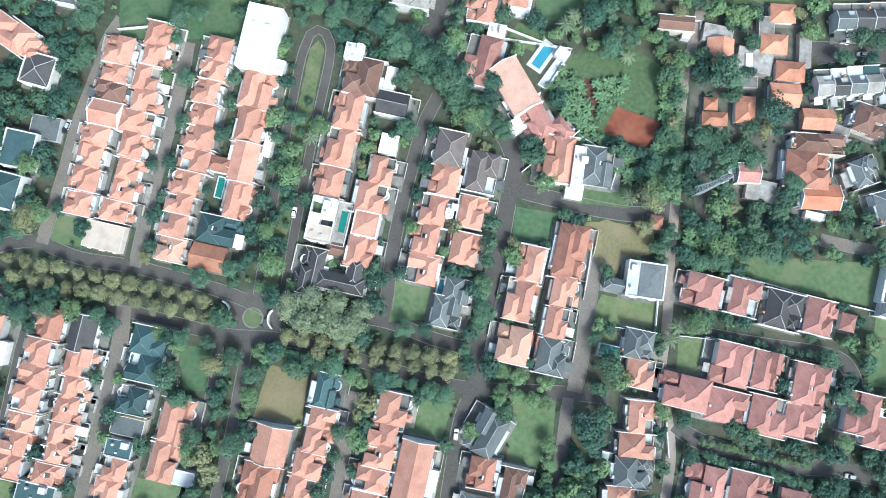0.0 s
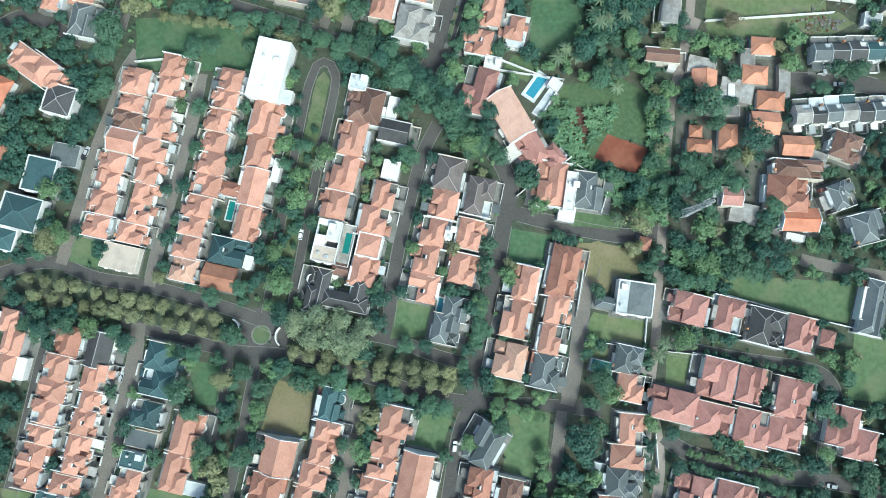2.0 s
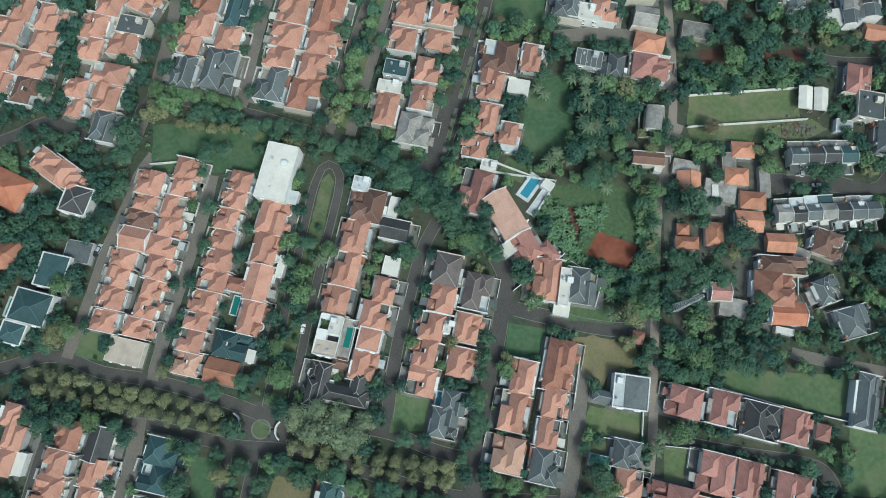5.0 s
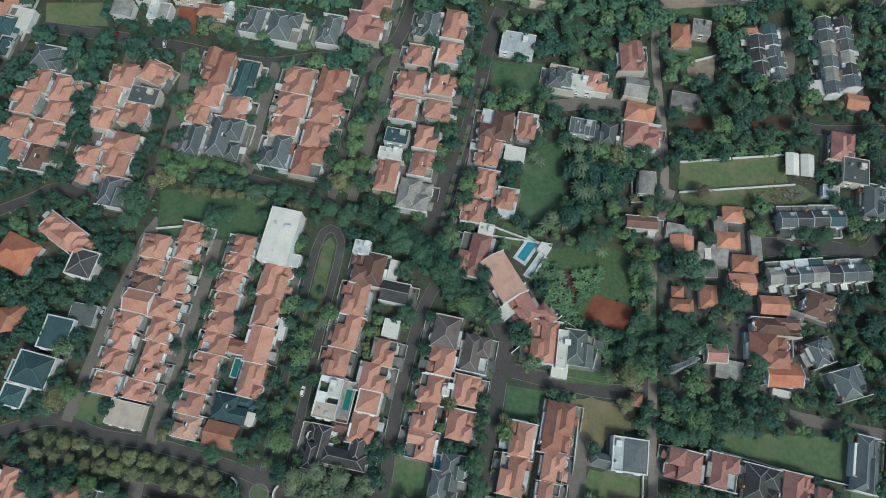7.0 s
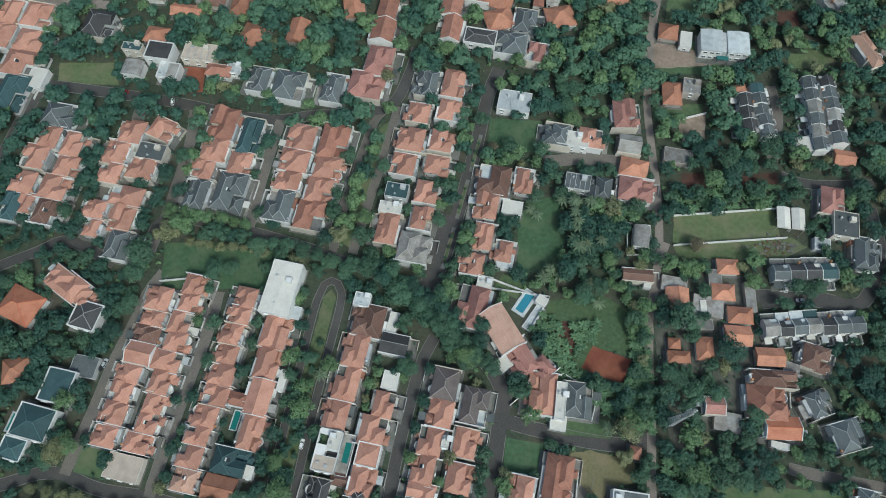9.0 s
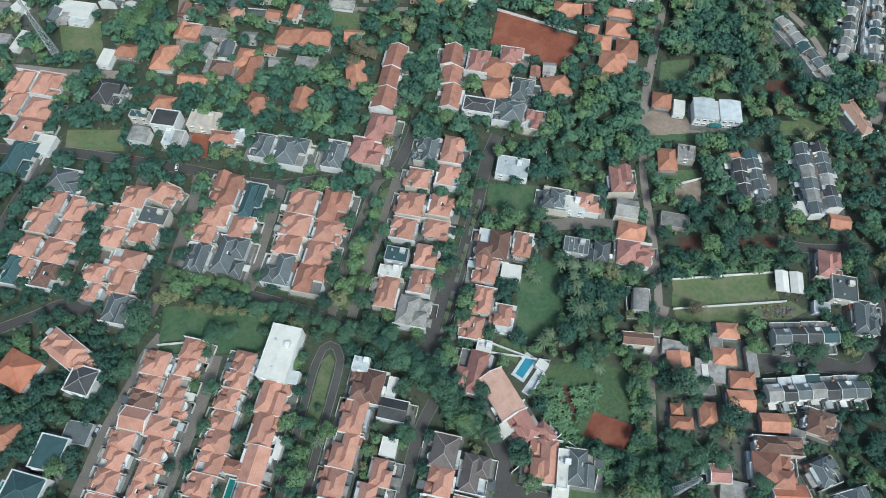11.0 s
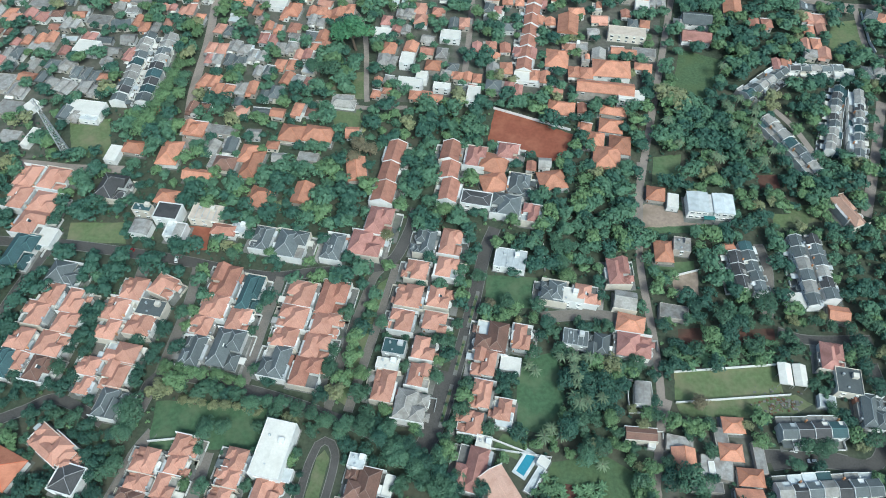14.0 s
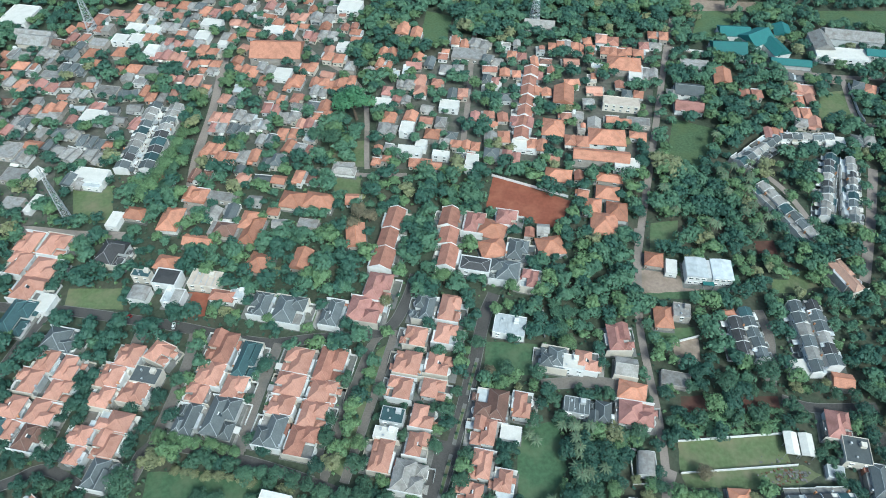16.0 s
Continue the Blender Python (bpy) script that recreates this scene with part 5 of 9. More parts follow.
road("lane", 4, [(82.4, -29.4), (86.9, -43.2), (88.5, -61.4), (85.2, -81.8)], LANE, False)
road("street", 6, [(92.0, -11.9), (120.0, -17.1), (150.1, -21.5), (158.8, -26.5), (160.8, -35.7), (156.2, -51.8), (154.6, -65.4)])
road("street", 6, [(90.3, -48.9), (98.3, -54.5), (118.9, -61.2), (137.3, -64.4), (154.5, -65.9), (187.7, -71.9)])
road("street", 6, [(-127.7, -4.2), (-129.3, -21.7), (-133.3, -40.3), (-137.1, -61.0), (-141.9, -83.7)], STREET)
road("street", 6, [(-166.1, -15.0), (-169.8, -36.0), (-174.3, -61.3), (-179.4, -84.0)])
road("street", 4, [(-89.6, -16.8), (-91.4, -35.3), (-96.5, -58.3), (-102.6, -83.3)])
road("street", 4, [(-77.8, -17.9), (-80.9, -35.3), (-83.8, -53.7), (-89.9, -83.2)])
road("street", 5, [(-36.4, -37.2), (-38.9, -57.9), (-42.6, -82.8)], STREET)
road("street", 4.5, [(48.6, -38.9), (46.2, -57.2), (42.2, -82.1)], STREET)
road("street", 6, [(145.5, 102.1), (158.7, 101.7), (194.5, 97.5)])
road("street", 4.5, [(149.2, 24.4), (156.2, 22.6), (191.2, 15.7)], STREET)
road("street", 6.5, [(-9.8, 100.8), (-0.7, 117.7), (8.2, 147.7), (16.0, 178.6), (23.9, 214.0), (30.0, 231.0)])
road("street", 4, [(-53.6, 122.7), (-48.8, 150.6), (-42.1, 176.6), (-36.1, 197.4), (-32.1, 203.1)], STREET)
road("street", 4, [(-43.8, 122.7), (-37.1, 150.6), (-31.4, 173.3), (-25.8, 197.5), (-23.7, 206.4)], STREET)
road("street", 6, [(-14.2, 244.4), (-18.5, 226.9), (-27.1, 208.2), (-43.6, 202.7), (-67.7, 200.8), (-88.5, 197.9), (-106.8, 199.9)])
road("street", 6, [(-106.8, 199.9), (-138.4, 207.7), (-170.1, 213.1), (-211.6, 219.2), (-255.7, 221.3)])
road("street", 6, [(-174.2, 128.6), (-169.5, 156.4), (-164.4, 179.5), (-160.6, 196.8), (-159.9, 211.3)], STREET)
road("street", 5, [(-142.2, 122.9), (-136.3, 147.0), (-132.3, 172.9), (-130.8, 189.9), (-131.7, 204.1)], STREET)
road("street", 5, [(-95.2, 135.0), (-92.2, 159.9), (-88.8, 179.8), (-85.5, 197.9)], STREET)
road("street", 5, [(-216.6, 113.9), (-197.4, 122.6), (-182.5, 128.6), (-157.8, 117.0)])
road("street", 5, [(-158.1, 118.4), (-143.9, 128.7), (-135.1, 140.9), (-92.2, 133.5), (-49.6, 119.8), (-12.5, 103.0)])
road("street", 6, [(-230.5, 159.3), (-226.7, 175.8), (-219.8, 203.7), (-213.5, 220.3)])
road("lane", 4, [(95.6, 87.8), (104.5, 124.0), (107.2, 154.4), (107.3, 180.7), (107.9, 208.8), (112.5, 239.1), (119.4, 280.2)], LANE, False)
road("street", 6, [(51.5, 173.7), (75.0, 175.5), (89.5, 173.9)], STREET)
road("street", 5, [(168.3, 174.2), (175.6, 201.9), (174.9, 220.2)], STREET)
road("street", 5, [(170.9, 166.0), (185.6, 161.2), (217.1, 161.3)])
road("street", 6, [(212.2, 148.6), (211.0, 124.5), (197.2, 99.0), (174.1, 101.6), (149.7, 98.8)])
road("lane", 4.5, [(109.6, 231.2), (117.2, 264.4), (135.2, 327.0), (155.4, 396.9), (177.6, 474.5), (190.8, 515.3)], LANE, False)
road("lane", 6, [(-277.6, 280.1), (-245.8, 277.5), (-220.8, 274.4), (-189.9, 273.2)], LANE, False)
road("lane", 6, [(-155.1, 283.8), (-162.3, 336.6), (-162.6, 389.2), (-165.5, 435.9), (-167.5, 488.6), (-167.5, 558.2)], LANE, False)
road("lane", 4, [(15.1, 359.8), (19.2, 402.8), (23.4, 458.6), (26.5, 489.6)], LANE, False)
road("lane", 5, [(176.8, 470.7), (218.3, 459.5), (241.3, 448.5), (272.4, 437.9), (304.4, 432.4), (346.3, 431.2)], LANE, False)
road("lane", 4, [(299.6, 431.0), (292.9, 391.1), (295.6, 377.5), (325.1, 381.9)], LANE, False)
road("lane", 4, [(207.5, 332.6), (219.4, 311.9), (227.4, 282.8)], LANE, False)
road("lane", 6, [(283.6, 332.9), (261.9, 283.0), (241.4, 239.6)], LANE, False)
road("lane", 3.5, [(-81.6, 331.5), (-51.6, 326.3), (-22.2, 326.4)], LANE, False)
road("lane", 3.5, [(-118.6, 488.9), (-96.7, 458.0), (-58.5, 415.6), (-48.3, 331.7)], LANE, False)
road("street", 6, [(-11.0, 102.4), (-6.2, 111.1), (-1.5, 128.5), (2.1, 143.6)])
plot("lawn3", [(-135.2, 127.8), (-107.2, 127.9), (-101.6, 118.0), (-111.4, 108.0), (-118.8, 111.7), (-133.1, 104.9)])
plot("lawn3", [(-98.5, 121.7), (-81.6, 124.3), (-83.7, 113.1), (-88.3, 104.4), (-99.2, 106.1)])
plot("lawn", [(-156.5, 32.8), (-144.0, 30.5), (-145.9, 18.5), (-158.8, 21.5)])
plot("lawn", [(-19.5, 7.2), (-4.6, 5.4), (-6.8, -8.7), (-22.8, -9.8)])
plot("lawn3", [(27.6, 36.4), (44.2, 34.1), (42.5, 20.6), (26.5, 22.4)])
plot("dry", [(54.9, 30.2), (64.3, 31.4), (83.2, 26.8), (83.1, 18.5), (70.1, 14.9), (66.5, 7.8), (58.3, 18.3)])
plot("lawn2", [(61.7, 1.9), (84.0, -1.5), (82.2, -12.0), (58.1, -9.9)])
plot("lawn2", [(58.1, -12.2), (70.9, -13.7), (69.7, -20.2), (56.4, -18.5)])
plot("lawn", [(50.2, 44.4), (72.7, 44.6), (73.8, 36.2), (52.5, 38.0)])
plot("lawn", [(118.4, 17.6), (178.2, 14.5), (175.9, -4.3), (113.5, 9.3)])
plot("lawn2", [(92.4, -14.3), (107.1, -15.3), (103.8, -30.4), (91.3, -28.2)])
plot("lawn", [(170.4, -6.7), (190.2, -8.9), (189.1, -35.5), (166.0, -33.4)])
plot("dry", [(-69.4, -27.1), (-54.1, -30.4), (-56.0, -50.0), (-75.8, -49.0)])
plot("lawn", [(-13.6, -39.4), (4.4, -40.4), (-2.5, -58.7), (-17.1, -56.6)])
plot("lawn", [(27.7, -36.7), (43.9, -40.1), (42.3, -54.9), (35.7, -67.5), (24.2, -63.1)])
plot("lawn3", [(-105.9, -19.2), (-91.8, -21.5), (-93.6, -37.7), (-103.0, -37.7)])
plot("lawn", [(-122.1, -71.1), (-100.7, -73.2), (-101.5, -83.3), (-123.4, -83.5)])
plot("lawn2", [(-181.9, -71.6), (-167.9, -73.7), (-167.4, -83.9), (-181.3, -84.0)])
plot("lawn", [(36.1, 128.7), (57.9, 128.9), (55.4, 116.4), (48.2, 115.1), (38.5, 118.8)])
plot("lawn", [(28.8, 112.5), (40.9, 108.9), (34.8, 100.2), (24.0, 105.1)])
plot("meadow", [(50.5, 99.1), (74.6, 102.9), (87.7, 94.4), (86.2, 72.4), (74.3, 76.0), (59.8, 57.7), (46.8, 69.7), (46.8, 91.7)])
plot("earth", [(69.0, 77.7), (85.9, 71.4), (81.0, 59.8), (63.0, 67.4)])
plot("earth3", [(55.7, 89.8), (58.6, 88.8), (60.5, 82.0), (61.4, 77.6), (58.5, 73.2), (51.3, 76.1), (52.8, 83.4)])
plot("paved", [(109.3, 32.9), (144.7, 33.2), (144.4, 22.5), (97.3, 25.7)])
plot("paved", [(98, 112), (146, 112), (152, 60), (160, 34), (100, 30), (98, 60)])
plot("paved", [(-290, 335), (-252, 330), (-238, 284), (-256, 281), (-290, 300)])
plot("park", [(-73.6, 2.1), (-68.5, 32.9), (-62.1, 69.0), (-56.1, 100.9), (-52.8, 104.6), (-50.3, 100.9), (-56.1, 66.7), (-62.5, 30.5), (-67.7, -0.2)])
plot("park", [(120.9, 129.2), (166.8, 129.5), (166.6, 123.2), (120.7, 123.0)])
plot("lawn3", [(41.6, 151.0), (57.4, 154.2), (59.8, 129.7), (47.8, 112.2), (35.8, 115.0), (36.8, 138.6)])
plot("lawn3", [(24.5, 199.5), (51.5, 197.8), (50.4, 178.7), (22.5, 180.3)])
plot("meadow", [(117.7, 255.1), (162.3, 235.4), (157.7, 227.7), (111.0, 227.5)])
plot("earth2", [(113.5, 247.0), (123.6, 251.1), (141.2, 241.2), (146.3, 233.4), (111.5, 231.3)])
plot("lawn2", [(114.2, 143.5), (163.9, 146.8), (164.8, 131.6), (111.9, 128.4)])
plot("park", [(111.9, 128.4), (170.3, 131.7), (177.5, 127.2), (162.2, 119.9), (113.6, 121.1)])
plot("earth3", [(120.6, 167.4), (133.7, 168.1), (131.7, 156.1), (118.7, 155.1)])
plot("earth3", [(145.2, 167.5), (169.8, 167.6), (168.0, 159.5), (144.8, 157.8)])
plot("lawn", [(109.8, 207.0), (137.5, 209.0), (136.0, 200.0), (110.2, 198.1)])
plot("earth2", [(122.5, 199.9), (137.9, 201.8), (135.5, 187.7), (123.4, 185.9)])
plot("lawn2", [(-209.1, 233.7), (-179.2, 233.9), (-174.5, 219.4), (-207.3, 220.4)])
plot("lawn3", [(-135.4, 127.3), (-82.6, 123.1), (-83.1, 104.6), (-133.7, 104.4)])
plot("lawn", [(-74.4, 224.8), (-65.1, 224.8), (-63.7, 208.1), (-73.0, 209.8)])
plot("earth", [(34.2, 327.2), (81.5, 303.0), (71.4, 278.0), (28.4, 298.1)])
plot("park", [(-50.3, 129.2), (-44.8, 150.6), (-38.5, 175.0), (-32.9, 193.9), (-28.2, 197.4), (-33.2, 175.0), (-39.1, 150.6), (-45.7, 126.2)])
plot("lawn", [(128.3, 284.6), (145.3, 286.9), (140.3, 265.5), (123.7, 263.3)])
plot("lawn2", [(188.8, 241.4), (211.0, 241.5), (205.5, 231.8), (186.7, 231.7)])
plot("park", [(-75.8, 357.4), (-52.0, 360.0), (-48.0, 334.0), (-72.0, 334.0)])
plot("lawn2", [(-70.5, 328.0), (-52.5, 328.0), (-50.5, 307.0), (-67.0, 307.0)])
plot("earth3", [(187.5, 270.0), (199.0, 271.0), (198.5, 260.5), (186.5, 260.0)])
plot("park", [(198.0, 247.0), (212.0, 248.0), (214.0, 236.0), (199.0, 234.0)])
plot("meadow", [(-12.6, 522.8), (8.5, 514.4), (3.8, 477.6), (-18.5, 473.6)])
plot("meadow", [(218.3, 532.8), (242.2, 515.5), (226.4, 490.6), (195.5, 474.6)])
plot("earth2", [(256.4, 441.4), (305.2, 434.5), (297.1, 424.0), (252.0, 427.3)])
plot("lawn2", [(276.7, 413.8), (298.7, 417.2), (294.9, 391.2), (265.5, 381.7)])
plot("meadow", [(162.9, 384.4), (191.6, 372.3), (170.4, 332.5), (149.2, 337.8)])
plot("earth2", [(210.8, 541.7), (272.2, 537.6), (268.2, 524.3), (206.8, 524.0)])
plot("meadow", [(301.3, 524.5), (386.6, 524.9), (372.1, 491.3), (309.5, 507.4)])
plot("lawn2", [(-235.0, 315.2), (-209.7, 315.3), (-199.9, 283.7), (-224.0, 283.6)])
plot("earth", [(-142.4, 231.2), (-129.4, 232.4), (-128.7, 215.2), (-139.6, 213.3)])

# ---- houses ----
# L1 left
house(-130.7, 97.8, 12.3, 10.8, 6.0, -12, "terracotta", -1)
house(-132.0, 88.8, 11.8, 8.2, 6.0, -12, "terracotta", -1)
house(-134.0, 81.0, 13.2, 7.4, 6.0, -12, "brown", -1)
house(-136.0, 72.1, 12.2, 10.5, 6.0, -12, "terracotta", -1, "gable")
house(-139.0, 63.0, 11.7, 8.1, 6.0, -12, "terracotta", -1)
house(-140.9, 54.6, 11.2, 8.7, 6.0, -12, "terracotta", -1)
house(-142.7, 45.4, 11.2, 9.8, 6.0, -12, "terracotta", -1)
house(-144.7, 36.0, 12.1, 9.0, 6.0, -12, "terracotta", -1)
# L1 right
house(-116.5, 104.4, 10.4, 9.9, 6.0, -12, "terracotta", 1)
house(-118.0, 95.9, 9.9, 9.1, 6.0, -12, "terracotta", 1)
house(-120.8, 86.5, 10.8, 10.0, 6.0, -12, "terracotta", 1)
house(-121.3, 77.6, 10.8, 8.6, 6.0, -12, "terracotta", 1)
house(-124.2, 69.0, 13.6, 9.2, 6.0, -12, "terracotta", 1)
house(-125.2, 59.2, 10.3, 10.0, 6.0, -12, "terracotta", 1)
house(-126.5, 49.9, 9.3, 8.4, 6.0, -12, "terracotta", 1)
house(-128.5, 41.7, 10.7, 8.8, 6.0, -12, "terracotta", 1)
house(-131.4, 33.4, 12.1, 8.3, 6.0, -12, "terracotta", 1)
flat_house(-135.4, 23.0, 15.5, 10.8, 4.0, -12, "beige")
# L2 left
house(-91.0, 98.1, 10.9, 10.3, 6.0, -12, "terracotta", -1)
house(-92.7, 89.8, 10.8, 8.6, 6.0, -12, "terracotta", -1)
house(-95.2, 81.1, 10.8, 9.1, 6.0, -12, "terracotta", -1)
house(-96.7, 71.9, 10.8, 9.0, 6.0, -12, "terracotta", -1)
house(-97.6, 62.5, 11.7, 9.3, 6.0, -12, "terracotta", -1)
house(-99.1, 53.5, 12.1, 9.0, 6.0, -12, "terracotta", -1)
house(-102.7, 44.4, 11.2, 9.9, 6.0, -12, "terracotta", -1)
house(-104.9, 36.5, 11.2, 8.2, 6.0, -12, "terracotta", -1)
house(-106.8, 27.7, 11.6, 9.4, 6.0, -12, "terracotta", -1)
house(-107.6, 18.1, 11.6, 9.4, 6.0, -12, "pink", -1)
# L2 right
house(-76.3, 82.8, 13.2, 15.1, 6.0, -12, "terracotta", 1)
house(-78.7, 68.1, 11.7, 14.3, 6.0, -12, "terracotta", 1)
house(-80.5, 52.8, 10.7, 16.1, 6.0, -12, "terracotta", 1, "gable")
house(-83.0, 38.1, 10.7, 14.3, 6.0, -12, "terracotta", 1)
house(-90.3, 52.0, 9.4, 6.2, 4.0, -12, "russet", 1)
house(-90.5, 25.7, 15.3, 10.4, 6.0, -12, "green", 1)
house(-93.8, 14.9, 14.0, 10.3, 3.6, -12, "orange", 0, "gable")
flat_house(-74.5, 102.2, 14.1, 25.9, 9.0, -12, "white", slope=1)
flat_house(-68.2, 91.7, 5.2, 6.3, 4.0, -12, "pale")
flat_house(-71.2, 60.4, 3.3, 9.5, 4.0, -12, "white")
flat_house(-82.0, 21.3, 4.2, 5.6, 4.0, -12, "white")
# M1
flat_house(-37.1, 97.7, 7.6, 6.3, 6.0, -12, "pale")
house(-33.0, 87.6, 15.0, 14.2, 6.0, -12, "brown", -1)
house(-38.3, 73.8, 11.7, 14.6, 6.0, -12, "terracotta", -1)
house(-21.8, 77.0, 12.5, 9.5, 4.5, -12, "charcoal", 1, "gable")
flat_house(-22.8, 87.1, 4.5, 10.5, 3.5, -12, "white")
house(-41.8, 59.3, 11.7, 14.8, 6.0, -12, "terracotta", -1)
flat_house(-23.1, 60.7, 7.1, 8.1, 4.0, -12, "white")
house(-45.4, 45.3, 11.8, 11.2, 6.0, -12, "terracotta", -1)
house(-26.0, 49.9, 10.2, 10.7, 6.0, -12, "terracotta", 1)
house(-30.6, 38.8, 12.5, 11.8, 6.0, -12, "terracotta", 1)
villa(-46.2, 29.6, 15.6, 17.8, 6.6, -12)
parapet_house(-31.5, 28.5, 10.2, 10.0, 6.0, -12, "terracotta")
house(-34.1, 17.4, 11.1, 11.7, 6.0, -12, "terracotta", 1)
house(-52.5, 10.0, 8.8, 16.9, 6.0, -12, "charcoal", -1)
house(-41.3, 5.5, 19.3, 7.0, 6.0, -12, "charcoal", 1)
house(-42.7, 18.6, 9.3, 5.1, 3.0, -12, "brown", -1)
# M2
house(1.4, 58.8, 11.5, 14.6, 6.0, -12, "umber", -1, wing=False)
house(-0.2, 46.2, 11.8, 11.4, 6.0, -12, "terracotta", -1)
house(-4.3, 34.0, 11.6, 11.2, 6.0, -12, "terracotta", -1)
house(-7.5, 22.6, 10.6, 11.9, 6.0, -12, "terracotta", -1)
house(-8.7, 11.2, 12.9, 11.3, 6.0, -12, "terracotta", -1)
house(13.9, 49.5, 12.6, 15.0, 5.6, -12, "umber", 1)
house(9.7, 33.7, 10.6, 11.7, 6.0, -12, "terracotta", 1)
house(6.9, 19.2, 11.5, 11.8, 6.0, -12, "terracotta", 1)
house(4.3, 2.6, 10.6, 9.4, 6.0, -12, "grey", 1)
house(-0.0, -5.7, 11.5, 11.2, 6.0, -12, "grey", 1)
flat_house(1.5, 33.9, 3.3, 5.1, 6.0, -12, "white")
# N block
house(33.6, 13.1, 10.6, 13.7, 6.0, -12, "terracotta", -1)
house(48.4, 18.3, 12.9, 20.2, 6.0, -12, "russet", 1)
house(29.4, -0.9, 11.9, 15.0, 6.0, -12, "terracotta", -1)
house(45.5, 2.5, 10.1, 11.5, 6.0, -12, "terracotta", 1)
house(42.8, -9.3, 9.6, 12.3, 6.0, -12, "terracotta", 1)
house(26.8, -18.2, 13.2, 13.4, 6.0, -12, "pink", -1)
house(40.8, -22.2, 12.3, 13.4, 6.0, -12, "grey", 1)
house(83.1, 30.2, 5.1, 5.6, 3.0, -12, "russet", -1)
parapet_house(78.2, 7.4, 15.0, 14.2, 5.6, -8, "grey", 0.7, 0.28)
house(67.2, 5.4, 9.7, 5.1, 4.0, -12, "grey", -1)
house(74.9, -17.6, 11.4, 10.5, 6.0, -12, "grey", 1)
# compounds NE
house(14.1, 94.6, 14.6, 19.1, 6.0, -15, "rose", -1)
house(26.9, 83.9, 12.6, 21.4, 7.0, 30, "striped", -1, "gable")
house(36.3, 71.6, 10.7, 15.0, 6.0, 30, "rose", -1)
house(45.6, 66.9, 9.3, 8.7, 6.0, 40, "rose", -1)
house(45.1, 54.9, 13.0, 17.3, 6.0, -8, "terracotta", -1)
flat_house(51.8, 51.6, 4.6, 16.4, 7.0, -8, "white")
house(59.5, 52.2, 13.0, 14.4, 6.0, -8, "grey", 1)
flat_house(50.8, 42.8, 7.0, 6.6, 3.0, -10, "white")
flat_house(28.1, 68.9, 6.6, 6.2, 3.0, 35, "white")
# top row
flat_house(19.3, 104.9, 7.1, 9.7, 5.0, -12, "white")
# right kampung
house(135.4, 115.6, 10.4, 7.8, 3.6, -3, "orange", 1)
house(131.5, 102.9, 10.9, 8.3, 3.6, -5, "orange", 1)
house(109.4, 98.6, 10.9, 12.5, 3.8, -4, "orange", -1, "gable")
flat_house(109.1, 106.9, 11.9, 7.3, 3.0, -12, "sheet")
flat_house(123.6, 96.1, 14.2, 9.7, 3.0, -12, "sheet")
house(137.6, 91.6, 11.8, 8.2, 3.6, -5, "orange", 0)
house(135.0, 81.9, 12.2, 9.6, 3.6, -4, "orange", 0, "gable")
house(105.7, 78.3, 5.7, 5.3, 3.0, -3, "orange", -1)
house(106.6, 71.8, 10.3, 5.7, 4.0, -3, "orange", -1)
house(118.9, 75.7, 8.0, 11.0, 4.0, -3, "orange", -1)
house(147.8, 72.0, 12.7, 8.6, 3.6, -3, "orange", 0, "gable")
house(166.9, 71.7, 12.6, 10.6, 6.0, -20, "brown", 1)
house(146.8, 61.9, 20.9, 7.2, 6.0, -4, "brown", 1)
house(141.9, 51.5, 17.6, 13.9, 6.0, -6, "russet", 1)
house(147.3, 40.6, 15.2, 10.0, 6.0, -2, "vermilion", 1, "gable")
flat_house(146.0, 33.5, 7.9, 2.8, 3.0, -12, "white")
house(119.3, 50.0, 8.8, 7.7, 6.0, -3, "rose", -1, "gable")
flat_house(124.8, 43.3, 11.7, 8.5, 3.0, -12, "sheet")
house(164.2, 50.5, 10.3, 10.4, 5.0, 20, "grey", 1)
house(174.9, 37.3, 13.8, 11.9, 6.0, 15, "grey", 1)
house(92.0, 111.0, 14.2, 6.3, 4.0, -5, "brown", 1, "gable")
flat_house(96.5, 106.9, 3.3, 3.9, 3.0, -12, "white")
# grey rows
# right lower rows
house(101.1, 3.3, 15.1, 11.7, 6.0, -14, "rose", -1)
house(115.9, 1.1, 12.8, 13.1, 6.0, -14, "rose", 1)
house(131.1, -3.8, 15.1, 13.5, 6.0, -14, "charcoal", 1)
house(144.8, -6.2, 12.3, 13.0, 6.0, -14, "rose", 1)
house(157.2, -8.5, 6.0, 6.9, 4.0, -14, "rose", 0)
house(176.2, 4.3, 9.1, 21.0, 6.0, -14, "grey", 1)
house(111.9, -25.1, 15.0, 15.2, 6.0, -13, "rose", -1)
house(123.7, -27.2, 11.4, 13.8, 6.0, -13, "rose", 1)
house(140.6, -32.7, 14.5, 15.1, 6.0, -13, "rose", 1)
house(94.0, -35.8, 19.1, 11.9, 6.0, -13, "rose", -1)
house(108.0, -41.0, 17.2, 11.9, 6.0, -13, "rose", 1)
house(123.9, -44.5, 15.8, 13.7, 6.0, -13, "rose", 1)
house(137.2, -46.2, 14.0, 12.8, 6.0, -13, "rose", 1)
house(161.7, -43.7, 13.6, 15.0, 6.0, -13, "rose", -1)
house(168.2, -50.8, 14.4, 11.4, 6.0, -13, "rose", -1)
house(101.3, -70.9, 13.5, 13.5, 6.0, -13, "rose", -1)
house(115.8, -72.9, 15.7, 13.5, 6.0, -13, "rose", 1)
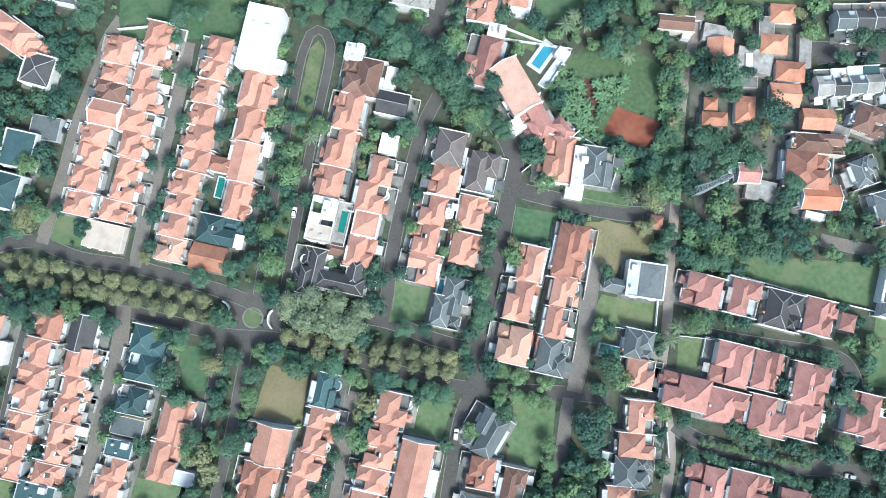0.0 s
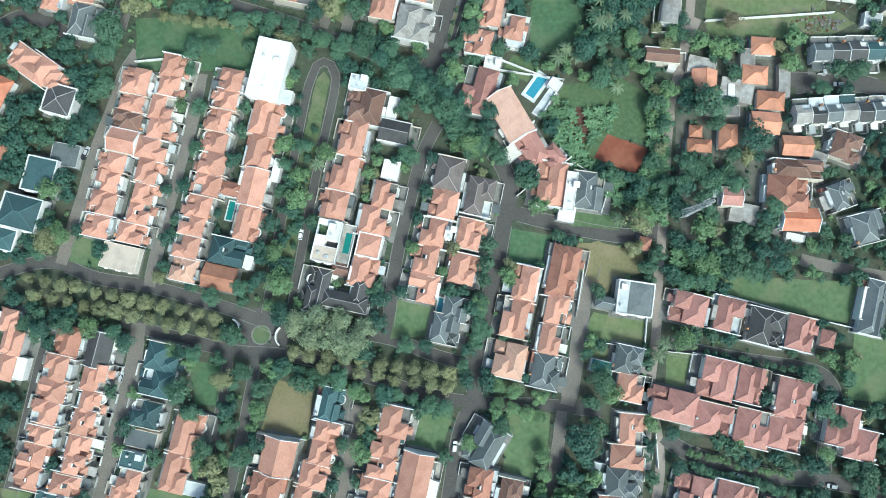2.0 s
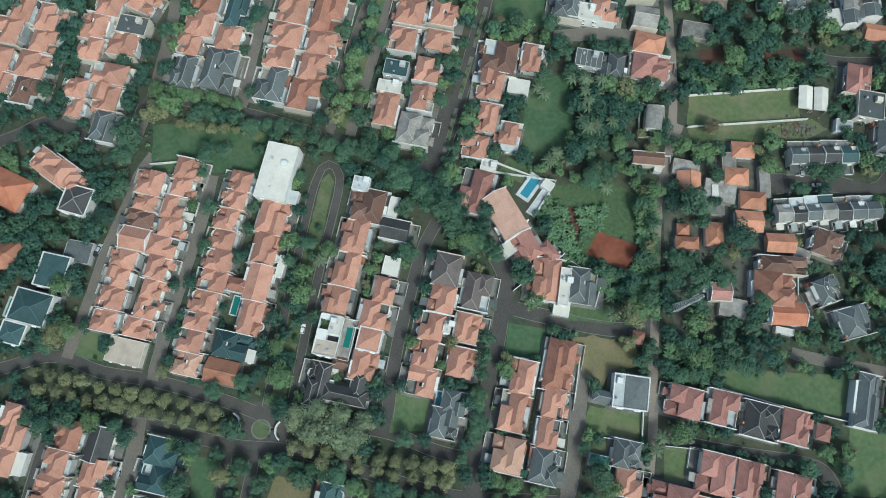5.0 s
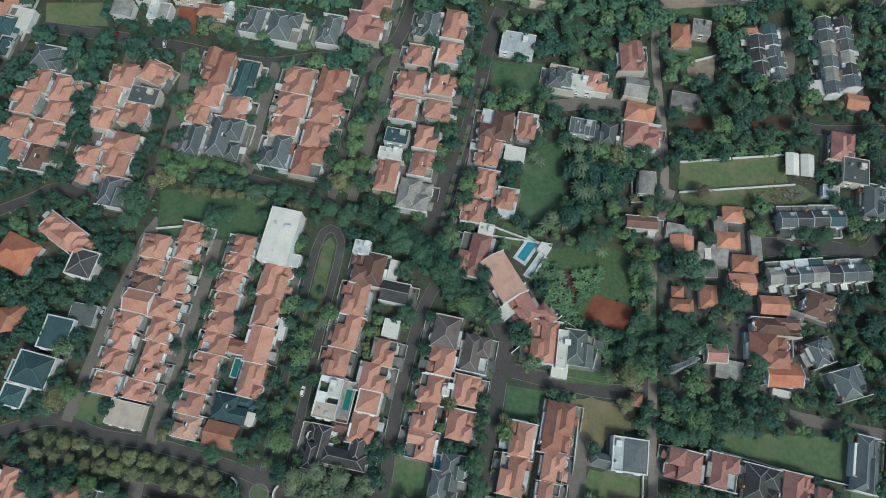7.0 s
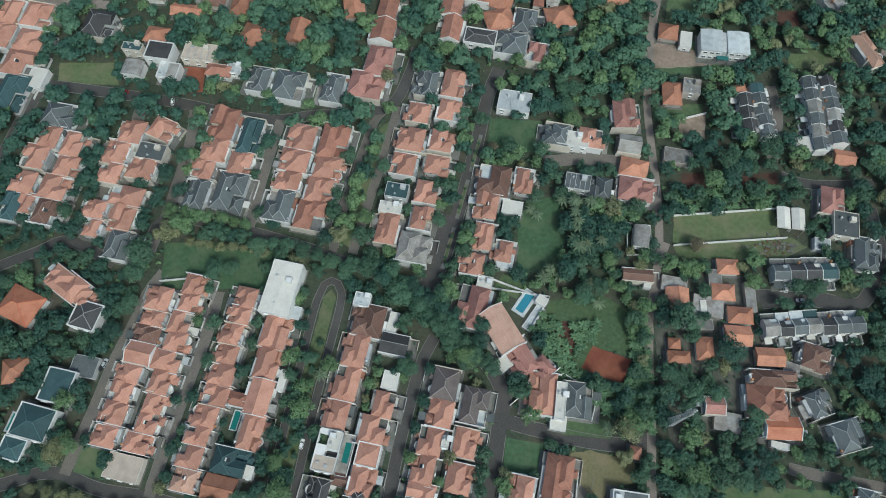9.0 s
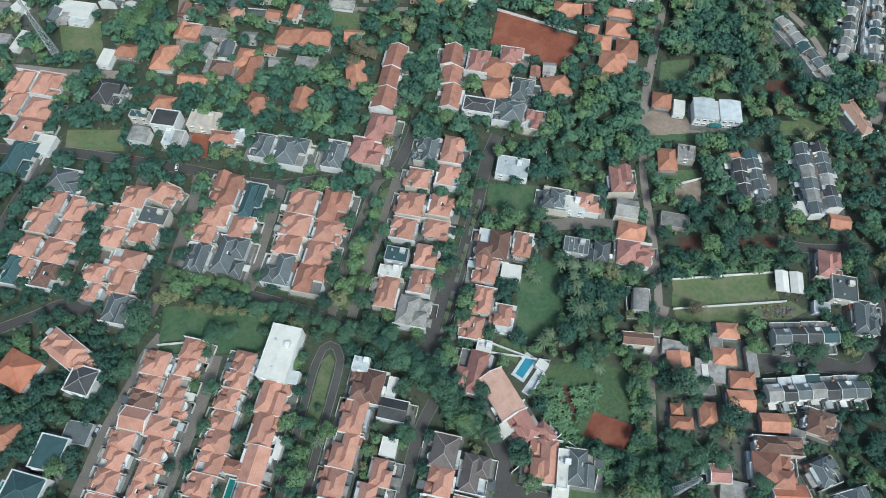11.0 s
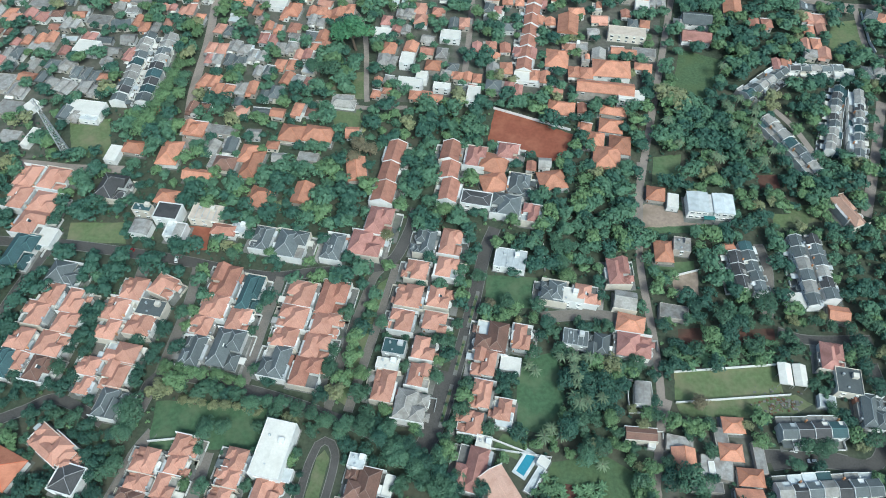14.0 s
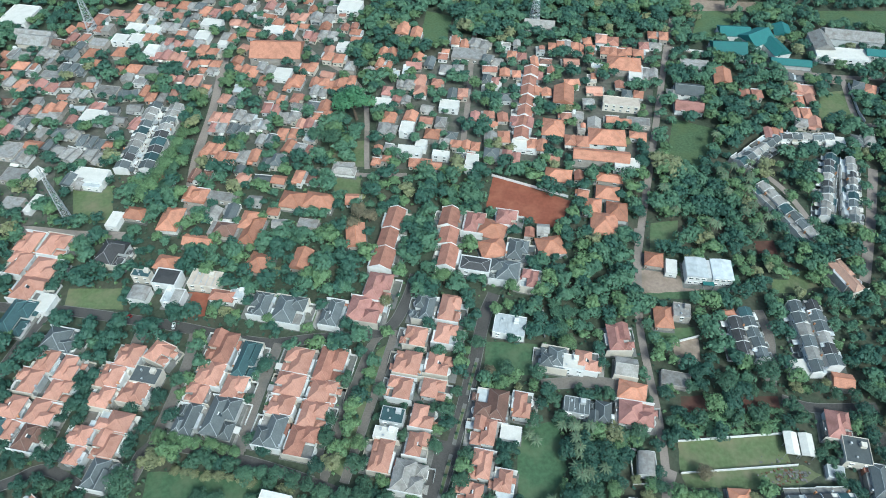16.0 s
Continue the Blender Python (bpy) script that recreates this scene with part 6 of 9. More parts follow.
house(134.7, -76.0, 11.3, 6.6, 4.0, -13, "rose", 0)
# centre lower
house(74.8, -28.5, 12.3, 10.5, 6.0, -12, "terracotta", 1)
house(75.3, -45.7, 10.9, 12.2, 6.0, -5, "terracotta", 1)
house(73.3, -56.3, 14.9, 8.8, 6.0, -5, "terracotta", 1)
house(71.0, -66.3, 14.4, 11.2, 6.0, -5, "grey", 1)
flat_house(63.3, -61.4, 5.5, 4.5, 3.0, -12, "pale")
house(66.4, -75.6, 9.0, 7.6, 6.0, -5, "terracotta", 1)
house(17.3, -52.7, 12.7, 15.9, 6.0, -30, "grey", -1)
house(15.1, -67.2, 11.3, 11.3, 6.0, -10, "russet", -1)
house(25.9, -71.5, 10.4, 12.2, 6.0, -12, "brown", 1)
house(12.4, -78.2, 11.2, 4.5, 6.0, -12, "grey", -1)
# bottom columns
house(-47.0, -36.5, 10.0, 12.9, 6.0, -12, "green", 1)
house(-47.7, -47.2, 11.4, 7.8, 6.0, -12, "terracotta", 1)
house(-49.5, -55.5, 9.1, 9.1, 6.0, -12, "terracotta", 1)
house(-52.8, -64.4, 12.2, 10.0, 6.0, -12, "terracotta", 1)
house(-55.7, -73.9, 10.8, 10.4, 6.0, -12, "terracotta", 1)
house(-67.0, -57.5, 13.6, 14.8, 6.0, -12, "terracotta", -1, "gable")
house(-71.5, -71.9, 13.1, 14.7, 6.0, -12, "russet", -1)
house(-20.2, -43.0, 12.3, 11.5, 6.0, -12, "terracotta", 1)
house(-23.5, -53.0, 11.8, 9.1, 6.0, -12, "terracotta", -1)
house(-24.3, -60.8, 12.7, 9.1, 6.0, -12, "terracotta", -1)
house(-27.4, -69.7, 13.1, 9.5, 6.0, -12, "terracotta", -1)
house(-30.4, -77.5, 10.8, 6.7, 6.0, -12, "terracotta", -1)
house(-12.4, -68.2, 12.6, 26.4, 7.0, -12, "terracotta", 1, "gable")
flat_house(-5.3, -70.5, 5.5, 8.1, 3.0, -12, "white")
flat_house(-16.9, -48.3, 3.2, 7.2, 4.0, -12, "green")
# L3 bottom-left block
house(-154.3, -12.0, 11.5, 11.9, 6.0, -12, "russet", -1)
house(-141.4, -15.0, 10.5, 14.5, 5.6, -12, "charcoal", 1, "gable")
house(-157.8, -22.9, 11.0, 10.5, 6.0, -12, "terracotta", -1)
house(-159.0, -31.6, 11.4, 8.8, 6.0, -12, "terracotta", -1)
house(-161.3, -40.7, 11.9, 9.6, 6.0, -12, "terracotta", -1)
house(-162.7, -49.7, 11.4, 8.7, 6.0, -12, "terracotta", -1)
house(-165.4, -57.3, 10.9, 8.7, 6.0, -12, "terracotta", -1)
house(-167.5, -66.2, 11.3, 9.1, 6.0, -12, "terracotta", -1)
house(-142.9, -26.3, 10.5, 11.0, 6.0, -12, "terracotta", 1)
house(-144.5, -36.3, 9.6, 9.1, 6.0, -12, "terracotta", 1)
house(-146.6, -44.2, 10.5, 9.6, 6.0, -12, "terracotta", 1)
house(-148.4, -53.8, 10.9, 9.6, 6.0, -12, "terracotta", 1)
house(-149.7, -60.9, 10.4, 8.0, 6.0, -12, "terracotta", 1)
house(-152.7, -68.8, 12.7, 8.4, 6.0, -12, "terracotta", 1)
flat_house(-156.8, -76.1, 15.0, 7.6, 5.0, -12, "green")
# L3b dark greens
house(-115.6, -17.8, 14.2, 10.4, 6.0, -12, "green", 1)
house(-116.8, -28.3, 13.7, 10.3, 6.0, -12, "green", -1)
house(-120.5, -41.0, 12.3, 9.6, 6.0, -12, "green", -1)
flat_house(-122.9, -51.0, 12.9, 7.2, 4.0, -12, "grey")
flat_house(-125.4, -59.1, 10.5, 6.7, 5.0, -12, "green")
house(-126.0, -67.2, 10.4, 8.1, 6.0, -12, "terracotta", -1)
house(-128.7, -75.0, 11.3, 9.0, 6.0, -12, "terracotta", -1)
house(-104.8, -48.6, 12.3, 16.1, 6.0, -12, "terracotta", 1)
house(-108.6, -63.7, 11.3, 14.6, 6.0, -12, "terracotta", 1)
flat_house(-100.8, -70.8, 8.3, 5.8, 3.0, -12, "pale")
# far left
house(-176.3, -9.5, 9.2, 14.8, 6.0, -12, "terracotta", 1)
house(-178.9, -22.3, 6.9, 11.0, 6.0, -12, "terracotta", 1)
flat_house(-174.5, -22.9, 5.6, 9.2, 4.0, -12, "white")
house(-180.4, 107.5, 11.9, 9.9, 6.0, -35, "terracotta", -1)
house(-172.6, 102.7, 12.8, 10.9, 6.0, -35, "terracotta", -1)
house(-167.7, 99.1, 9.5, 8.4, 6.0, -35, "terracotta", 1)
parapet_house(-163.8, 89.6, 13.0, 13.0, 5.4, -15, "charcoal", 2.2)
parapet_house(-170.2, 57.4, 13.0, 15.0, 5.4, -12, "green", 0.5)
flat_house(-161.2, 66.5, 11.9, 9.6, 3.0, -10, "grey")
parapet_house(-177.0, 41.4, 17.0, 14.5, 6.0, -14, "green", 2.4)
parapet_house(-184.0, 30.5, 11.0, 9.5, 5.0, -14, "green", 1.4)
pool(-188.0, 41.8, 5.0, 7.5, -14, 0.8, TEAL_WATER)
house(-179.3, -3.3, 6.9, 9.4, 6.0, -12, "terracotta", 1)
# upper column A
house(-200.4, 184.3, 10.7, 11.8, 6.0, -11, "terracotta", -1)
house(-206.1, 172.9, 13.2, 12.4, 6.0, -11, "terracotta", -1)
house(-188.9, 179.9, 11.8, 13.2, 6.0, -11, "terracotta", 1)
house(-207.9, 158.2, 12.9, 11.4, 6.0, -11, "terracotta", -1)
house(-189.5, 167.2, 13.1, 11.6, 6.0, -11, "terracotta", 1)
house(-205.6, 147.0, 8.4, 10.0, 6.0, -11, "terracotta", -1)
house(-193.2, 155.5, 15.2, 12.3, 6.0, -11, "terracotta", 1)
house(-211.9, 145.6, 9.7, 14.4, 6.0, -11, "green", -1)
house(-194.6, 142.7, 13.0, 13.0, 6.0, -11, "brown", 1)
house(-199.3, 197.0, 17.8, 13.0, 6.0, -11, "grey", 1)
# column B
house(-159.1, 187.4, 12.9, 12.7, 6.0, -11, "terracotta", -1)
house(-145.4, 189.8, 12.9, 11.0, 6.0, -25, "terracotta", 1)
house(-165.6, 175.5, 12.9, 12.9, 6.0, -11, "terracotta", -1)
flat_house(-147.5, 175.4, 14.4, 9.2, 6.0, -11, "grey")
house(-165.8, 163.4, 12.3, 10.5, 6.0, -11, "terracotta", -1)
house(-150.9, 167.0, 13.8, 12.7, 6.0, -11, "terracotta", -1)
house(-155.5, 150.5, 18.4, 10.4, 6.0, -11, "terracotta", -1)
house(-169.9, 143.6, 11.8, 9.4, 6.0, -11, "terracotta", -1)
house(-155.8, 138.6, 13.0, 12.7, 6.0, -11, "terracotta", -1)
house(-169.1, 133.9, 9.4, 9.0, 6.0, -11, "terracotta", -1)
house(-155.9, 125.0, 12.4, 13.6, 6.0, -11, "grey", 1)
# column C
house(-113.0, 192.3, 14.9, 17.6, 6.0, -11, "russet", -1)
house(-99.6, 185.2, 11.3, 19.7, 6.0, -11, "green", 1)
house(-115.2, 177.0, 13.5, 12.9, 6.0, -11, "terracotta", -1)
house(-119.5, 165.6, 12.0, 10.6, 6.0, -11, "terracotta", -1)
house(-102.7, 169.2, 12.2, 12.5, 6.0, -11, "terracotta", 1)
house(-121.1, 152.1, 11.9, 16.2, 6.0, -11, "grey", -1)
house(-106.0, 153.6, 15.4, 19.2, 6.0, -11, "grey", 1)
# column D
house(-72.1, 183.9, 15.2, 14.7, 6.0, -11, "terracotta", -1)
house(-56.1, 182.0, 15.2, 19.0, 6.0, -11, "russet", 1)
house(-74.4, 170.8, 15.4, 11.5, 6.0, -11, "terracotta", -1)
house(-58.5, 166.8, 14.2, 11.6, 6.0, -11, "terracotta", 1)
house(-77.0, 159.6, 13.0, 11.1, 6.0, -11, "terracotta", -1)
house(-61.7, 154.5, 13.4, 13.3, 6.0, -11, "terracotta", 1)
house(-79.9, 146.1, 14.2, 16.0, 6.0, -11, "grey", -1)
house(-65.4, 141.0, 14.6, 14.3, 6.0, -11, "russet", 1)
# column E
house(-8.1, 217.6, 11.9, 14.8, 6.0, -11, "grey", -1)
house(5.0, 217.6, 11.9, 16.0, 6.0, -11, "terracotta", 1)
house(-12.4, 199.5, 12.5, 11.0, 6.0, -11, "terracotta", -1)
house(2.7, 201.0, 12.5, 11.7, 6.0, -11, "terracotta", 1)
house(-15.8, 183.6, 14.6, 13.0, 6.0, -11, "terracotta", -1)
house(-1.4, 182.9, 12.3, 11.8, 6.0, -11, "terracotta", 1)
house(-19.5, 169.0, 13.1, 11.3, 6.0, -11, "terracotta", -1)
house(-3.8, 169.0, 13.1, 9.6, 6.0, -11, "terracotta", 1)
flat_house(-22.7, 153.5, 11.2, 7.8, 7.0, -11, "green")
house(-8.4, 153.7, 11.7, 11.4, 6.0, -11, "terracotta", 1)
house(-26.5, 134.0, 11.0, 15.0, 6.0, -11, "terracotta", -1)
house(-10.8, 139.2, 11.3, 11.0, 6.0, -11, "terracotta", 1)
house(-14.2, 123.6, 15.3, 14.0, 7.0, -11, "weathered", 1)
flat_house(-25.8, 145.2, 11.1, 5.7, 5.0, -11, "white")
# column F
house(25.8, 160.1, 16.8, 16.2, 6.0, -11, "brown", -1)
house(40.0, 159.9, 9.4, 12.8, 6.0, -11, "terracotta", 1)
house(21.9, 146.1, 12.2, 12.4, 6.0, -11, "terracotta", -1)
house(20.1, 129.9, 10.2, 12.7, 6.0, -11, "terracotta", -1)
house(29.6, 122.1, 9.6, 10.0, 6.0, -11, "terracotta", -1)
house(14.7, 115.8, 11.7, 10.3, 6.0, -11, "terracotta", -1)
flat_house(34.0, 145.9, 10.0, 7.6, 4.0, -11, "white")
flat_house(29.4, 117.7, 8.0, 7.1, 4.0, -11, "pale")
# modern white top
flat_house(37.1, 206.7, 17.0, 12.5, 5.0, -11, "pale", ribs=1)
house(74.6, 185.0, 12.8, 10.7, 6.0, -11, "terracotta", 1)
flat_house(65.9, 183.8, 16.3, 8.4, 6.0, -11, "white")
house(58.7, 186.6, 13.4, 11.9, 6.0, -11, "grey", -1)
house(95.0, 181.5, 11.5, 11.0, 4.4, -11, "weathered", 0, "gable")
house(95.9, 168.2, 14.3, 11.4, 3.6, -15, "orange", 1)
house(94.6, 155.6, 18.1, 12.1, 6.0, -10, "rose", 1)
flat_house(66.8, 159.2, 12.4, 8.7, 6.0, -11, "grey", ribs=1)
house(78.2, 155.8, 12.5, 12.1, 6.0, -11, "grey", -1)
house(93.1, 198.9, 13.0, 15.4, 6.0, 0, "rose", 1)
# row behind (t11 y 250-290)
house(-97.4, 219.8, 11.7, 14.3, 6.0, -11, "grey", -1)
house(-82.2, 216.1, 17.7, 16.1, 6.0, -11, "grey", 1)
house(-57.9, 214.5, 11.7, 16.0, 6.0, -11, "grey", -1)
house(-41.3, 216.6, 18.4, 15.0, 6.0, -11, "rose", 1)
house(-241.1, 263.9, 13.7, 15.5, 6.0, -11, "terracotta", -1)
house(-225.7, 262.1, 15.6, 14.8, 6.0, -11, "terracotta", 1)
house(-241.3, 248.3, 13.1, 14.9, 6.0, -11, "terracotta", -1)
house(-225.4, 244.2, 17.1, 13.7, 6.0, -11, "terracotta", 1)
house(-228.1, 230.0, 18.2, 14.9, 6.0, -11, "terracotta", 1)
house(-228.0, 211.9, 14.5, 20.1, 6.0, -11, "green", 1)
flat_house(-216.9, 221.2, 9.2, 12.0, 4.0, -11, "white")
house(-190.8, 256.2, 16.5, 15.9, 6.0, -11, "charcoal", 1)
vault_house(-166.0, 226.6, 11.0, 9.5, 5.4, -9)
house(-157.8, 250.2, 12.7, 10.6, 3.6, -11, "orange", 0)
house(-104.6, 249.7, 14.0, 14.0, 3.6, -20, "orange", 0)
house(-80.1, 252.6, 10.8, 15.5, 3.6, -11, "orange", 0, "gable")
house(-163.4, 283.6, 13.2, 19.2, 3.6, -5, "orange", 1)
house(-112.8, 275.2, 11.1, 22.4, 3.6, -10, "orange", 0)
house(-50.4, 271.3, 11.7, 18.3, 3.6, 8, "orange", 0, "gable")
house(-27.9, 283.4, 11.2, 17.1, 6.0, -11, "russet", 1, "gable")
house(-31.2, 267.2, 10.9, 15.4, 6.0, -11, "russet", 1, "gable")
house(-33.1, 251.9, 12.7, 15.0, 6.0, -11, "russet", 1, "gable")
house(-34.8, 232.0, 14.8, 17.5, 6.0, -11, "rose", 1)
house(-92.6, 300.7, 14.8, 14.2, 3.6, -11, "orange", 0)
house(-75.7, 299.4, 18.8, 14.1, 3.6, -11, "orange", 0)
house(-186.0, 288.7, 15.3, 10.1, 3.6, -11, "orange", 0)
flat_house(-129.7, 276.4, 18.4, 10.7, 3.0, -11, "sheet")
house(-152.0, 303.6, 13.5, 12.0, 3.6, -11, "orange", -1)
# right top
hall(152.0, 244.0, 26.0, 14.5, 7.0, -6)
flat_house(132.2, 247.9, 6.3, 10.0, 4.0, -11, "white")
house(123.4, 253.5, 10.8, 10.6, 3.6, -11, "orange", -1)
house(120.7, 213.2, 10.3, 14.2, 3.6, -5, "orange", -1)
flat_house(131.0, 216.5, 9.1, 9.3, 5.0, -11, "sheet")
flat_house(183.4, 182.1, 8.8, 8.6, 4.0, 8, "white")
house(203.4, 174.6, 10.4, 8.9, 3.6, -11, "orange", 0, "gable")
house(229.1, 240.2, 10.6, 21.1, 6.0, 20, "pink", 1)
shelter(166.2, 141.0, 6.4, 11.5, 4.2, -8)
shelter(173.0, 140.0, 6.4, 11.5, 4.6, -8)
house(190.8, 149.9, 12.2, 13.9, 6.0, -11, "rose", 1)
flat_house(194.7, 136.6, 12.0, 13.4, 6.0, -11, "grey")
flat_house(183.0, 127.5, 7.6, 6.4, 3.0, -11, "pale")
house(201.0, 121.7, 11.8, 15.5, 6.0, -11, "grey", 1)
vault_house(95.6, 130.4, 8.0, 11.5, 4.6, -9)
flat_house(119.5, 175.7, 14.5, 8.4, 3.0, -11, "sheet")
# row south of field
# kampung around red field
house(5.5, 284.1, 11.8, 15.5, 6.0, -11, "russet", -1, "gable")
house(4.6, 269.1, 11.2, 13.8, 6.0, -11, "russet", 1, "gable")
house(4.3, 253.5, 10.8, 16.5, 6.0, -11, "russet", -1, "gable")
parapet_house(19.8, 247.0, 17.5, 10.5, 6.6, -11, "charcoal", 1.3)
house(19.8, 280.0, 12.7, 14.9, 6.0, -11, "rose", 1)
house(31.1, 275.9, 16.3, 14.8, 3.6, -20, "orange", 0)
house(39.4, 284.4, 13.1, 11.3, 6.0, -11, "rose", 1)
house(30.6, 261.3, 16.1, 14.3, 3.6, 15, "orange", 0)
house(44.7, 259.3, 12.8, 14.2, 6.0, -11, "grey", 1)
house(64.5, 263.5, 16.1, 14.4, 3.6, 10, "orange", 0)
house(93.5, 295.7, 11.4, 13.2, 3.6, -11, "orange", 1)
house(104.8, 307.0, 14.9, 12.0, 3.6, -11, "orange", 1)
house(98.6, 280.5, 16.4, 18.8, 3.6, -10, "orange", 1)
house(108.1, 291.4, 13.3, 15.4, 3.6, -10, "orange", 1)
house(36.9, 243.4, 17.1, 13.7, 6.0, -11, "grey", -1)
house(50.8, 237.3, 10.7, 11.5, 6.0, -11, "rose", -1)
house(75.6, 323.1, 17.2, 12.4, 3.6, -11, "orange", 0)
house(108.1, 320.9, 17.2, 8.2, 3.6, -11, "orange", 1)
# far: left
flat_house(-343.8, 508.5, 23.0, 25.9, 5.0, -9, "white", far=True)
house(-317.2, 472.6, 26.4, 14.6, 4.0, -9, "sheet", 0, "gable", far=True)
house(-322.1, 481.9, 31.2, 10.9, 4.0, -9, "sheet", 0, "gable", far=True)
house(-316.3, 439.5, 11.0, 9.8, 4.2, -9, "orange", 0, far=True)
crowd_house(-304.1, 455.0, 7.6, 10.4, 5.1, -6, "sheet", "gable")
crowd_house(-297.0, 453.1, 7.5, 8.9, 5.6, -8, "sheet")
crowd_house(-288.5, 455.0, 6.1, 9.1, 3.9, -7, "grey")
crowd_house(-281.9, 452.6, 6.6, 11.1, 5.5, -8, "grey", "gable")
house(-268.5, 455.0, 9.5, 13.3, 4.2, -9, "orange", 0, far=True)
flat_house(-267.3, 470.2, 13.2, 10.0, 4.0, -9, "sheet", far=True)
flat_house(-250.5, 474.1, 13.2, 10.1, 5.0, -9, "white", far=True)
flat_house(-239.5, 474.2, 11.5, 11.0, 5.0, -9, "white", far=True)
house(-246.3, 457.4, 10.4, 12.5, 4.2, -9, "orange", 0, far=True)
house(-259.3, 442.6, 10.2, 8.5, 4.2, -9, "orange", 0, far=True)
crowd_house(-281.9, 436.0, 6.1, 11.0, 4.7, -7, "grey")
crowd_house(-275.3, 436.5, 6.3, 11.7, 4.6, -10, "grey")
crowd_house(-269.1, 434.6, 6.3, 10.2, 4.1, -5, "grey")
house(-230.4, 435.6, 11.0, 10.6, 4.2, -9, "orange", 0, far=True)
flat_house(-218.3, 434.9, 16.9, 10.9, 3.0, -9, "sheet", far=True)
flat_house(-222.2, 457.5, 9.5, 12.5, 6.0, -9, "white", far=True)
flat_house(-289.3, 428.3, 15.0, 8.3, 4.0, -9, "sheet", far=True)
crowd_house(-292.5, 415.0, 9.0, 10.6, 4.5, -11, "rose", "gable")
crowd_house(-283.6, 413.7, 9.3, 10.8, 3.5, -8, "rose")
crowd_house(-316.0, 418.4, 7.9, 10.2, 4.2, -13, "sheet", "gable")
crowd_house(-307.7, 417.9, 8.0, 10.7, 3.6, -9, "orange")
house(-303.1, 411.2, 8.2, 11.4, 4.2, -9, "terracotta", 0, far=True)
crowd_house(-293.9, 373.3, 7.4, 11.7, 3.2, -5, "sheet", "gable")
crowd_house(-286.0, 373.7, 8.0, 10.1, 5.3, -14, "grey")
crowd_house(-295.8, 363.8, 6.8, 10.0, 5.4, -11, "rose", "gable")
crowd_house(-289.0, 362.8, 6.6, 9.2, 4.0, -8, "sheet", "gable")
crowd_house(-291.7, 384.6, 6.3, 6.8, 4.5, -9, "rose", "gable")
crowd_house(-284.6, 386.4, 6.1, 8.8, 4.5, -4, "orange", "gable")
flat_house(-286.9, 345.5, 15.0, 14.9, 4.0, -9, "sheet", far=True)
crowd_house(-274.6, 338.0, 10.8, 11.6, 3.6, -10, "sheet", "gable")
crowd_house(-276.4, 388.6, 7.8, 10.8, 3.4, -8, "orange", "gable")
crowd_house(-268.3, 388.9, 7.6, 10.1, 5.0, -5, "orange", "gable")
flat_house(-273.8, 380.7, 15.7, 8.1, 4.0, -9, "sheet", far=True)
crowd_house(-259.7, 362.8, 8.4, 9.2, 4.0, -11, "grey")
crowd_house(-251.2, 363.0, 8.1, 11.4, 3.3, -13, "sheet")
crowd_house(-263.1, 404.4, 5.7, 12.2, 4.9, -11, "sheet", "gable")
crowd_house(-257.1, 403.4, 6.2, 9.1, 5.0, -11, "sheet", "gable")
crowd_house(-246.0, 391.1, 5.4, 8.9, 3.8, -6, "rose", "gable")
crowd_house(-240.1, 390.2, 5.3, 7.5, 5.2, -9, "rose")
flat_house(-241.5, 379.6, 15.7, 12.0, 5.0, -9, "white", far=True)
flat_house(-241.6, 409.5, 16.3, 10.3, 4.0, -9, "sheet", far=True)
crowd_house(-229.1, 404.7, 7.2, 9.7, 3.3, 17, "grey", "gable")
crowd_house(-222.2, 405.9, 6.8, 10.8, 3.4, 17, "grey")
crowd_house(-240.9, 354.4, 5.6, 11.6, 4.8, -6, "grey")
crowd_house(-234.6, 353.6, 5.6, 12.0, 4.2, -9, "grey")
crowd_house(-228.6, 351.3, 5.8, 11.8, 3.5, -8, "grey")
crowd_house(-254.8, 344.1, 7.5, 10.1, 4.5, -23, "sheet")
crowd_house(-247.3, 342.8, 7.2, 11.5, 3.6, -20, "sheet")
crowd_house(-241.0, 338.4, 7.0, 11.5, 4.9, -22, "sheet", "gable")
crowd_house(-232.1, 340.8, 8.3, 11.6, 4.2, -8, "sheet")
crowd_house(-224.2, 338.3, 7.3, 10.4, 3.9, -10, "sheet")
crowd_house(-209.4, 370.8, 6.6, 12.5, 5.3, -17, "rose", "gable")
flat_house(-223.9, 320.4, 21.6, 12.2, 5.0, -9, "white", far=True)
crowd_house(-236.4, 316.0, 7.3, 10.7, 5.3, -11, "grey", "gable")
crowd_house(-229.4, 314.8, 6.7, 8.7, 4.6, -10, "sheet")
crowd_house(-178.9, 318.4, 5.9, 9.4, 5.0, -12, "orange")
crowd_house(-172.6, 317.2, 6.0, 11.6, 3.6, -5, "grey")
crowd_house(-156.7, 305.0, 7.8, 10.1, 4.3, -5, "orange", "gable")
crowd_house(-149.1, 303.1, 7.6, 11.0, 4.9, -10, "orange")
crowd_house(-157.3, 321.0, 6.2, 9.5, 5.4, -9, "brown", "gable")
crowd_house(-150.5, 322.1, 6.0, 8.6, 3.4, -9, "brown")
crowd_house(-155.2, 347.8, 6.7, 12.4, 3.8, -19, "orange")
crowd_house(-148.5, 346.8, 6.4, 12.0, 4.0, -14, "orange", "gable")
crowd_house(-145.7, 339.1, 7.3, 11.8, 4.0, -10, "orange")
crowd_house(-138.3, 338.6, 7.2, 10.2, 3.5, -12, "orange")
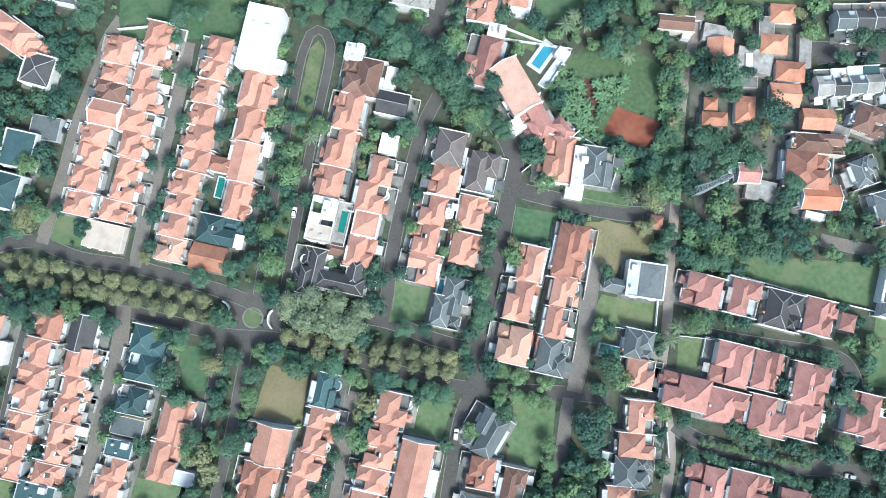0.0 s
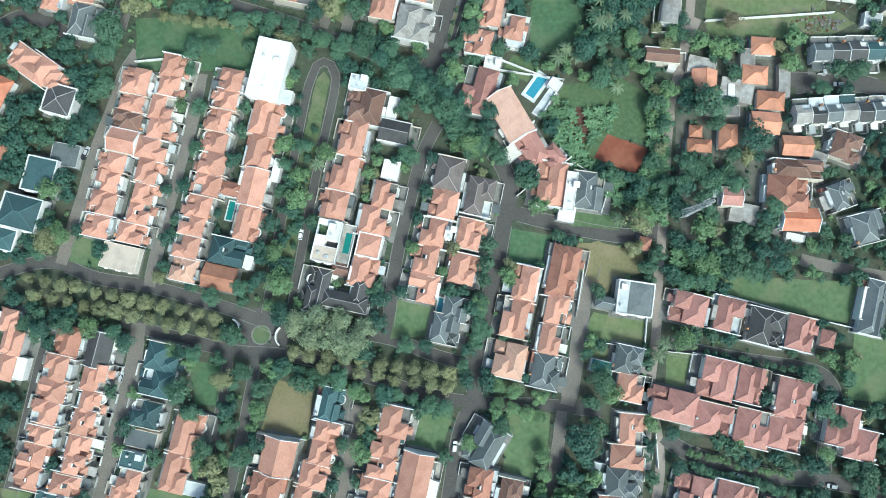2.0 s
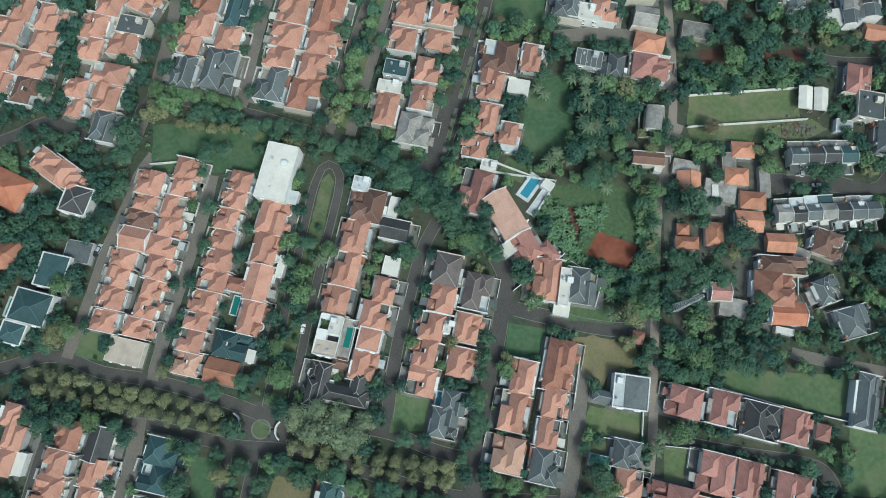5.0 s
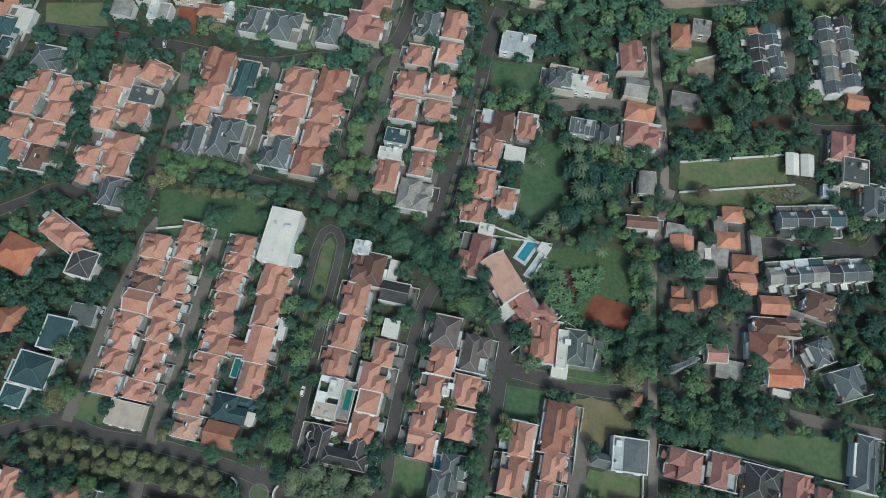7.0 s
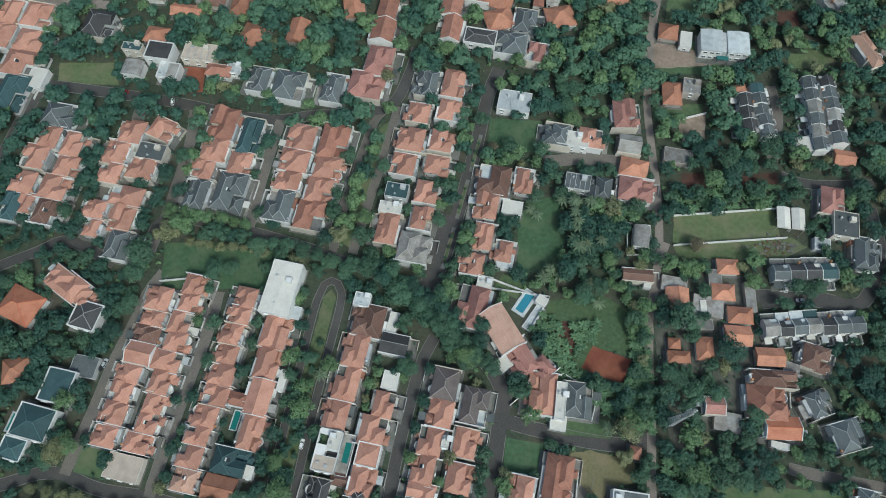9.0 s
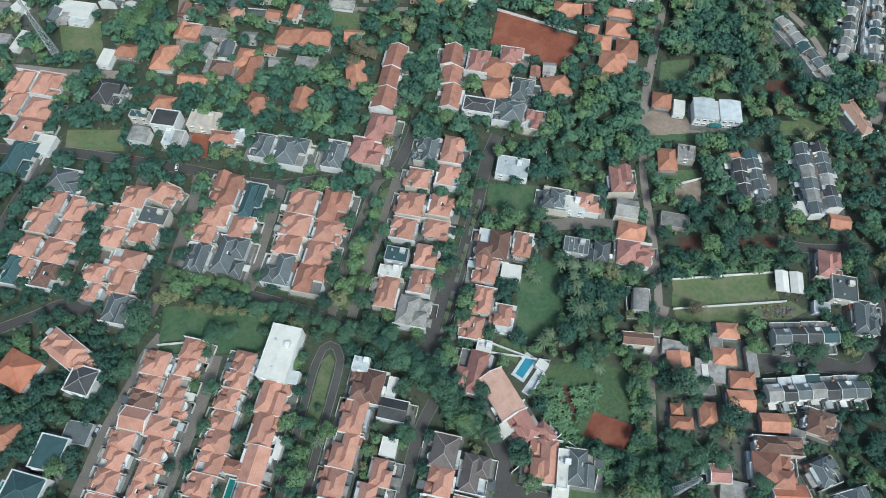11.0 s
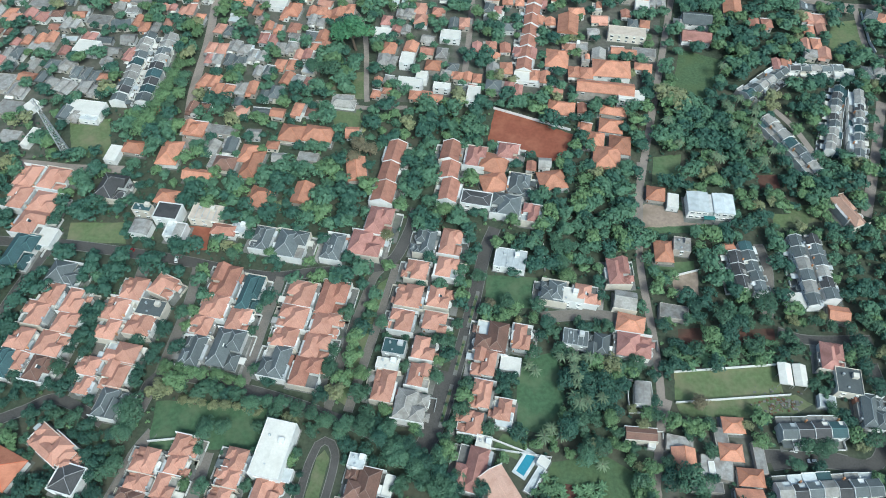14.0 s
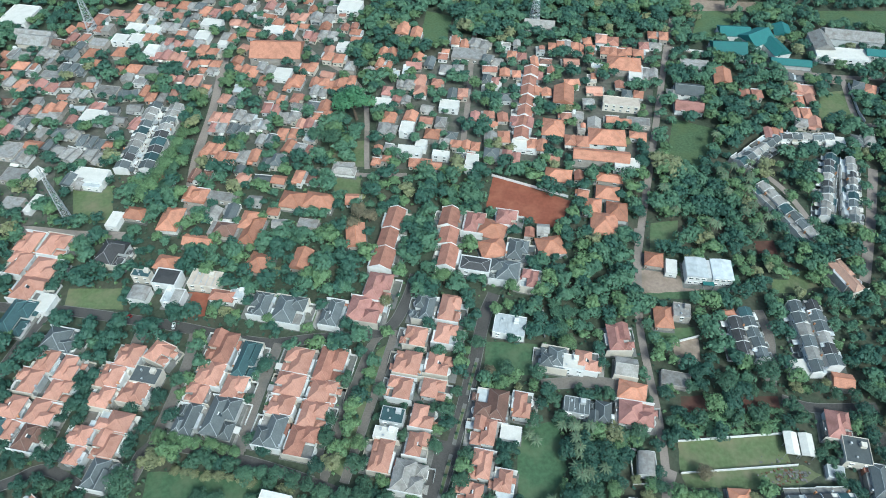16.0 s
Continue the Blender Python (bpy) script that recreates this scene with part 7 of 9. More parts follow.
crowd_house(-154.8, 399.8, 7.2, 10.3, 4.5, -13, "terracotta")
crowd_house(-147.8, 398.0, 7.2, 9.6, 3.8, -13, "grey")
crowd_house(-157.0, 379.6, 6.7, 11.0, 4.3, -10, "terracotta")
crowd_house(-149.9, 379.4, 7.2, 11.7, 3.4, -7, "terracotta")
crowd_house(-155.9, 368.9, 6.0, 9.8, 4.0, -5, "rose")
crowd_house(-149.7, 366.6, 5.9, 10.3, 5.5, -6, "sheet")
crowd_house(-142.7, 367.9, 6.0, 11.6, 4.1, -9, "grey")
crowd_house(-136.3, 366.8, 6.6, 9.7, 3.8, -6, "grey")
crowd_house(-141.4, 381.8, 7.7, 10.7, 3.7, -12, "sheet", "gable")
crowd_house(-134.0, 378.5, 7.7, 9.1, 4.5, -8, "sheet")
crowd_house(-204.1, 449.8, 7.5, 9.2, 4.5, -8, "terracotta", "gable")
crowd_house(-196.8, 449.0, 6.5, 12.6, 5.6, -8, "terracotta")
crowd_house(-192.5, 441.2, 6.6, 10.9, 3.2, -5, "rose", "gable")
crowd_house(-185.7, 438.1, 6.7, 12.4, 5.4, -5, "orange")
crowd_house(-183.4, 459.3, 8.5, 11.3, 5.5, -12, "orange")
crowd_house(-175.0, 456.6, 8.1, 8.5, 5.2, -11, "orange")
crowd_house(-180.2, 444.4, 9.5, 6.6, 4.0, -6, "orange")
crowd_house(-170.9, 443.6, 8.9, 8.3, 3.2, -5, "orange")
crowd_house(-178.5, 433.1, 6.5, 6.9, 4.7, -11, "orange")
crowd_house(-171.9, 434.4, 6.4, 6.5, 4.3, -13, "sheet")
crowd_house(-198.5, 421.7, 6.5, 7.2, 5.2, -13, "terracotta", "gable")
crowd_house(-192.2, 421.6, 5.7, 6.7, 5.4, -6, "rose", "gable")
crowd_house(-185.5, 420.5, 5.7, 11.3, 3.4, -9, "terracotta")
crowd_house(-179.5, 421.5, 5.9, 12.6, 4.1, -5, "terracotta")
house(-171.5, 411.8, 7.4, 8.7, 4.2, -9, "orange", 1, far=True)
flat_house(-187.6, 479.1, 10.7, 11.0, 5.0, -9, "white", far=True)
crowd_house(-197.0, 468.8, 7.3, 9.3, 4.4, -10, "orange")
crowd_house(-189.6, 467.6, 7.1, 11.2, 4.9, -4, "sheet")
crowd_house(-205.7, 482.4, 8.3, 7.8, 4.3, -7, "orange")
crowd_house(-197.7, 481.4, 8.3, 8.9, 4.0, -12, "sheet", "gable")
crowd_house(-206.1, 497.9, 6.4, 12.5, 3.7, -11, "grey", "gable")
crowd_house(-199.6, 495.7, 6.6, 9.6, 4.9, -6, "orange")
crowd_house(-212.6, 470.1, 6.2, 10.3, 4.9, -5, "rose")
crowd_house(-206.2, 468.3, 6.0, 9.4, 4.2, -10, "rose")
crowd_house(-208.2, 524.1, 7.6, 10.2, 3.8, -4, "sheet")
crowd_house(-199.9, 522.7, 8.6, 10.7, 4.6, -14, "grey")
crowd_house(-193.7, 515.1, 7.3, 11.4, 5.0, -12, "orange")
crowd_house(-186.7, 514.9, 6.8, 9.5, 3.5, -13, "rose")
house(-214.0, 523.8, 9.4, 11.5, 4.2, -9, "orange", 0, far=True)
crowd_house(-236.6, 512.5, 8.2, 10.6, 5.4, -10, "sheet", "gable")
crowd_house(-228.4, 511.6, 7.7, 10.0, 3.3, -7, "sheet")
crowd_house(-222.2, 492.9, 8.7, 11.6, 4.2, -11, "sheet")
crowd_house(-213.4, 490.8, 8.6, 11.7, 4.5, -10, "sheet")
flat_house(-228.4, 486.9, 10.8, 9.3, 5.0, -9, "white", far=True)
flat_house(-244.1, 490.0, 13.5, 9.4, 5.0, -9, "white", far=True)
crowd_house(-257.8, 504.8, 7.7, 10.1, 5.4, -14, "rose")
crowd_house(-250.0, 504.1, 7.7, 12.3, 5.3, -8, "orange")
crowd_house(-251.7, 520.0, 6.2, 12.0, 3.4, -11, "orange")
crowd_house(-244.7, 519.3, 7.2, 10.7, 4.5, -9, "sheet", "gable")
crowd_house(-218.1, 453.7, 7.4, 9.1, 3.5, -10, "rose")
crowd_house(-210.5, 452.3, 7.5, 11.6, 4.5, -12, "rose", "gable")
crowd_house(-216.1, 465.2, 6.3, 11.6, 4.2, -11, "sheet")
crowd_house(-209.7, 463.5, 6.2, 11.7, 4.5, -10, "sheet")
crowd_house(-231.9, 477.0, 5.4, 10.3, 4.4, -6, "orange")
crowd_house(-226.1, 476.9, 5.2, 9.2, 4.1, -12, "orange", "gable")
flat_house(-185.3, 498.5, 16.4, 10.4, 4.0, -9, "white", far=True)
crowd_house(-166.0, 498.3, 7.6, 9.2, 4.3, -4, "terracotta")
crowd_house(-158.0, 496.3, 8.0, 10.9, 3.8, -6, "terracotta")
crowd_house(-168.6, 517.4, 9.0, 11.6, 5.1, -11, "orange", "gable")
crowd_house(-159.2, 516.7, 8.9, 9.3, 4.5, -12, "sheet", "gable")
crowd_house(-170.2, 478.7, 6.5, 10.5, 4.2, -7, "sheet")
crowd_house(-164.0, 475.4, 5.9, 9.3, 4.7, -9, "orange", "gable")
flat_house(-170.5, 470.6, 7.0, 8.8, 4.0, -9, "white", far=True)
house(-125.8, 457.5, 38.8, 24.2, 7.0, -2, "orange", 1, "gable", far=True)
flat_house(-133.3, 487.4, 16.2, 10.1, 5.0, -9, "white", far=True)
house(-121.4, 489.0, 10.8, 13.0, 4.2, -9, "orange", 1, far=True)
crowd_house(-153.6, 435.8, 5.8, 10.0, 3.4, -8, "orange", "gable")
crowd_house(-147.3, 435.4, 6.0, 11.3, 3.5, -11, "orange", "gable")
house(-141.3, 432.5, 10.1, 13.7, 4.2, -9, "orange", -1, far=True)
crowd_house(-111.1, 418.2, 5.8, 12.4, 4.2, -12, "orange")
crowd_house(-104.7, 419.0, 6.4, 10.1, 3.6, -14, "orange", "gable")
crowd_house(-134.8, 437.8, 6.9, 9.8, 5.0, -9, "sheet", "gable")
crowd_house(-128.1, 434.3, 7.5, 10.2, 4.0, -9, "sheet", "gable")
flat_house(-118.1, 430.5, 12.6, 13.1, 4.0, -9, "white", far=True)
crowd_house(-127.5, 372.3, 5.8, 11.8, 3.8, -8, "sheet")
crowd_house(-121.2, 369.7, 6.1, 9.6, 5.1, -12, "sheet", "gable")
crowd_house(-123.1, 390.3, 6.4, 11.2, 3.9, -5, "rose")
crowd_house(-116.1, 388.9, 6.8, 11.0, 3.6, -9, "rose")
crowd_house(-120.8, 401.9, 6.2, 8.6, 5.0, -5, "orange", "gable")
crowd_house(-114.8, 401.1, 5.4, 8.3, 3.6, -5, "orange")
crowd_house(-109.8, 379.2, 6.9, 9.5, 5.1, -5, "sheet")
crowd_house(-103.0, 380.0, 6.3, 10.5, 4.6, -10, "sheet")
crowd_house(-107.0, 362.5, 5.8, 9.6, 4.7, -12, "orange")
crowd_house(-100.3, 362.9, 6.1, 10.3, 3.9, -7, "orange")
crowd_house(-121.4, 355.6, 5.7, 9.4, 4.7, -7, "sheet", "gable")
crowd_house(-114.7, 356.8, 6.2, 10.5, 3.8, -13, "grey")
crowd_house(-130.0, 340.1, 7.5, 11.9, 3.8, -11, "sheet")
crowd_house(-122.6, 339.4, 6.7, 11.6, 4.8, -6, "orange", "gable")
crowd_house(-113.9, 334.4, 6.8, 10.5, 3.3, -5, "grey")
crowd_house(-107.1, 335.0, 6.8, 11.9, 5.5, -8, "grey")
crowd_house(-93.3, 345.8, 6.9, 9.1, 5.5, -14, "sheet")
crowd_house(-86.6, 345.0, 6.2, 9.5, 4.8, -12, "rose")
crowd_house(-96.9, 373.3, 5.5, 9.5, 3.7, -8, "terracotta", "gable")
crowd_house(-91.0, 372.8, 6.0, 10.0, 4.4, -9, "rose", "gable")
crowd_house(-103.0, 438.5, 6.1, 9.9, 3.9, -8, "orange")
crowd_house(-96.7, 437.7, 6.6, 11.9, 4.7, -13, "orange")
house(-106.3, 422.2, 9.9, 13.3, 4.2, -9, "orange", 0, far=True)
crowd_house(-92.7, 419.8, 6.8, 10.2, 3.9, -7, "orange", "gable")
crowd_house(-85.8, 418.5, 7.4, 9.3, 5.4, -8, "orange")
crowd_house(-86.5, 451.3, 7.8, 10.8, 4.8, -12, "orange")
crowd_house(-78.1, 449.8, 8.3, 11.5, 4.0, -7, "orange")
crowd_house(-82.2, 416.8, 6.9, 11.7, 3.4, -5, "orange")
crowd_house(-74.7, 416.4, 7.3, 9.6, 4.7, -8, "orange", "gable")
crowd_house(-72.2, 421.6, 5.6, 11.3, 3.4, -6, "orange")
crowd_house(-65.8, 422.7, 6.3, 11.6, 3.7, -7, "orange")
flat_house(-75.3, 467.2, 11.4, 9.5, 4.0, -9, "white", far=True)
crowd_house(-93.4, 480.7, 6.5, 10.5, 5.3, -12, "sheet")
crowd_house(-86.7, 480.4, 6.1, 9.3, 4.9, -11, "sheet")
crowd_house(-119.0, 505.8, 6.2, 10.4, 5.0, -5, "terracotta")
crowd_house(-112.1, 504.9, 7.0, 11.8, 5.3, -13, "terracotta")
crowd_house(-105.9, 482.9, 5.9, 10.5, 3.2, -5, "rose")
crowd_house(-100.7, 479.2, 5.6, 12.0, 3.4, -7, "rose")
house(-68.4, 439.9, 8.5, 11.9, 4.2, -9, "sheet", -1, far=True)
flat_house(-75.7, 522.8, 18.7, 16.3, 5.0, -9, "white", far=True)
crowd_house(-101.8, 505.4, 9.3, 9.9, 5.4, -9, "sheet", "gable")
crowd_house(-92.4, 506.3, 8.9, 12.5, 3.8, -8, "sheet")
crowd_house(-90.7, 392.1, 8.7, 9.1, 4.3, -10, "grey")
crowd_house(-82.0, 391.1, 8.7, 10.9, 4.8, -10, "orange", "gable")
crowd_house(-86.4, 379.8, 6.5, 7.4, 5.1, -8, "orange")
crowd_house(-79.1, 381.0, 6.7, 7.7, 4.9, -5, "orange", "gable")
crowd_house(-91.3, 408.4, 5.7, 10.7, 5.5, -10, "sheet", "gable")
crowd_house(-85.3, 407.3, 5.9, 9.1, 4.2, -9, "sheet")
house(-63.0, 327.6, 16.1, 7.7, 3.0, -9, "weathered", -1, far=True)
# centre far
house(-30.8, 488.2, 10.8, 15.1, 6.0, -8, "orange", 0, "gable", far=True)
house(-19.9, 482.7, 8.9, 12.5, 6.0, -8, "orange", 0, "gable", far=True)
crowd_house(-45.2, 458.7, 6.7, 11.9, 3.5, -12, "orange", "gable")
crowd_house(-38.0, 456.9, 7.5, 11.5, 4.0, -6, "orange", "gable")
crowd_house(-46.2, 443.5, 5.9, 11.1, 4.7, -14, "orange", "gable")
crowd_house(-40.3, 443.0, 6.2, 9.8, 3.2, -13, "orange")
crowd_house(-53.8, 434.2, 7.3, 8.9, 3.4, -9, "sheet", "gable")
crowd_house(-46.2, 433.4, 7.8, 8.8, 4.1, -13, "orange")
house(-15.9, 422.7, 10.0, 13.9, 4.2, -9, "terracotta", 0, far=True)
house(-14.8, 410.5, 9.8, 11.7, 4.2, -9, "terracotta", 1, far=True)
crowd_house(-30.0, 417.7, 5.6, 8.9, 4.2, -4, "sheet", "gable")
crowd_house(-23.9, 416.7, 6.5, 10.0, 5.3, -12, "sheet")
crowd_house(-31.9, 400.1, 6.5, 7.5, 4.3, -11, "rose", "gable")
crowd_house(-25.1, 399.8, 6.6, 7.2, 4.3, -8, "sheet", "gable")
house(-39.2, 409.1, 7.3, 10.3, 4.2, -9, "rose", -1, far=True)
flat_house(-40.6, 397.4, 13.7, 8.0, 4.0, -9, "white", far=True)
crowd_house(3.3, 437.4, 9.3, 10.1, 3.8, -8, "sheet")
crowd_house(12.5, 436.1, 8.6, 10.2, 4.8, -5, "sheet")
crowd_house(8.1, 406.2, 7.2, 11.9, 4.3, -8, "grey", "gable")
crowd_house(15.5, 406.3, 7.5, 10.0, 5.3, -4, "terracotta")
flat_house(5.6, 393.1, 13.6, 9.4, 5.0, -9, "white", far=True)
flat_house(-23.4, 367.2, 9.2, 11.0, 6.0, -9, "white", far=True)
flat_house(-13.4, 351.1, 7.5, 8.4, 5.0, -9, "white", far=True)
house(-6.0, 362.6, 10.7, 10.3, 4.2, -9, "orange", 1, far=True)
house(-0.3, 374.5, 7.8, 10.9, 4.2, -9, "sheet", 1, far=True)
house(-35.7, 380.4, 9.4, 11.8, 4.2, -9, "orange", -1, far=True)
crowd_house(-40.0, 367.7, 6.7, 12.2, 4.9, -5, "sheet")
crowd_house(-33.5, 367.4, 6.4, 10.0, 3.8, -13, "sheet")
crowd_house(-42.0, 347.7, 6.0, 6.5, 3.6, -6, "orange", "gable")
crowd_house(-35.0, 348.9, 6.3, 6.5, 4.1, -13, "sheet")
crowd_house(-42.2, 335.4, 6.4, 5.7, 4.1, -13, "orange")
crowd_house(-35.6, 336.8, 5.9, 5.8, 5.1, -6, "orange")
flat_house(-20.8, 345.4, 16.5, 7.6, 5.0, -9, "white", far=True)
flat_house(-0.2, 341.6, 11.2, 5.5, 5.0, -9, "white", far=True)
crowd_house(-17.6, 334.5, 7.4, 8.2, 3.6, -4, "orange")
crowd_house(-10.3, 334.1, 7.7, 7.9, 3.9, -13, "orange")
crowd_house(-3.2, 331.6, 7.4, 7.3, 3.5, -7, "orange", "gable")
crowd_house(10.4, 351.0, 5.9, 7.6, 5.3, -13, "orange")
crowd_house(16.8, 351.2, 5.6, 8.3, 4.2, -9, "orange", "gable")
crowd_house(23.0, 350.7, 6.1, 8.7, 3.5, -8, "orange")
crowd_house(12.9, 340.7, 7.3, 5.7, 3.8, -7, "grey")
crowd_house(20.3, 340.0, 7.5, 6.2, 4.6, -13, "orange")
flat_house(20.0, 333.5, 8.1, 13.4, 6.0, -9, "white", far=True)
crowd_house(33.3, 359.4, 8.4, 9.8, 4.0, -5, "sheet", "gable")
crowd_house(42.5, 359.8, 8.4, 11.8, 4.2, -1, "orange")
crowd_house(33.2, 341.9, 10.3, 11.7, 5.4, -6, "grey")
crowd_house(43.3, 341.6, 6.5, 9.3, 4.6, -11, "rose")
crowd_house(49.4, 339.9, 5.6, 10.6, 3.2, -9, "rose")
crowd_house(34.4, 448.6, 7.2, 9.5, 5.6, -13, "grey")
crowd_house(41.5, 446.9, 7.6, 9.1, 3.3, -8, "weathered")
crowd_house(33.3, 422.7, 6.9, 11.4, 5.3, -13, "grey")
crowd_house(40.2, 421.5, 6.9, 11.1, 3.6, -5, "rose")
flat_house(36.7, 417.4, 14.0, 8.4, 4.0, -9, "white", far=True)
crowd_house(65.0, 429.8, 6.6, 9.3, 4.2, -8, "rose")
crowd_house(72.1, 429.0, 6.8, 10.4, 3.7, -8, "rose")
crowd_house(60.7, 409.5, 6.7, 9.9, 4.9, -5, "rose", "gable")
crowd_house(67.4, 409.8, 6.8, 9.8, 4.6, -4, "orange", "gable")
crowd_house(56.0, 391.1, 6.8, 10.2, 4.1, -11, "sheet")
crowd_house(62.7, 389.9, 6.9, 7.8, 3.6, -14, "rose", "gable")
crowd_house(52.6, 375.4, 7.1, 10.1, 4.8, -11, "rose")
crowd_house(59.8, 373.6, 7.7, 10.5, 5.0, -10, "rose", "gable")
house(87.4, 402.7, 14.5, 20.3, 7.0, -8, "orange", 0, "gable", far=True)
house(76.8, 368.5, 15.4, 18.1, 6.0, -9, "orange", 0, far=True)
flat_house(58.3, 350.8, 22.7, 9.1, 4.0, -9, "white", far=True)
crowd_house(60.7, 352.8, 7.1, 10.5, 4.0, -4, "orange")
crowd_house(67.1, 349.4, 6.1, 11.3, 5.5, -12, "orange", "gable")
crowd_house(26.4, 470.4, 7.6, 12.4, 4.6, -12, "sheet")
crowd_house(33.8, 468.9, 7.6, 11.9, 3.4, -8, "sheet")
crowd_house(11.0, 472.6, 6.8, 11.8, 5.2, -6, "orange", "gable")
crowd_house(18.2, 470.3, 7.2, 9.9, 3.2, -7, "orange", "gable")
flat_house(21.1, 456.4, 26.0, 13.9, 4.0, -9, "sheet", far=True)
house(78.9, 498.5, 24.6, 13.2, 4.0, -9, "weathered", 0, "gable", far=True)
crowd_house(53.6, 453.2, 7.1, 10.1, 5.4, -9, "orange")
crowd_house(61.4, 452.5, 7.1, 9.3, 4.4, -5, "rose")
crowd_house(86.0, 465.9, 6.4, 9.2, 4.6, -7, "orange")
crowd_house(92.3, 466.5, 6.3, 10.6, 5.3, -7, "orange")
crowd_house(97.0, 467.6, 6.5, 12.1, 4.6, -7, "sheet")
crowd_house(103.4, 466.1, 6.2, 9.8, 4.9, -6, "orange")
crowd_house(106.7, 463.0, 6.9, 12.2, 3.6, -7, "orange", "gable")
crowd_house(114.7, 463.3, 7.5, 9.6, 4.6, -13, "orange")
crowd_house(125.6, 460.1, 6.6, 10.1, 4.7, -11, "orange")
crowd_house(132.0, 459.6, 6.3, 11.5, 4.2, -6, "orange")
crowd_house(138.2, 458.2, 6.5, 9.6, 4.3, -5, "orange")
crowd_house(143.0, 460.9, 7.8, 10.6, 3.5, -9, "orange")
crowd_house(151.4, 458.8, 8.4, 9.9, 3.4, -10, "orange")
house(137.3, 441.9, 25.5, 17.5, 6.0, -9, "orange", 1, far=True)
crowd_house(167.3, 483.0, 7.9, 9.8, 3.7, -7, "orange")
crowd_house(174.8, 479.2, 7.4, 11.4, 5.2, -11, "orange")
flat_house(144.1, 430.3, 10.1, 19.4, 5.0, -9, "white", far=True)
crowd_house(151.9, 432.9, 5.8, 11.0, 4.0, -12, "sheet")
crowd_house(158.3, 432.6, 6.5, 11.4, 3.4, -9, "sheet", "gable")
crowd_house(133.6, 406.1, 7.4, 10.9, 4.4, -8, "grey")
crowd_house(141.9, 406.0, 7.2, 8.7, 4.4, -13, "orange")
flat_house(127.7, 395.5, 25.6, 9.6, 6.0, -9, "beige", far=True)
crowd_house(118.6, 377.4, 9.0, 7.2, 4.7, -6, "orange", "gable")
crowd_house(127.1, 376.1, 8.8, 8.0, 3.6, -5, "orange", "gable")
flat_house(136.6, 376.3, 15.7, 8.4, 4.0, -9, "sheet", far=True)
house(111.8, 358.1, 25.1, 16.8, 6.0, -6, "orange", 1, far=True)
house(104.7, 337.8, 36.8, 11.5, 8.0, -8, "orange", 1, "gable", far=True)
flat_house(120.5, 331.2, 16.1, 8.7, 7.0, -8, "white", far=True)
crowd_house(86.6, 355.1, 7.5, 10.9, 5.4, -4, "orange")
crowd_house(94.9, 353.9, 8.6, 11.1, 5.4, -5, "orange")
house(179.0, 411.0, 20.4, 14.2, 6.0, -9, "grey", -1, "gable", far=True)
house(175.1, 392.8, 20.0, 12.5, 5.0, -9, "rose", -1, "gable", far=True)
house(166.3, 406.7, 8.1, 11.4, 4.2, -9, "sheet", -1, far=True)
house(207.6, 426.7, 13.3, 18.7, 6.0, -9, "orange", 0, "gable", far=True)
crowd_house(219.5, 408.8, 7.4, 9.2, 4.0, -8, "russet", "gable")
crowd_house(227.5, 406.7, 7.8, 9.5, 4.9, -5, "russet")
flat_house(191.9, 444.0, 21.4, 13.8, 3.0, -9, "sheet", far=True)
house(232.1, 486.3, 24.2, 15.9, 6.0, -3, "teal", 0, "gable", far=True)
house(221.4, 462.9, 26.2, 18.8, 6.0, -3, "teal", -1, "gable", far=True)
house(246.9, 476.9, 22.1, 19.6, 7.0, 30, "teal", -1, "gable", far=True)
house(258.9, 464.6, 14.9, 20.8, 6.0, 15, "teal", -1, "gable", far=True)
house(270.7, 488.1, 13.5, 16.2, 6.0, -9, "teal", 0, "gable", far=True)
house(264.9, 446.8, 30.0, 9.8, 4.0, -8, "teal", -1, "gable", far=True)
house(294.7, 469.4, 15.8, 22.1, 8.0, -4, "sheet", 0, "gable", far=True)
house(321.8, 477.3, 44.3, 16.1, 8.0, -10, "sheet", 0, "gable", far=True)
house(332.4, 454.5, 17.2, 10.3, 8.0, -9, "teal", 0, "gable", far=True)
flat_house(305.8, 454.8, 38.9, 14.7, 6.0, -10, "white", far=True)
crowd_house(255.8, 425.5, 7.9, 8.7, 5.5, -11, "grey", "gable")
crowd_house(264.4, 426.1, 8.2, 8.0, 4.2, -14, "grey")
crowd_house(257.6, 413.2, 8.4, 9.6, 4.8, -5, "terracotta", "gable")
crowd_house(266.6, 412.3, 8.9, 10.6, 4.0, -6, "terracotta")
crowd_house(255.9, 401.0, 8.0, 11.1, 3.3, -8, "orange")
crowd_house(263.9, 400.2, 7.4, 11.2, 4.3, -6, "terracotta", "gable")
crowd_house(248.4, 384.7, 6.4, 11.4, 4.4, -13, "terracotta", "gable")
crowd_house(255.0, 383.8, 7.1, 11.2, 5.5, -5, "orange")
crowd_house(248.9, 374.8, 9.0, 8.3, 5.1, -14, "sheet")
crowd_house(257.6, 374.3, 8.8, 10.6, 5.2, -13, "terracotta", "gable")
crowd_house(304.2, 416.4, 8.2, 10.9, 5.0, -27, "grey")
crowd_house(311.6, 412.8, 8.3, 11.8, 4.3, -26, "orange")
crowd_house(223.0, 363.9, 6.0, 11.9, 4.2, -6, "rose", "gable")
crowd_house(229.6, 363.5, 6.8, 12.2, 4.5, -8, "orange")
flat_house(265.5, 356.2, 13.0, 9.1, 4.0, -9, "white", far=True)
crowd_house(281.8, 358.6, 7.9, 9.5, 3.6, -13, "grey")
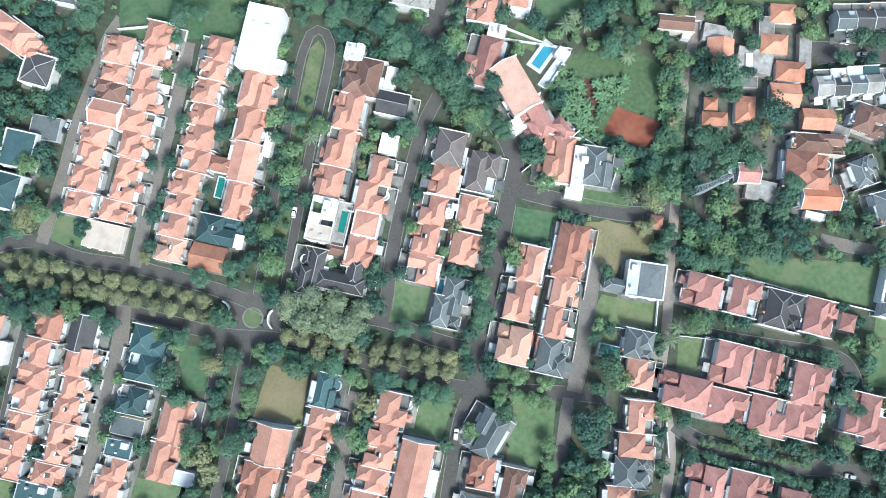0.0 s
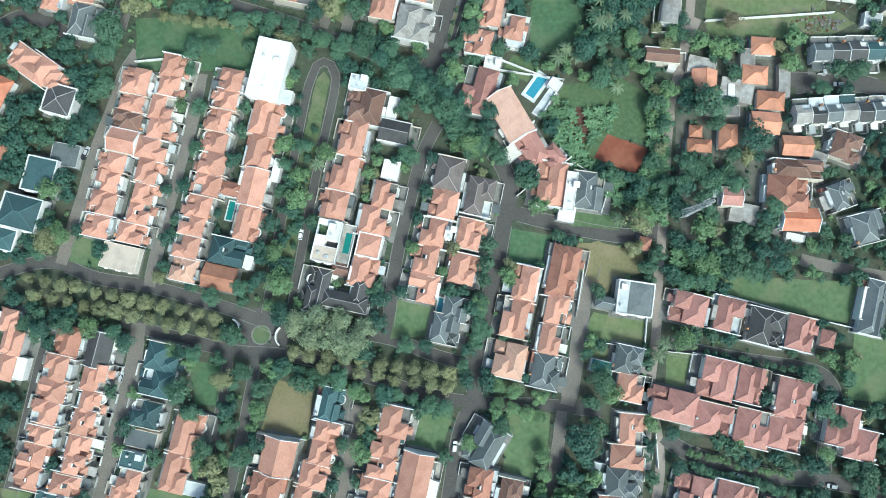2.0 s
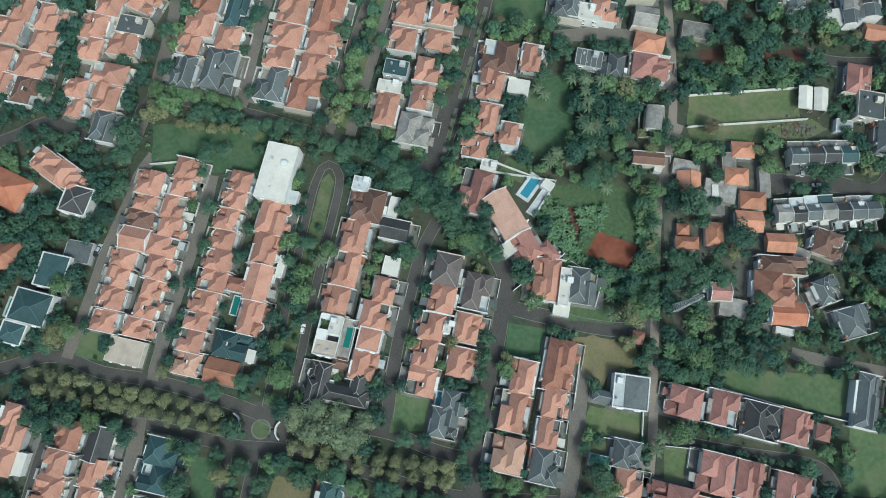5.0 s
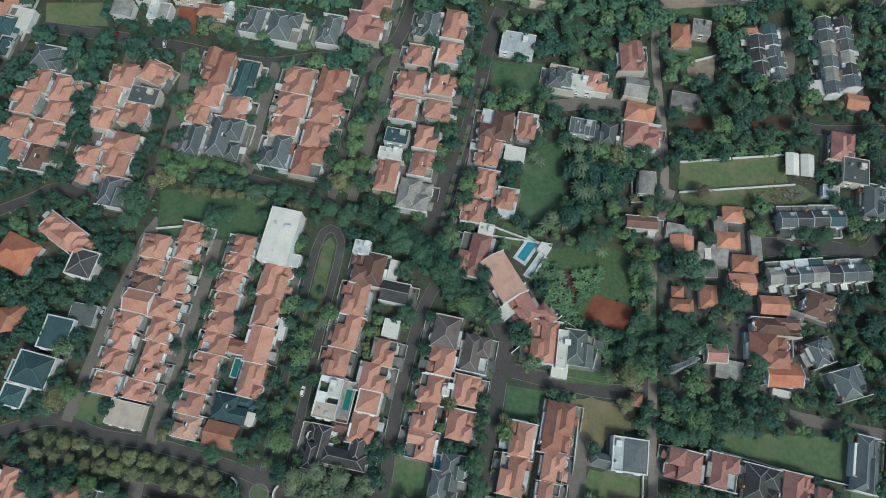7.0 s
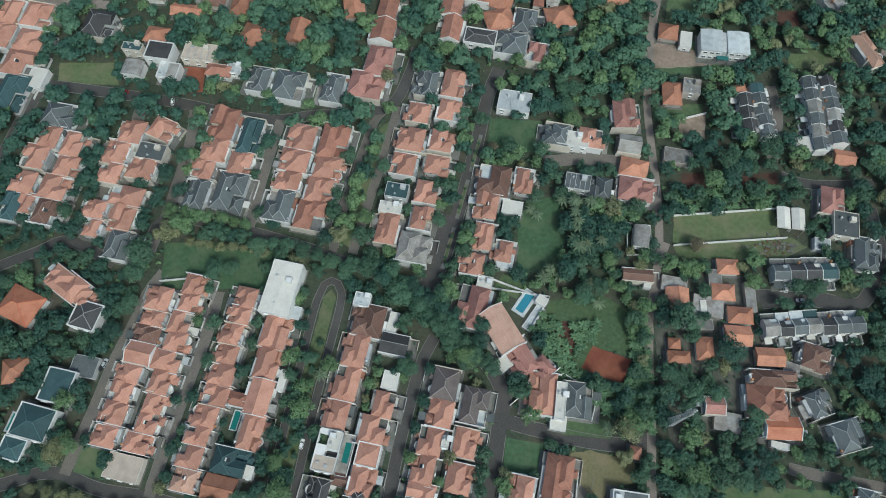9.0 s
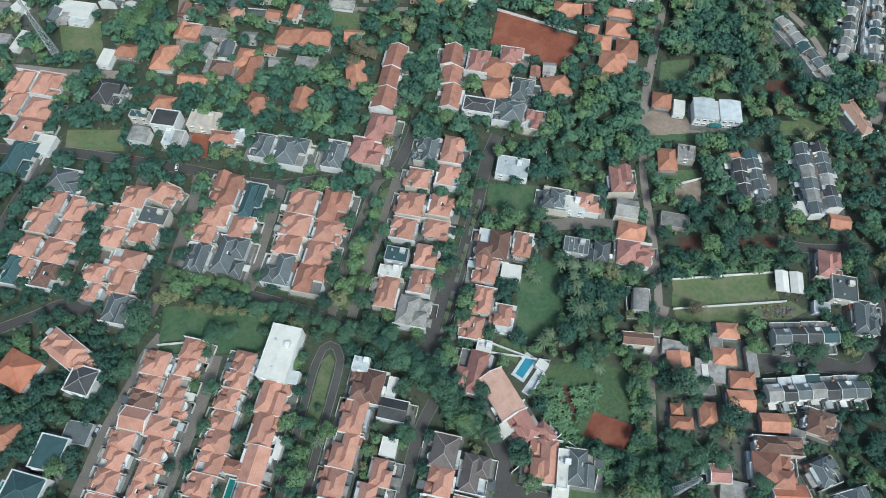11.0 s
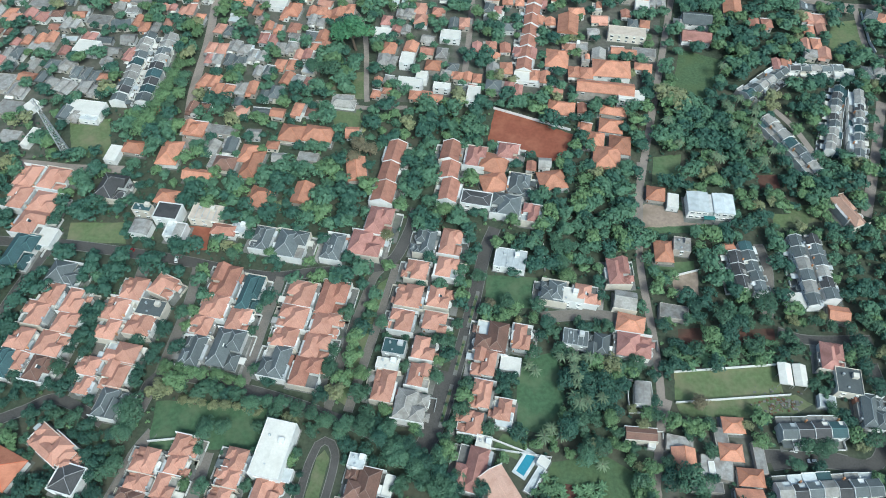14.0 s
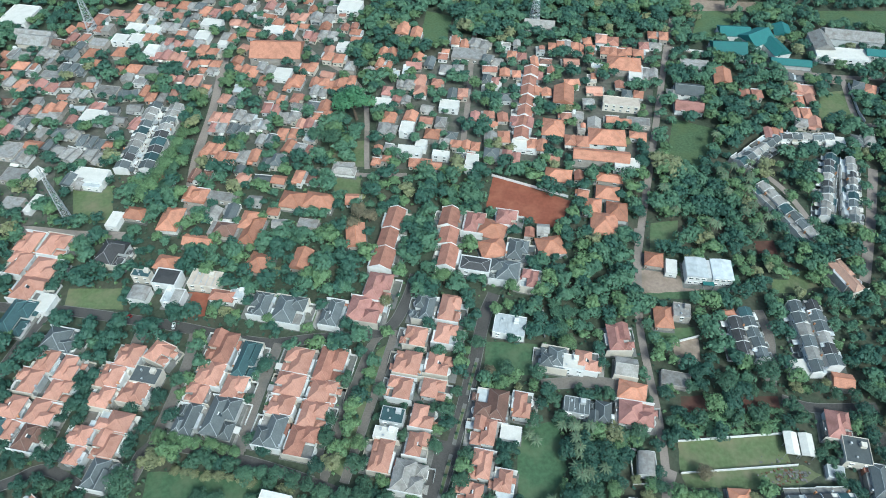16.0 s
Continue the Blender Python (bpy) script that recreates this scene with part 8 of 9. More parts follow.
crowd_house(289.5, 358.2, 7.7, 9.1, 4.2, -12, "sheet")
# grey terraces
house(155.5, 215.1, 7.9, 4.3, 6.0, 8, "orange", 1, far=True)
# white modern villas
parapet_house(-152.5, 236.2, 14.0, 11.0, 8.0, -9, "charcoal", 0.6)
parapet_house(-146.6, 225.0, 11.0, 10.0, 5.6, -9, "weathered", 0.5, 0.4)
flat_house(-167.7, 239.3, 10.8, 4.7, 7.0, -9, "green")
flat_house(-131.5, 236.7, 17.5, 11.0, 6.0, -9, "beige", ribs=1)
house(-120.0, 225.8, 14.3, 7.5, 4.5, -9, "russet", 0)
flat_house(-111.9, 226.9, 8.1, 6.3, 5.0, -9, "pale")
flat_house(64.6, -20.5, 9.2, 5.0, 3.0, -12, "teal")
flat_house(42.3, 90.7, 4.3, 13.1, 0.6, -35, "pale")
flat_house(46.4, 98.5, 5.2, 4.4, 3.0, -35, "white")
flat_house(128.7, 109.5, 6.2, 9.8, 3.0, -3, "sheet")
flat_house(144.0, 100.6, 4.8, 14.6, 3.0, -3, "sheet")
flat_house(117.6, 87.6, 14.2, 4.8, 2.8, -3, "sheet")
flat_house(121.1, 95.9, 2.8, 5.8, 3.5, -3, "white")
flat_house(157.1, 67.3, 7.1, 4.8, 3.0, -20, "sheet")
flat_house(160.1, 48.3, 6.1, 6.2, 3.0, 20, "sheet")
# grey row houses either side of the eastern street
house(-35.4, 9.2, 6.5, 11.7, 6.0, -12, "charcoal", 1)
# left edge, among trees
house(-195.5, 94.6, 18.3, 15.6, 4.5, -25, "vermilion", -1)
house(-190.9, 64.6, 12.6, 11.5, 4.0, 10, "orange", 0)
# gardens before the close quarter
flat_house(-274.0, 322.0, 15.0, 12.0, 3.6, -9, "sheet")
flat_house(-265.0, 297.0, 13.0, 10.0, 3.6, -9, "sheet")
flat_house(-260.5, 324.0, 7.0, 9.0, 4.0, -30, "white")
flat_house(-252.2, 297.0, 5.0, 15.0, 3.4, -14, "white")
flat_house(-63.3, 331.5, 14.0, 6.5, 3.4, -5, "sheet")
flat_house(-226.9, 317.3, 25.2, 11.4, 4.0, -9, "pale")
flat_house(-135.8, 303.0, 17.6, 7.5, 3.6, -9, "sheet")
house(-116.1, 283.0, 10.2, 14.3, 3.8, -9, "orange", 0)
flat_house(-197.3, 283.3, 7.5, 12.0, 4.0, -9, "white")
house(-128.8, 275.2, 13.5, 11.1, 3.8, -9, "brown", -1)
flat_house(-80.1, 281.0, 12.3, 6.9, 3.4, -9, "sheet")
house(-143.0, 266.4, 18.0, 8.7, 3.6, -9, "orange", -1, "gable")

# a chain of narrow houses with white gable ends along a far lane
for i in range(7):
    house(54.5 + 2.0 * i, 362.0 + 11.6 * i, 10.5, 11.4, 5.6, -8, "russet", -1, "gable")

# ---- grey terraces ----
terrace((155.6, 114.3), (185.4, 114.4), 11.5, 5.8, True)
terrace((146.4, 86.6), (192.2, 88.9), 11.5, 5.8, True)
terrace((157.1, 211.2), (156.8, 187.4), 7.4, 6.2)
terrace((165.9, 185.8), (164.7, 217.5), 7.4, 6.2)
terrace((192.6, 221.4), (192.0, 177.6), 7.8, 6.2)
terrace((201.5, 180.9), (202.2, 222.5), 7.8, 6.2)
terrace((193.6, 335.3), (226.1, 360.6), 11.0, 5.0, True)
terrace((229.2, 360.7), (265.0, 360.8), 9.0, 5.4, True)
terrace((220.6, 269.3), (201.1, 314.4), 11.0, 5.0, True)
terrace((257.7, 341.0), (235.0, 285.3), 9.0, 5.0, True)
terrace((248.4, 280.7), (267.4, 338.3), 9.0, 5.0, True)
terrace((-206.0, 326.0), (-202.0, 394.0), 10.0, 5.0)
terrace((-186.5, 392.0), (-190.5, 326.0), 10.0, 5.0)
lay_kerbs()
tagged(CROWD.part("houses", BLOCK_MATS), "small close-set houses with orange, grey and brown roofs", "houses", "", "stuff")

# ---- closely built quarter further out ----
CLOSE = []


def quarter(poly, step, seed, share, single=False):
    """Small houses packed between lanes: one built-up mass, or single houses where they are nearer."""
    r = random.Random(seed)
    mask = occupied(True, 0.3)
    s = Soup()
    CLOSE.append(list(poly))
    xs, ys = [p[0] for p in poly], [p[1] for p in poly]
    y = min(ys)
    while y < max(ys):
        x = min(xs) + r.uniform(0, step)
        while x < max(xs):
            px, py = x + r.uniform(-1.6, 1.6), y + r.uniform(-1.6, 1.6)
            x += step
            w, d = r.uniform(6.0, 9.5), r.uniform(6.5, 12.5)
            if r.random() < 0.35:
                w, d = d, w
            probe = [(px + u * w * 0.45, py + v * d * 0.45) for u in (-1, 0, 1) for v in (-1, 0, 1)]
            if r.random() > share or not inside(list(poly), np.array(px), np.array(py)) or any(taken(mask, *q) for q in probe):
                continue
            turn, z = -8 + 16 * noise.noise((px * 0.012, py * 0.012, 4.4)) + r.uniform(-5, 5), r.choice((r.uniform(2.8, 3.8), r.uniform(2.8, 3.8), r.uniform(4.2, 5.8)))
            a = radians(turn)
            if r.random() < 0.2:
                crowd_house(px, py, w, d, z, turn, r.choice(("sheet", "sheet", "weathered", "pale")), "flat", s, single)
            else:
                crowd_house(px, py, w, d, z, turn, r.choice(("orange", "orange", "orange", "terracotta", "rose", "russet", "russet", "brown", "sheet", "weathered", "grey")), r.choice(("hip", "gable")), s, single)
            stamp(mask, rect(px, py, w / 2 + 0.2, d / 2 + 0.2, a))
        y += step * 0.8
    if s.v:
        tagged(s.part("houses", BLOCK_MATS), "closely packed small houses with orange, grey and white roofs", "houses", "", "stuff")
    if len(poly) > 4:
        plot("paved", poly)


quarter([(-340.8, 456.8), (-319.1, 468.3), (-273.7, 521.5), (-178.5, 539.7), (-166.2, 415.2), (-185.2, 408.4), (-216.3, 336.4), (-288.4, 330.7)], 8.2, 3, 0.82)
quarter([(-163.8, 488.7), (-164.2, 539.8), (-87.4, 540.2), (-63.6, 481.2), (-79.2, 415.6), (-82.2, 336.9), (-134.4, 336.7)], 8.2, 4, 0.82)
quarter([(-49.9, 443.5), (8.2, 466.0), (170.2, 482.3), (138.0, 337.8), (29.5, 332.0), (-42.7, 331.7)], 9.0, 5, 0.6)
quarter([(17.3, 286.8), (75.7, 282.3), (77.1, 264.3), (16.7, 259.8)], 9.5, 6, 0.9, True)
quarter([(84.4, 326.8), (121.2, 327.0), (113.6, 282.4), (80.8, 296.5)], 10, 8, 0.9, True)
quarter([(-221.6, 329.9), (-51.9, 330.6), (-40.5, 270.5), (-202.4, 270.0)], 12, 12, 0.4, True)

# ---- things about the streets ----
pool(38.7, 98.3, 4.0, 10.5, -35)
pool(-1.3, 3.5, 3.6, 7.0, -12, 0.6)
pool(-91.0, 43.4, 2.6, 8.0, -12, 0.5, TEAL_WATER)
for x, y, turn, paint in (
    (-60.9, 33.4, -10, 0), (4.5, -53.4, -8, 0), (168.2, 99.8, 88, 0), (162.2, 105.9, 0, 0), (-166.3, -39.9, -14, 0), (119.6, -63.9, 75, 0),
    (-67.3, 87.3, 60, 1), (55.8, -76.6, -10, 0), (-172.6, 139.2, -18, 0), (-45.7, 154.7, -10, 0), (-170.0, 215.1, 70, 3), (-143.6, 208.5, 5, 0), (157.9, -68.1, 80, 1), (-154.9, -42.3, -14, 2), (-133.8, -26.4, -12, 1), (-158.1, 124.2, 60, 1), (-153.3, 68.5, -20, 1), (-154.3, 66.9, -24, 2), (-178.8, 169.8, -18, 1)):
    car(x, y, turn, paint)
mast(99.5, 43.1, 36)
mast(-227.5, 285.9, 44, 4.5, 1.2, 30)
mast(-278.3, 488.1, 40, 8, 1.5, 20)
mast(75.4, 504.6, 40, 7, 1.5, 15)
for points in (
    ((111.7, 10.9), (143.8, 1.8), (177.5, -5.9), (179.9, 14.5)), ((26.5, 22.6), (42.5, 20.1), (46.6, 31.8)), ((46.6, 31.8), (58.3, 21.9), (55.1, 3.0)), ((84.8, 7.9), (82.6, -13.2), (58.1, -9.9)),
    ((92.0, -14.3), (107.8, -15.8), (103.8, -31.1)), ((-77.0, -48.6), (-56.0, -51.2)), ((-17.1, -57.2), (-1.3, -59.9)), ((82.9, -31.2), (86.4, -45.5), (87.3, -61.4)), ((36.0, 55.2), (30.0, 50.3)),
    ((90.0, 139.0), (101.5, 137.5), (100.5, 122.0), (89.0, 122.5), (90.0, 139.0)), ((113.6, 143.2), (164.2, 147.2)), ((111.8, 127.5), (167.5, 131.6)), ((56.2, 218.9), (55.6, 201.4)), ((122.2, 198.1), (138.0, 202.5)), ((20.8, 110.7), (48.3, 99.7)),
    ((22.8, 105.1), (50.5, 101.0), (40.8, 85.5)), ((50.3, 67.3), (69.3, 55.4), (65.6, 43.4)), ((-134.4, 107.9), (-113.9, 110.0)), ((32.9, 325.6), (80.2, 306.3)), ((301.3, 424.0), (296.1, 391.2), (296.5, 380.0)), ((10.8, 509.3), (49.6, 497.8)), ((180.8, 468.4), (218.7, 461.0))):
    garden_wall(points, 2.0)
# long narrow islands down the middle of the broad street
for k in range(3):
    a, b = Vector((-0.9, 112.7)), Vector((20.4, 192.4))
    p, q = a.lerp(b, 0.03 + k * 0.33), a.lerp(b, 0.30 + k * 0.33)
    line_pts = [p.lerp(q, i / 8) for i in range(9)]
    island = part("traffic_island", *strip(line_pts, 0.95, -0.95, 0.0, 0.32), KERB)
    tagged(island, "long narrow planted traffic island with concrete kerbs", "traffic island", "", "structure")
    part("planting", *strip(line_pts[1:-1], 0.7, -0.7, 0.1, 0.42), LAWNS["park"], island)
    for i in (2, 4, 6):
        tree(line_pts[i].x, line_pts[i].y, dice.uniform(0.8, 1.3), "mid", "trees on the traffic islands")
x, y = (-76.4, -8.7)
isle = part("roundabout", *ring_strip(x, y, 3.6, 4.2, 0, 0.3), KERB)
tagged(isle, "round planted traffic island with a concrete rim", "roundabout", "", "structure")
part("planting", *ring_strip(x, y, 0.0, 3.6, 0.0, 0.22), LAWNS["lawn"], isle)
part("paving", *ring_strip(x, y, 4.2, 11.5, 0.0, 0.055), ASPHALT, isle)
rubble = Soup()
chunks = random.Random(5)
cx0, cy0 = (162.6, 127.8)
for i in range(170):
    x1, y1, k = cx0 + chunks.gauss(0, 5.5), cy0 + chunks.gauss(0, 2.6), chunks.uniform(0.15, 0.6)
    rubble.box(x1 - k, x1 + k * chunks.uniform(0.4, 1.6), y1 - k, y1 + k * chunks.uniform(0.3, 1.2), 0, chunks.uniform(0.15, 0.6), chunks.randrange(3))
tagged(rubble.part("rubble", (YARD, ROOFS["sheet"], TIMBER)), "heap of building rubble, boards and sheets", "rubble", "", "stuff")
for gx0, gy0, a0, a1 in ((-89.7, -6.5, -1.2, 1.2), (-65.5, -9.2, 2.2, 4.1)):
    gate = part("gate_wall", *ring_strip(gx0, gy0, 4.3, 4.8, 0, 2.4, a0, a1), WALLS[0])
    tagged(gate, "curved white entrance wall", "wall", "", "structure")

# ---- trees ----
for a, b, n in (((-176.6, 15.3), (-91.2, -2.5), 12), ((-173.2, 8.2), (-90.0, -9.4), 12)):
    tree_row(a, b, n, 3.65, "olive", 0.35)
for a, b, n in (((-66.1, -15.4), (5.4, -23.5), 10), ((-53.1, -21.6), (5.5, -29.5), 8)):
    tree_row(a, b, n, 3.8, "olive", 0.4)
for x, y, r, kind in (
    (-60.5, -3.7, 7.0, "light"), (-52.9, -9.0, 7.4, "light"), (-43.9, -9.9, 7.4, "light"), (-36.4, -10.6, 7.0, "light"), (-32.7, -5.4, 5.5, "light"), (-52.1, -1.3, 6.5, "light"), (-42.9, -3.6, 6.5, "light"), (-40.3, -14.6, 5.5, "light"),
    (54.8, -49.1, 9.0, "dark"), (-141.4, 119.0, 9.0, "mid"), (-143.0, 110.3, 7.0, "mid"), (-70.7, 25.7, 5.2, "fresh"), (-18.9, 99.2, 6.8, "mid"), (11.1, 69.5, 6.5, "mid"), (2.5, 80.4, 6.0, "dark"),
    (-66.5, -0.2, 6.0, "dark"), (-16.6, 66.9, 4.6, "mid"), (79.1, 38.7, 7.0, "olive"), (69.8, 104.9, 5.0, "olive"), (103.9, 61.6, 6.0, "mid"), 
    (-74.4, -30.6, 5.0, "mid"), (-75.6, -38.7, 5.2, "fresh"), (-90.5, -26.1, 5.5, "olive"), (-82.3, -23.7, 5.0, "mid"), (-59.1, 382.2, 14.0, "bright"), (-67.2, 384.6, 11.0, "bright"), (-72.6, 352.5, 8.0, "mid"), (-84.6, 356.5, 7.5, "mid"), (121.1, 125.5, 5.0, "brown"), (109.7, 55.6, 6.5, "mid"),
    (72.2, 104.1, 5.5, "mid"), (64.9, 100.4, 6.0, "mid"), (-165.7, 51.4, 5.5, "fresh"), (-164.7, 29.8, 6.5, "olive"), (-168.0, 25.1, 5.0, "mid"), (-99.5, 113.0, 4.8, "mid"), (-108.0, 114.2, 5.2, "mid"),
    (-50.0, 287.3, 6.5, "brown"), (-43.2, 285.1, 5.5, "brown"), (-52.5, 279.0, 5.0, "brown"), (-92.1, 242.9, 4.0, "olive"), (-29.8, 222.3, 4.5, "olive"), (25.4, 180.3, 3.4, "brown"),
):
    tree(x, y, r, kind)
for x, y, r, kind in (
    (-145.3, 96.3, 5.0, "mid"), (-149.9, 82.5, 6.0, "dark"), (-109.0, 103.1, 3.5, "mid"), (-112.3, 87.5, 4.0, "fresh"), (-104.4, 86.6, 4.8, "mid"), (-105.5, 68.8, 4.2, "mid"), (-117.4, 51.7, 3.2, "dark"), (-59.9, 70.0, 5.0, "mid"), (-50.4, 67.4, 5.0, "fresh"), (-67.7, 62.6, 4.0, "mid"), (-6.9, 88.9, 6.2, "mid"), (-27.8, 107.7, 6.0, "dark"), (-35.3, 114.3, 6.2, "mid"), (-13.4, 27.9, 3.8, "fresh"), (-45.5, 111.8, 5.5, "mid"), (-53.7, 116.6, 4.5, "mid"), (-5.7, 66.1, 3.5, "dark"), (-14.5, 66.0, 5.0, "mid"), (-159.4, 31.8, 6.0, "fresh"), (-24.0, 111.9, 5.5, "mid"), (-16.8, 105.8, 5.0, "mid"), (-10.7, 94.9, 5.5, "dark"), (-2.4, 86.5, 6.0, "mid")):
    tree(x, y, r, kind)
for x, y, r, kind in (
    (8.0, 91.4, 4.5, "mid"), (17.8, 85.9, 5.5, "dark"), (2.6, 84.1, 6.5, "mid"), (10.7, 71.2, 7.0, "fresh"), (22.5, 66.5, 5.0, "mid"), (3.4, 77.6, 6.0, "mid"), (57.7, 112.1, 7.5, "dark"), (68.1, 104.9, 5.0, "mid"), (78.7, 117.4, 5.5, "fresh"), (108.6, 87.9, 9.0, "mid"), (100.2, 63.6, 6.0, "mid"), (129.1, 73.6, 8.0, "dark"), (136.1, 46.3, 5.5, "mid"), (80.8, 41.2, 6.8, "fresh"), (171.2, 103.0, 5.0, "mid"), (158.2, 96.4, 5.0, "mid"), (16.6, 78.2, 5.5, "dark"), (119.9, 55.0, 5.0, "mid"), (107.5, 21.9, 6.5, "fresh"), (116.8, 19.7, 6.0, "mid"), (126.1, 18.6, 6.0, "mid"), (137.8, 22.1, 5.5, "dark"), (103.0, 26.6, 5.5, "mid")):
    tree(x, y, r, kind)
for x, y, r, kind in (
    (-106.8, -31.1, 6.8, "mid"), (-130.9, -12.7, 5.0, "dark"), (-96.6, -53.9, 5.5, "mid"), (-98.0, -60.9, 5.0, "fresh"), (-81.2, -57.0, 6.0, "mid"), (-95.9, -76.6, 6.0, "mid"), (-24.5, -32.1, 5.5, "dark"), (-43.0, -26.0, 6.0, "mid"), (-36.7, -31.5, 4.0, "fresh"), (-41.2, -51.9, 4.0, "mid"), (-16.0, -11.9, 4.5, "mid"), (-7.4, -12.7, 4.0, "dark"), (-84.5, 11.0, 4.5, "mid"), (-67.3, 12.5, 7.0, "fresh"), (-96.2, 7.0, 5.0, "mid"), (-102.6, -39.5, 5.5, "mid"), (-165.4, -6.0, 5.5, "dark"), (-155.4, -5.0, 5.5, "mid"), (-145.6, -5.9, 5.5, "fresh"), (-136.2, -7.7, 4.5, "mid"), (-172.4, -4.5, 4.5, "mid"), (-108.1, -15.5, 4.0, "dark"), (-102.2, -16.6, 4.5, "mid"), (-112.7, -14.4, 4.0, "fresh")):
    tree(x, y, r, kind)
for x, y, r, kind in (
    (22.1, -28.6, 3.8, "fresh"), (28.7, -30.7, 4.2, "fresh"), (21.7, -35.5, 3.7, "fresh"), (27.4, -37.4, 3.8, "fresh"), (33.5, -39.7, 4.0, "fresh"), (38.8, -40.6, 4.0, "fresh"), (23.0, -44.6, 5.0, "mid"), (40.3, -56.7, 4.2, "fresh"), (40.2, -63.5, 4.2, "fresh"), (9.7, -51.6, 4.2, "fresh"), (62.9, -25.2, 7.5, "mid"), (67.5, -31.4, 5.5, "fresh"), (107.2, 14.7, 5.5, "mid"), (99.3, 14.6, 5.0, "mid"), (92.0, -46.3, 4.0, "dark"), (148.2, -23.0, 5.0, "mid"), (153.4, -54.4, 4.5, "fresh"), (154.0, -36.8, 5.0, "mid"), (168.2, -67.0, 6.0, "mid"), (16.4, -6.3, 4.0, "mid"), (14.7, 5.5, 4.5, "fresh"), (16.3, 14.8, 4.0, "mid"), (7.7, -20.4, 3.5, "mid"), (33.0, -24.8, 3.5, "dark"), (58.4, -15.4, 3.5, "mid"), (96.5, -9.6, 6.0, "fresh"), (164.0, -23.8, 4.0, "mid"), (158.8, -42.0, 4.5, "mid"), (94.5, -60.5, 4.0, "dark")):
    tree(x, y, r, kind)
for x, y, r, kind in (
    (-183.9, 141.9, 5.8, "mid"), (-88.6, 180.9, 6.4, "dark"), (-53.4, 140.9, 5.2, "mid"), (-38.1, 139.5, 5.2, "fresh"), (-29.6, 167.8, 4.6, "mid"), (-2.2, 138.1, 5.2, "mid"), (-56.6, 128.9, 5.2, "dark"), (-88.7, 124.4, 5.8, "mid"), (-92.1, 210.7, 4.6, "fresh"), (-111.6, 208.8, 5.2, "mid"), (-130.9, 172.3, 5.2, "mid"), (-137.8, 162.5, 5.8, "dark"), (-106.8, 110.1, 5.8, "mid"), (39.1, 231.8, 5.2, "fresh"), (33.9, 179.7, 5.2, "mid"), (49.8, 178.1, 5.2, "mid"), (53.5, 168.2, 5.2, "dark"), (19.7, 195.1, 5.2, "mid"), (1.8, 237.5, 7.0, "fresh"), (164.3, 177.0, 8.1, "mid"), (143.1, 171.9, 7.0, "mid"), (129.5, 176.8, 5.2, "dark"), (68.6, 213.2, 5.8, "mid"), (65.7, 195.3, 5.8, "fresh"), (10.1, 122.0, 5.2, "mid"), (-0.5, 99.5, 5.8, "mid")):
    tree(x, y, r, kind)
for a, b, n, r, kind in (((-135.7, 143.9), (-92.4, 135.0), 7, 4.6, "fresh"), ((-124.4, 127.3), (-82.5, 121.7), 8, 3.2, "olive"), ((62.3, 223.5), (65.0, 197.9), 5, 4.5, "mid"), ((15.9, 7.4), (12.0, -13.7), 5, 4.0, "mid"), ((-184.0, 296.3), (-172.0, 362.0), 9, 6.8, "fresh"), ((-176.0, 300.0), (-166.5, 352.0), 7, 6.0, "mid"), ((-24.3, 104.8), (21.7, 65.9), 9, 6.2, "mid"), ((-17.0, 107.3), (9.6, 81.7), 6, 5.5, "dark"), ((-85.9, 127.5), (-16.6, 106.3), 9, 4.6, "mid"), ((-67.8, 6.8), (-55.2, 81.3), 12, 2.4, "mid"), ((-73.1, 11.5), (-61.5, 95.9), 12, 2.3, "dark"), ((-85.8, -26.1), (-95.8, -78.8), 9, 3.0, "mid"), ((-67.2, -21.7), (-34.2, -30.3), 6, 3.6, "mid"), ((-22.5, -32.0), (3.2, -37.4), 4, 4.0, "mid"), ((99.3, -60.2), (141.7, -71.2), 14, 2.6, "mid"), ((106.0, -15.3), (147.8, -22.0), 12, 2.2, "mid"), ((98.6, -54.4), (142.0, -64.6), 14, 2.0, "fresh")):
    tree_row(a, b, n, r, kind)

busy = occupied(True, 0.6)
for f in ESTATE:
    stamp(busy, rect(*f))
stamp(busy, [(-66, 62), (-62, 112), (-42, 112), (-48, 60)])
stamp(busy, [(108, 132), (182, 134), (182, 119), (108, 119)])
for a, b in (((-178, 12.5), (-90, -6.0)), ((-66.0, -18.0), (6.0, -26.5))):
    k = math.atan2(b[1] - a[1], b[0] - a[0])
    stamp(busy, rect((a[0] + b[0]) / 2, (a[1] + b[1]) / 2, math.hypot(b[0] - a[0], b[1] - a[1]) / 2, 5.6, k))
built = np.zeros((NY, NX), bool)
for f in FOOTPRINTS:
    stamp(built, rect(*f, -0.3))
banana_ground = [[(46.9, 94.1), (52.9, 91.7), (59.9, 65.0), (81.2, 57.9), (90.0, 89.5), (86.5, 96.8), (94.9, 96.9), (92.8, 38.8), (71.6, 48.2), (64.5, 55.4), (55.0, 60.1), (40.8, 84.3)],
                 [(60.0, 86.9), (72.0, 89.4), (70.7, 78.4), (61.1, 71.0)],
                 [(114.6, 156.1), (168.0, 159.5), (165.6, 148.4), (114.4, 145.1)], [(95.0, 26.9), (118.5, 24.7), (113.6, 12.8), (94.8, 12.7)]]
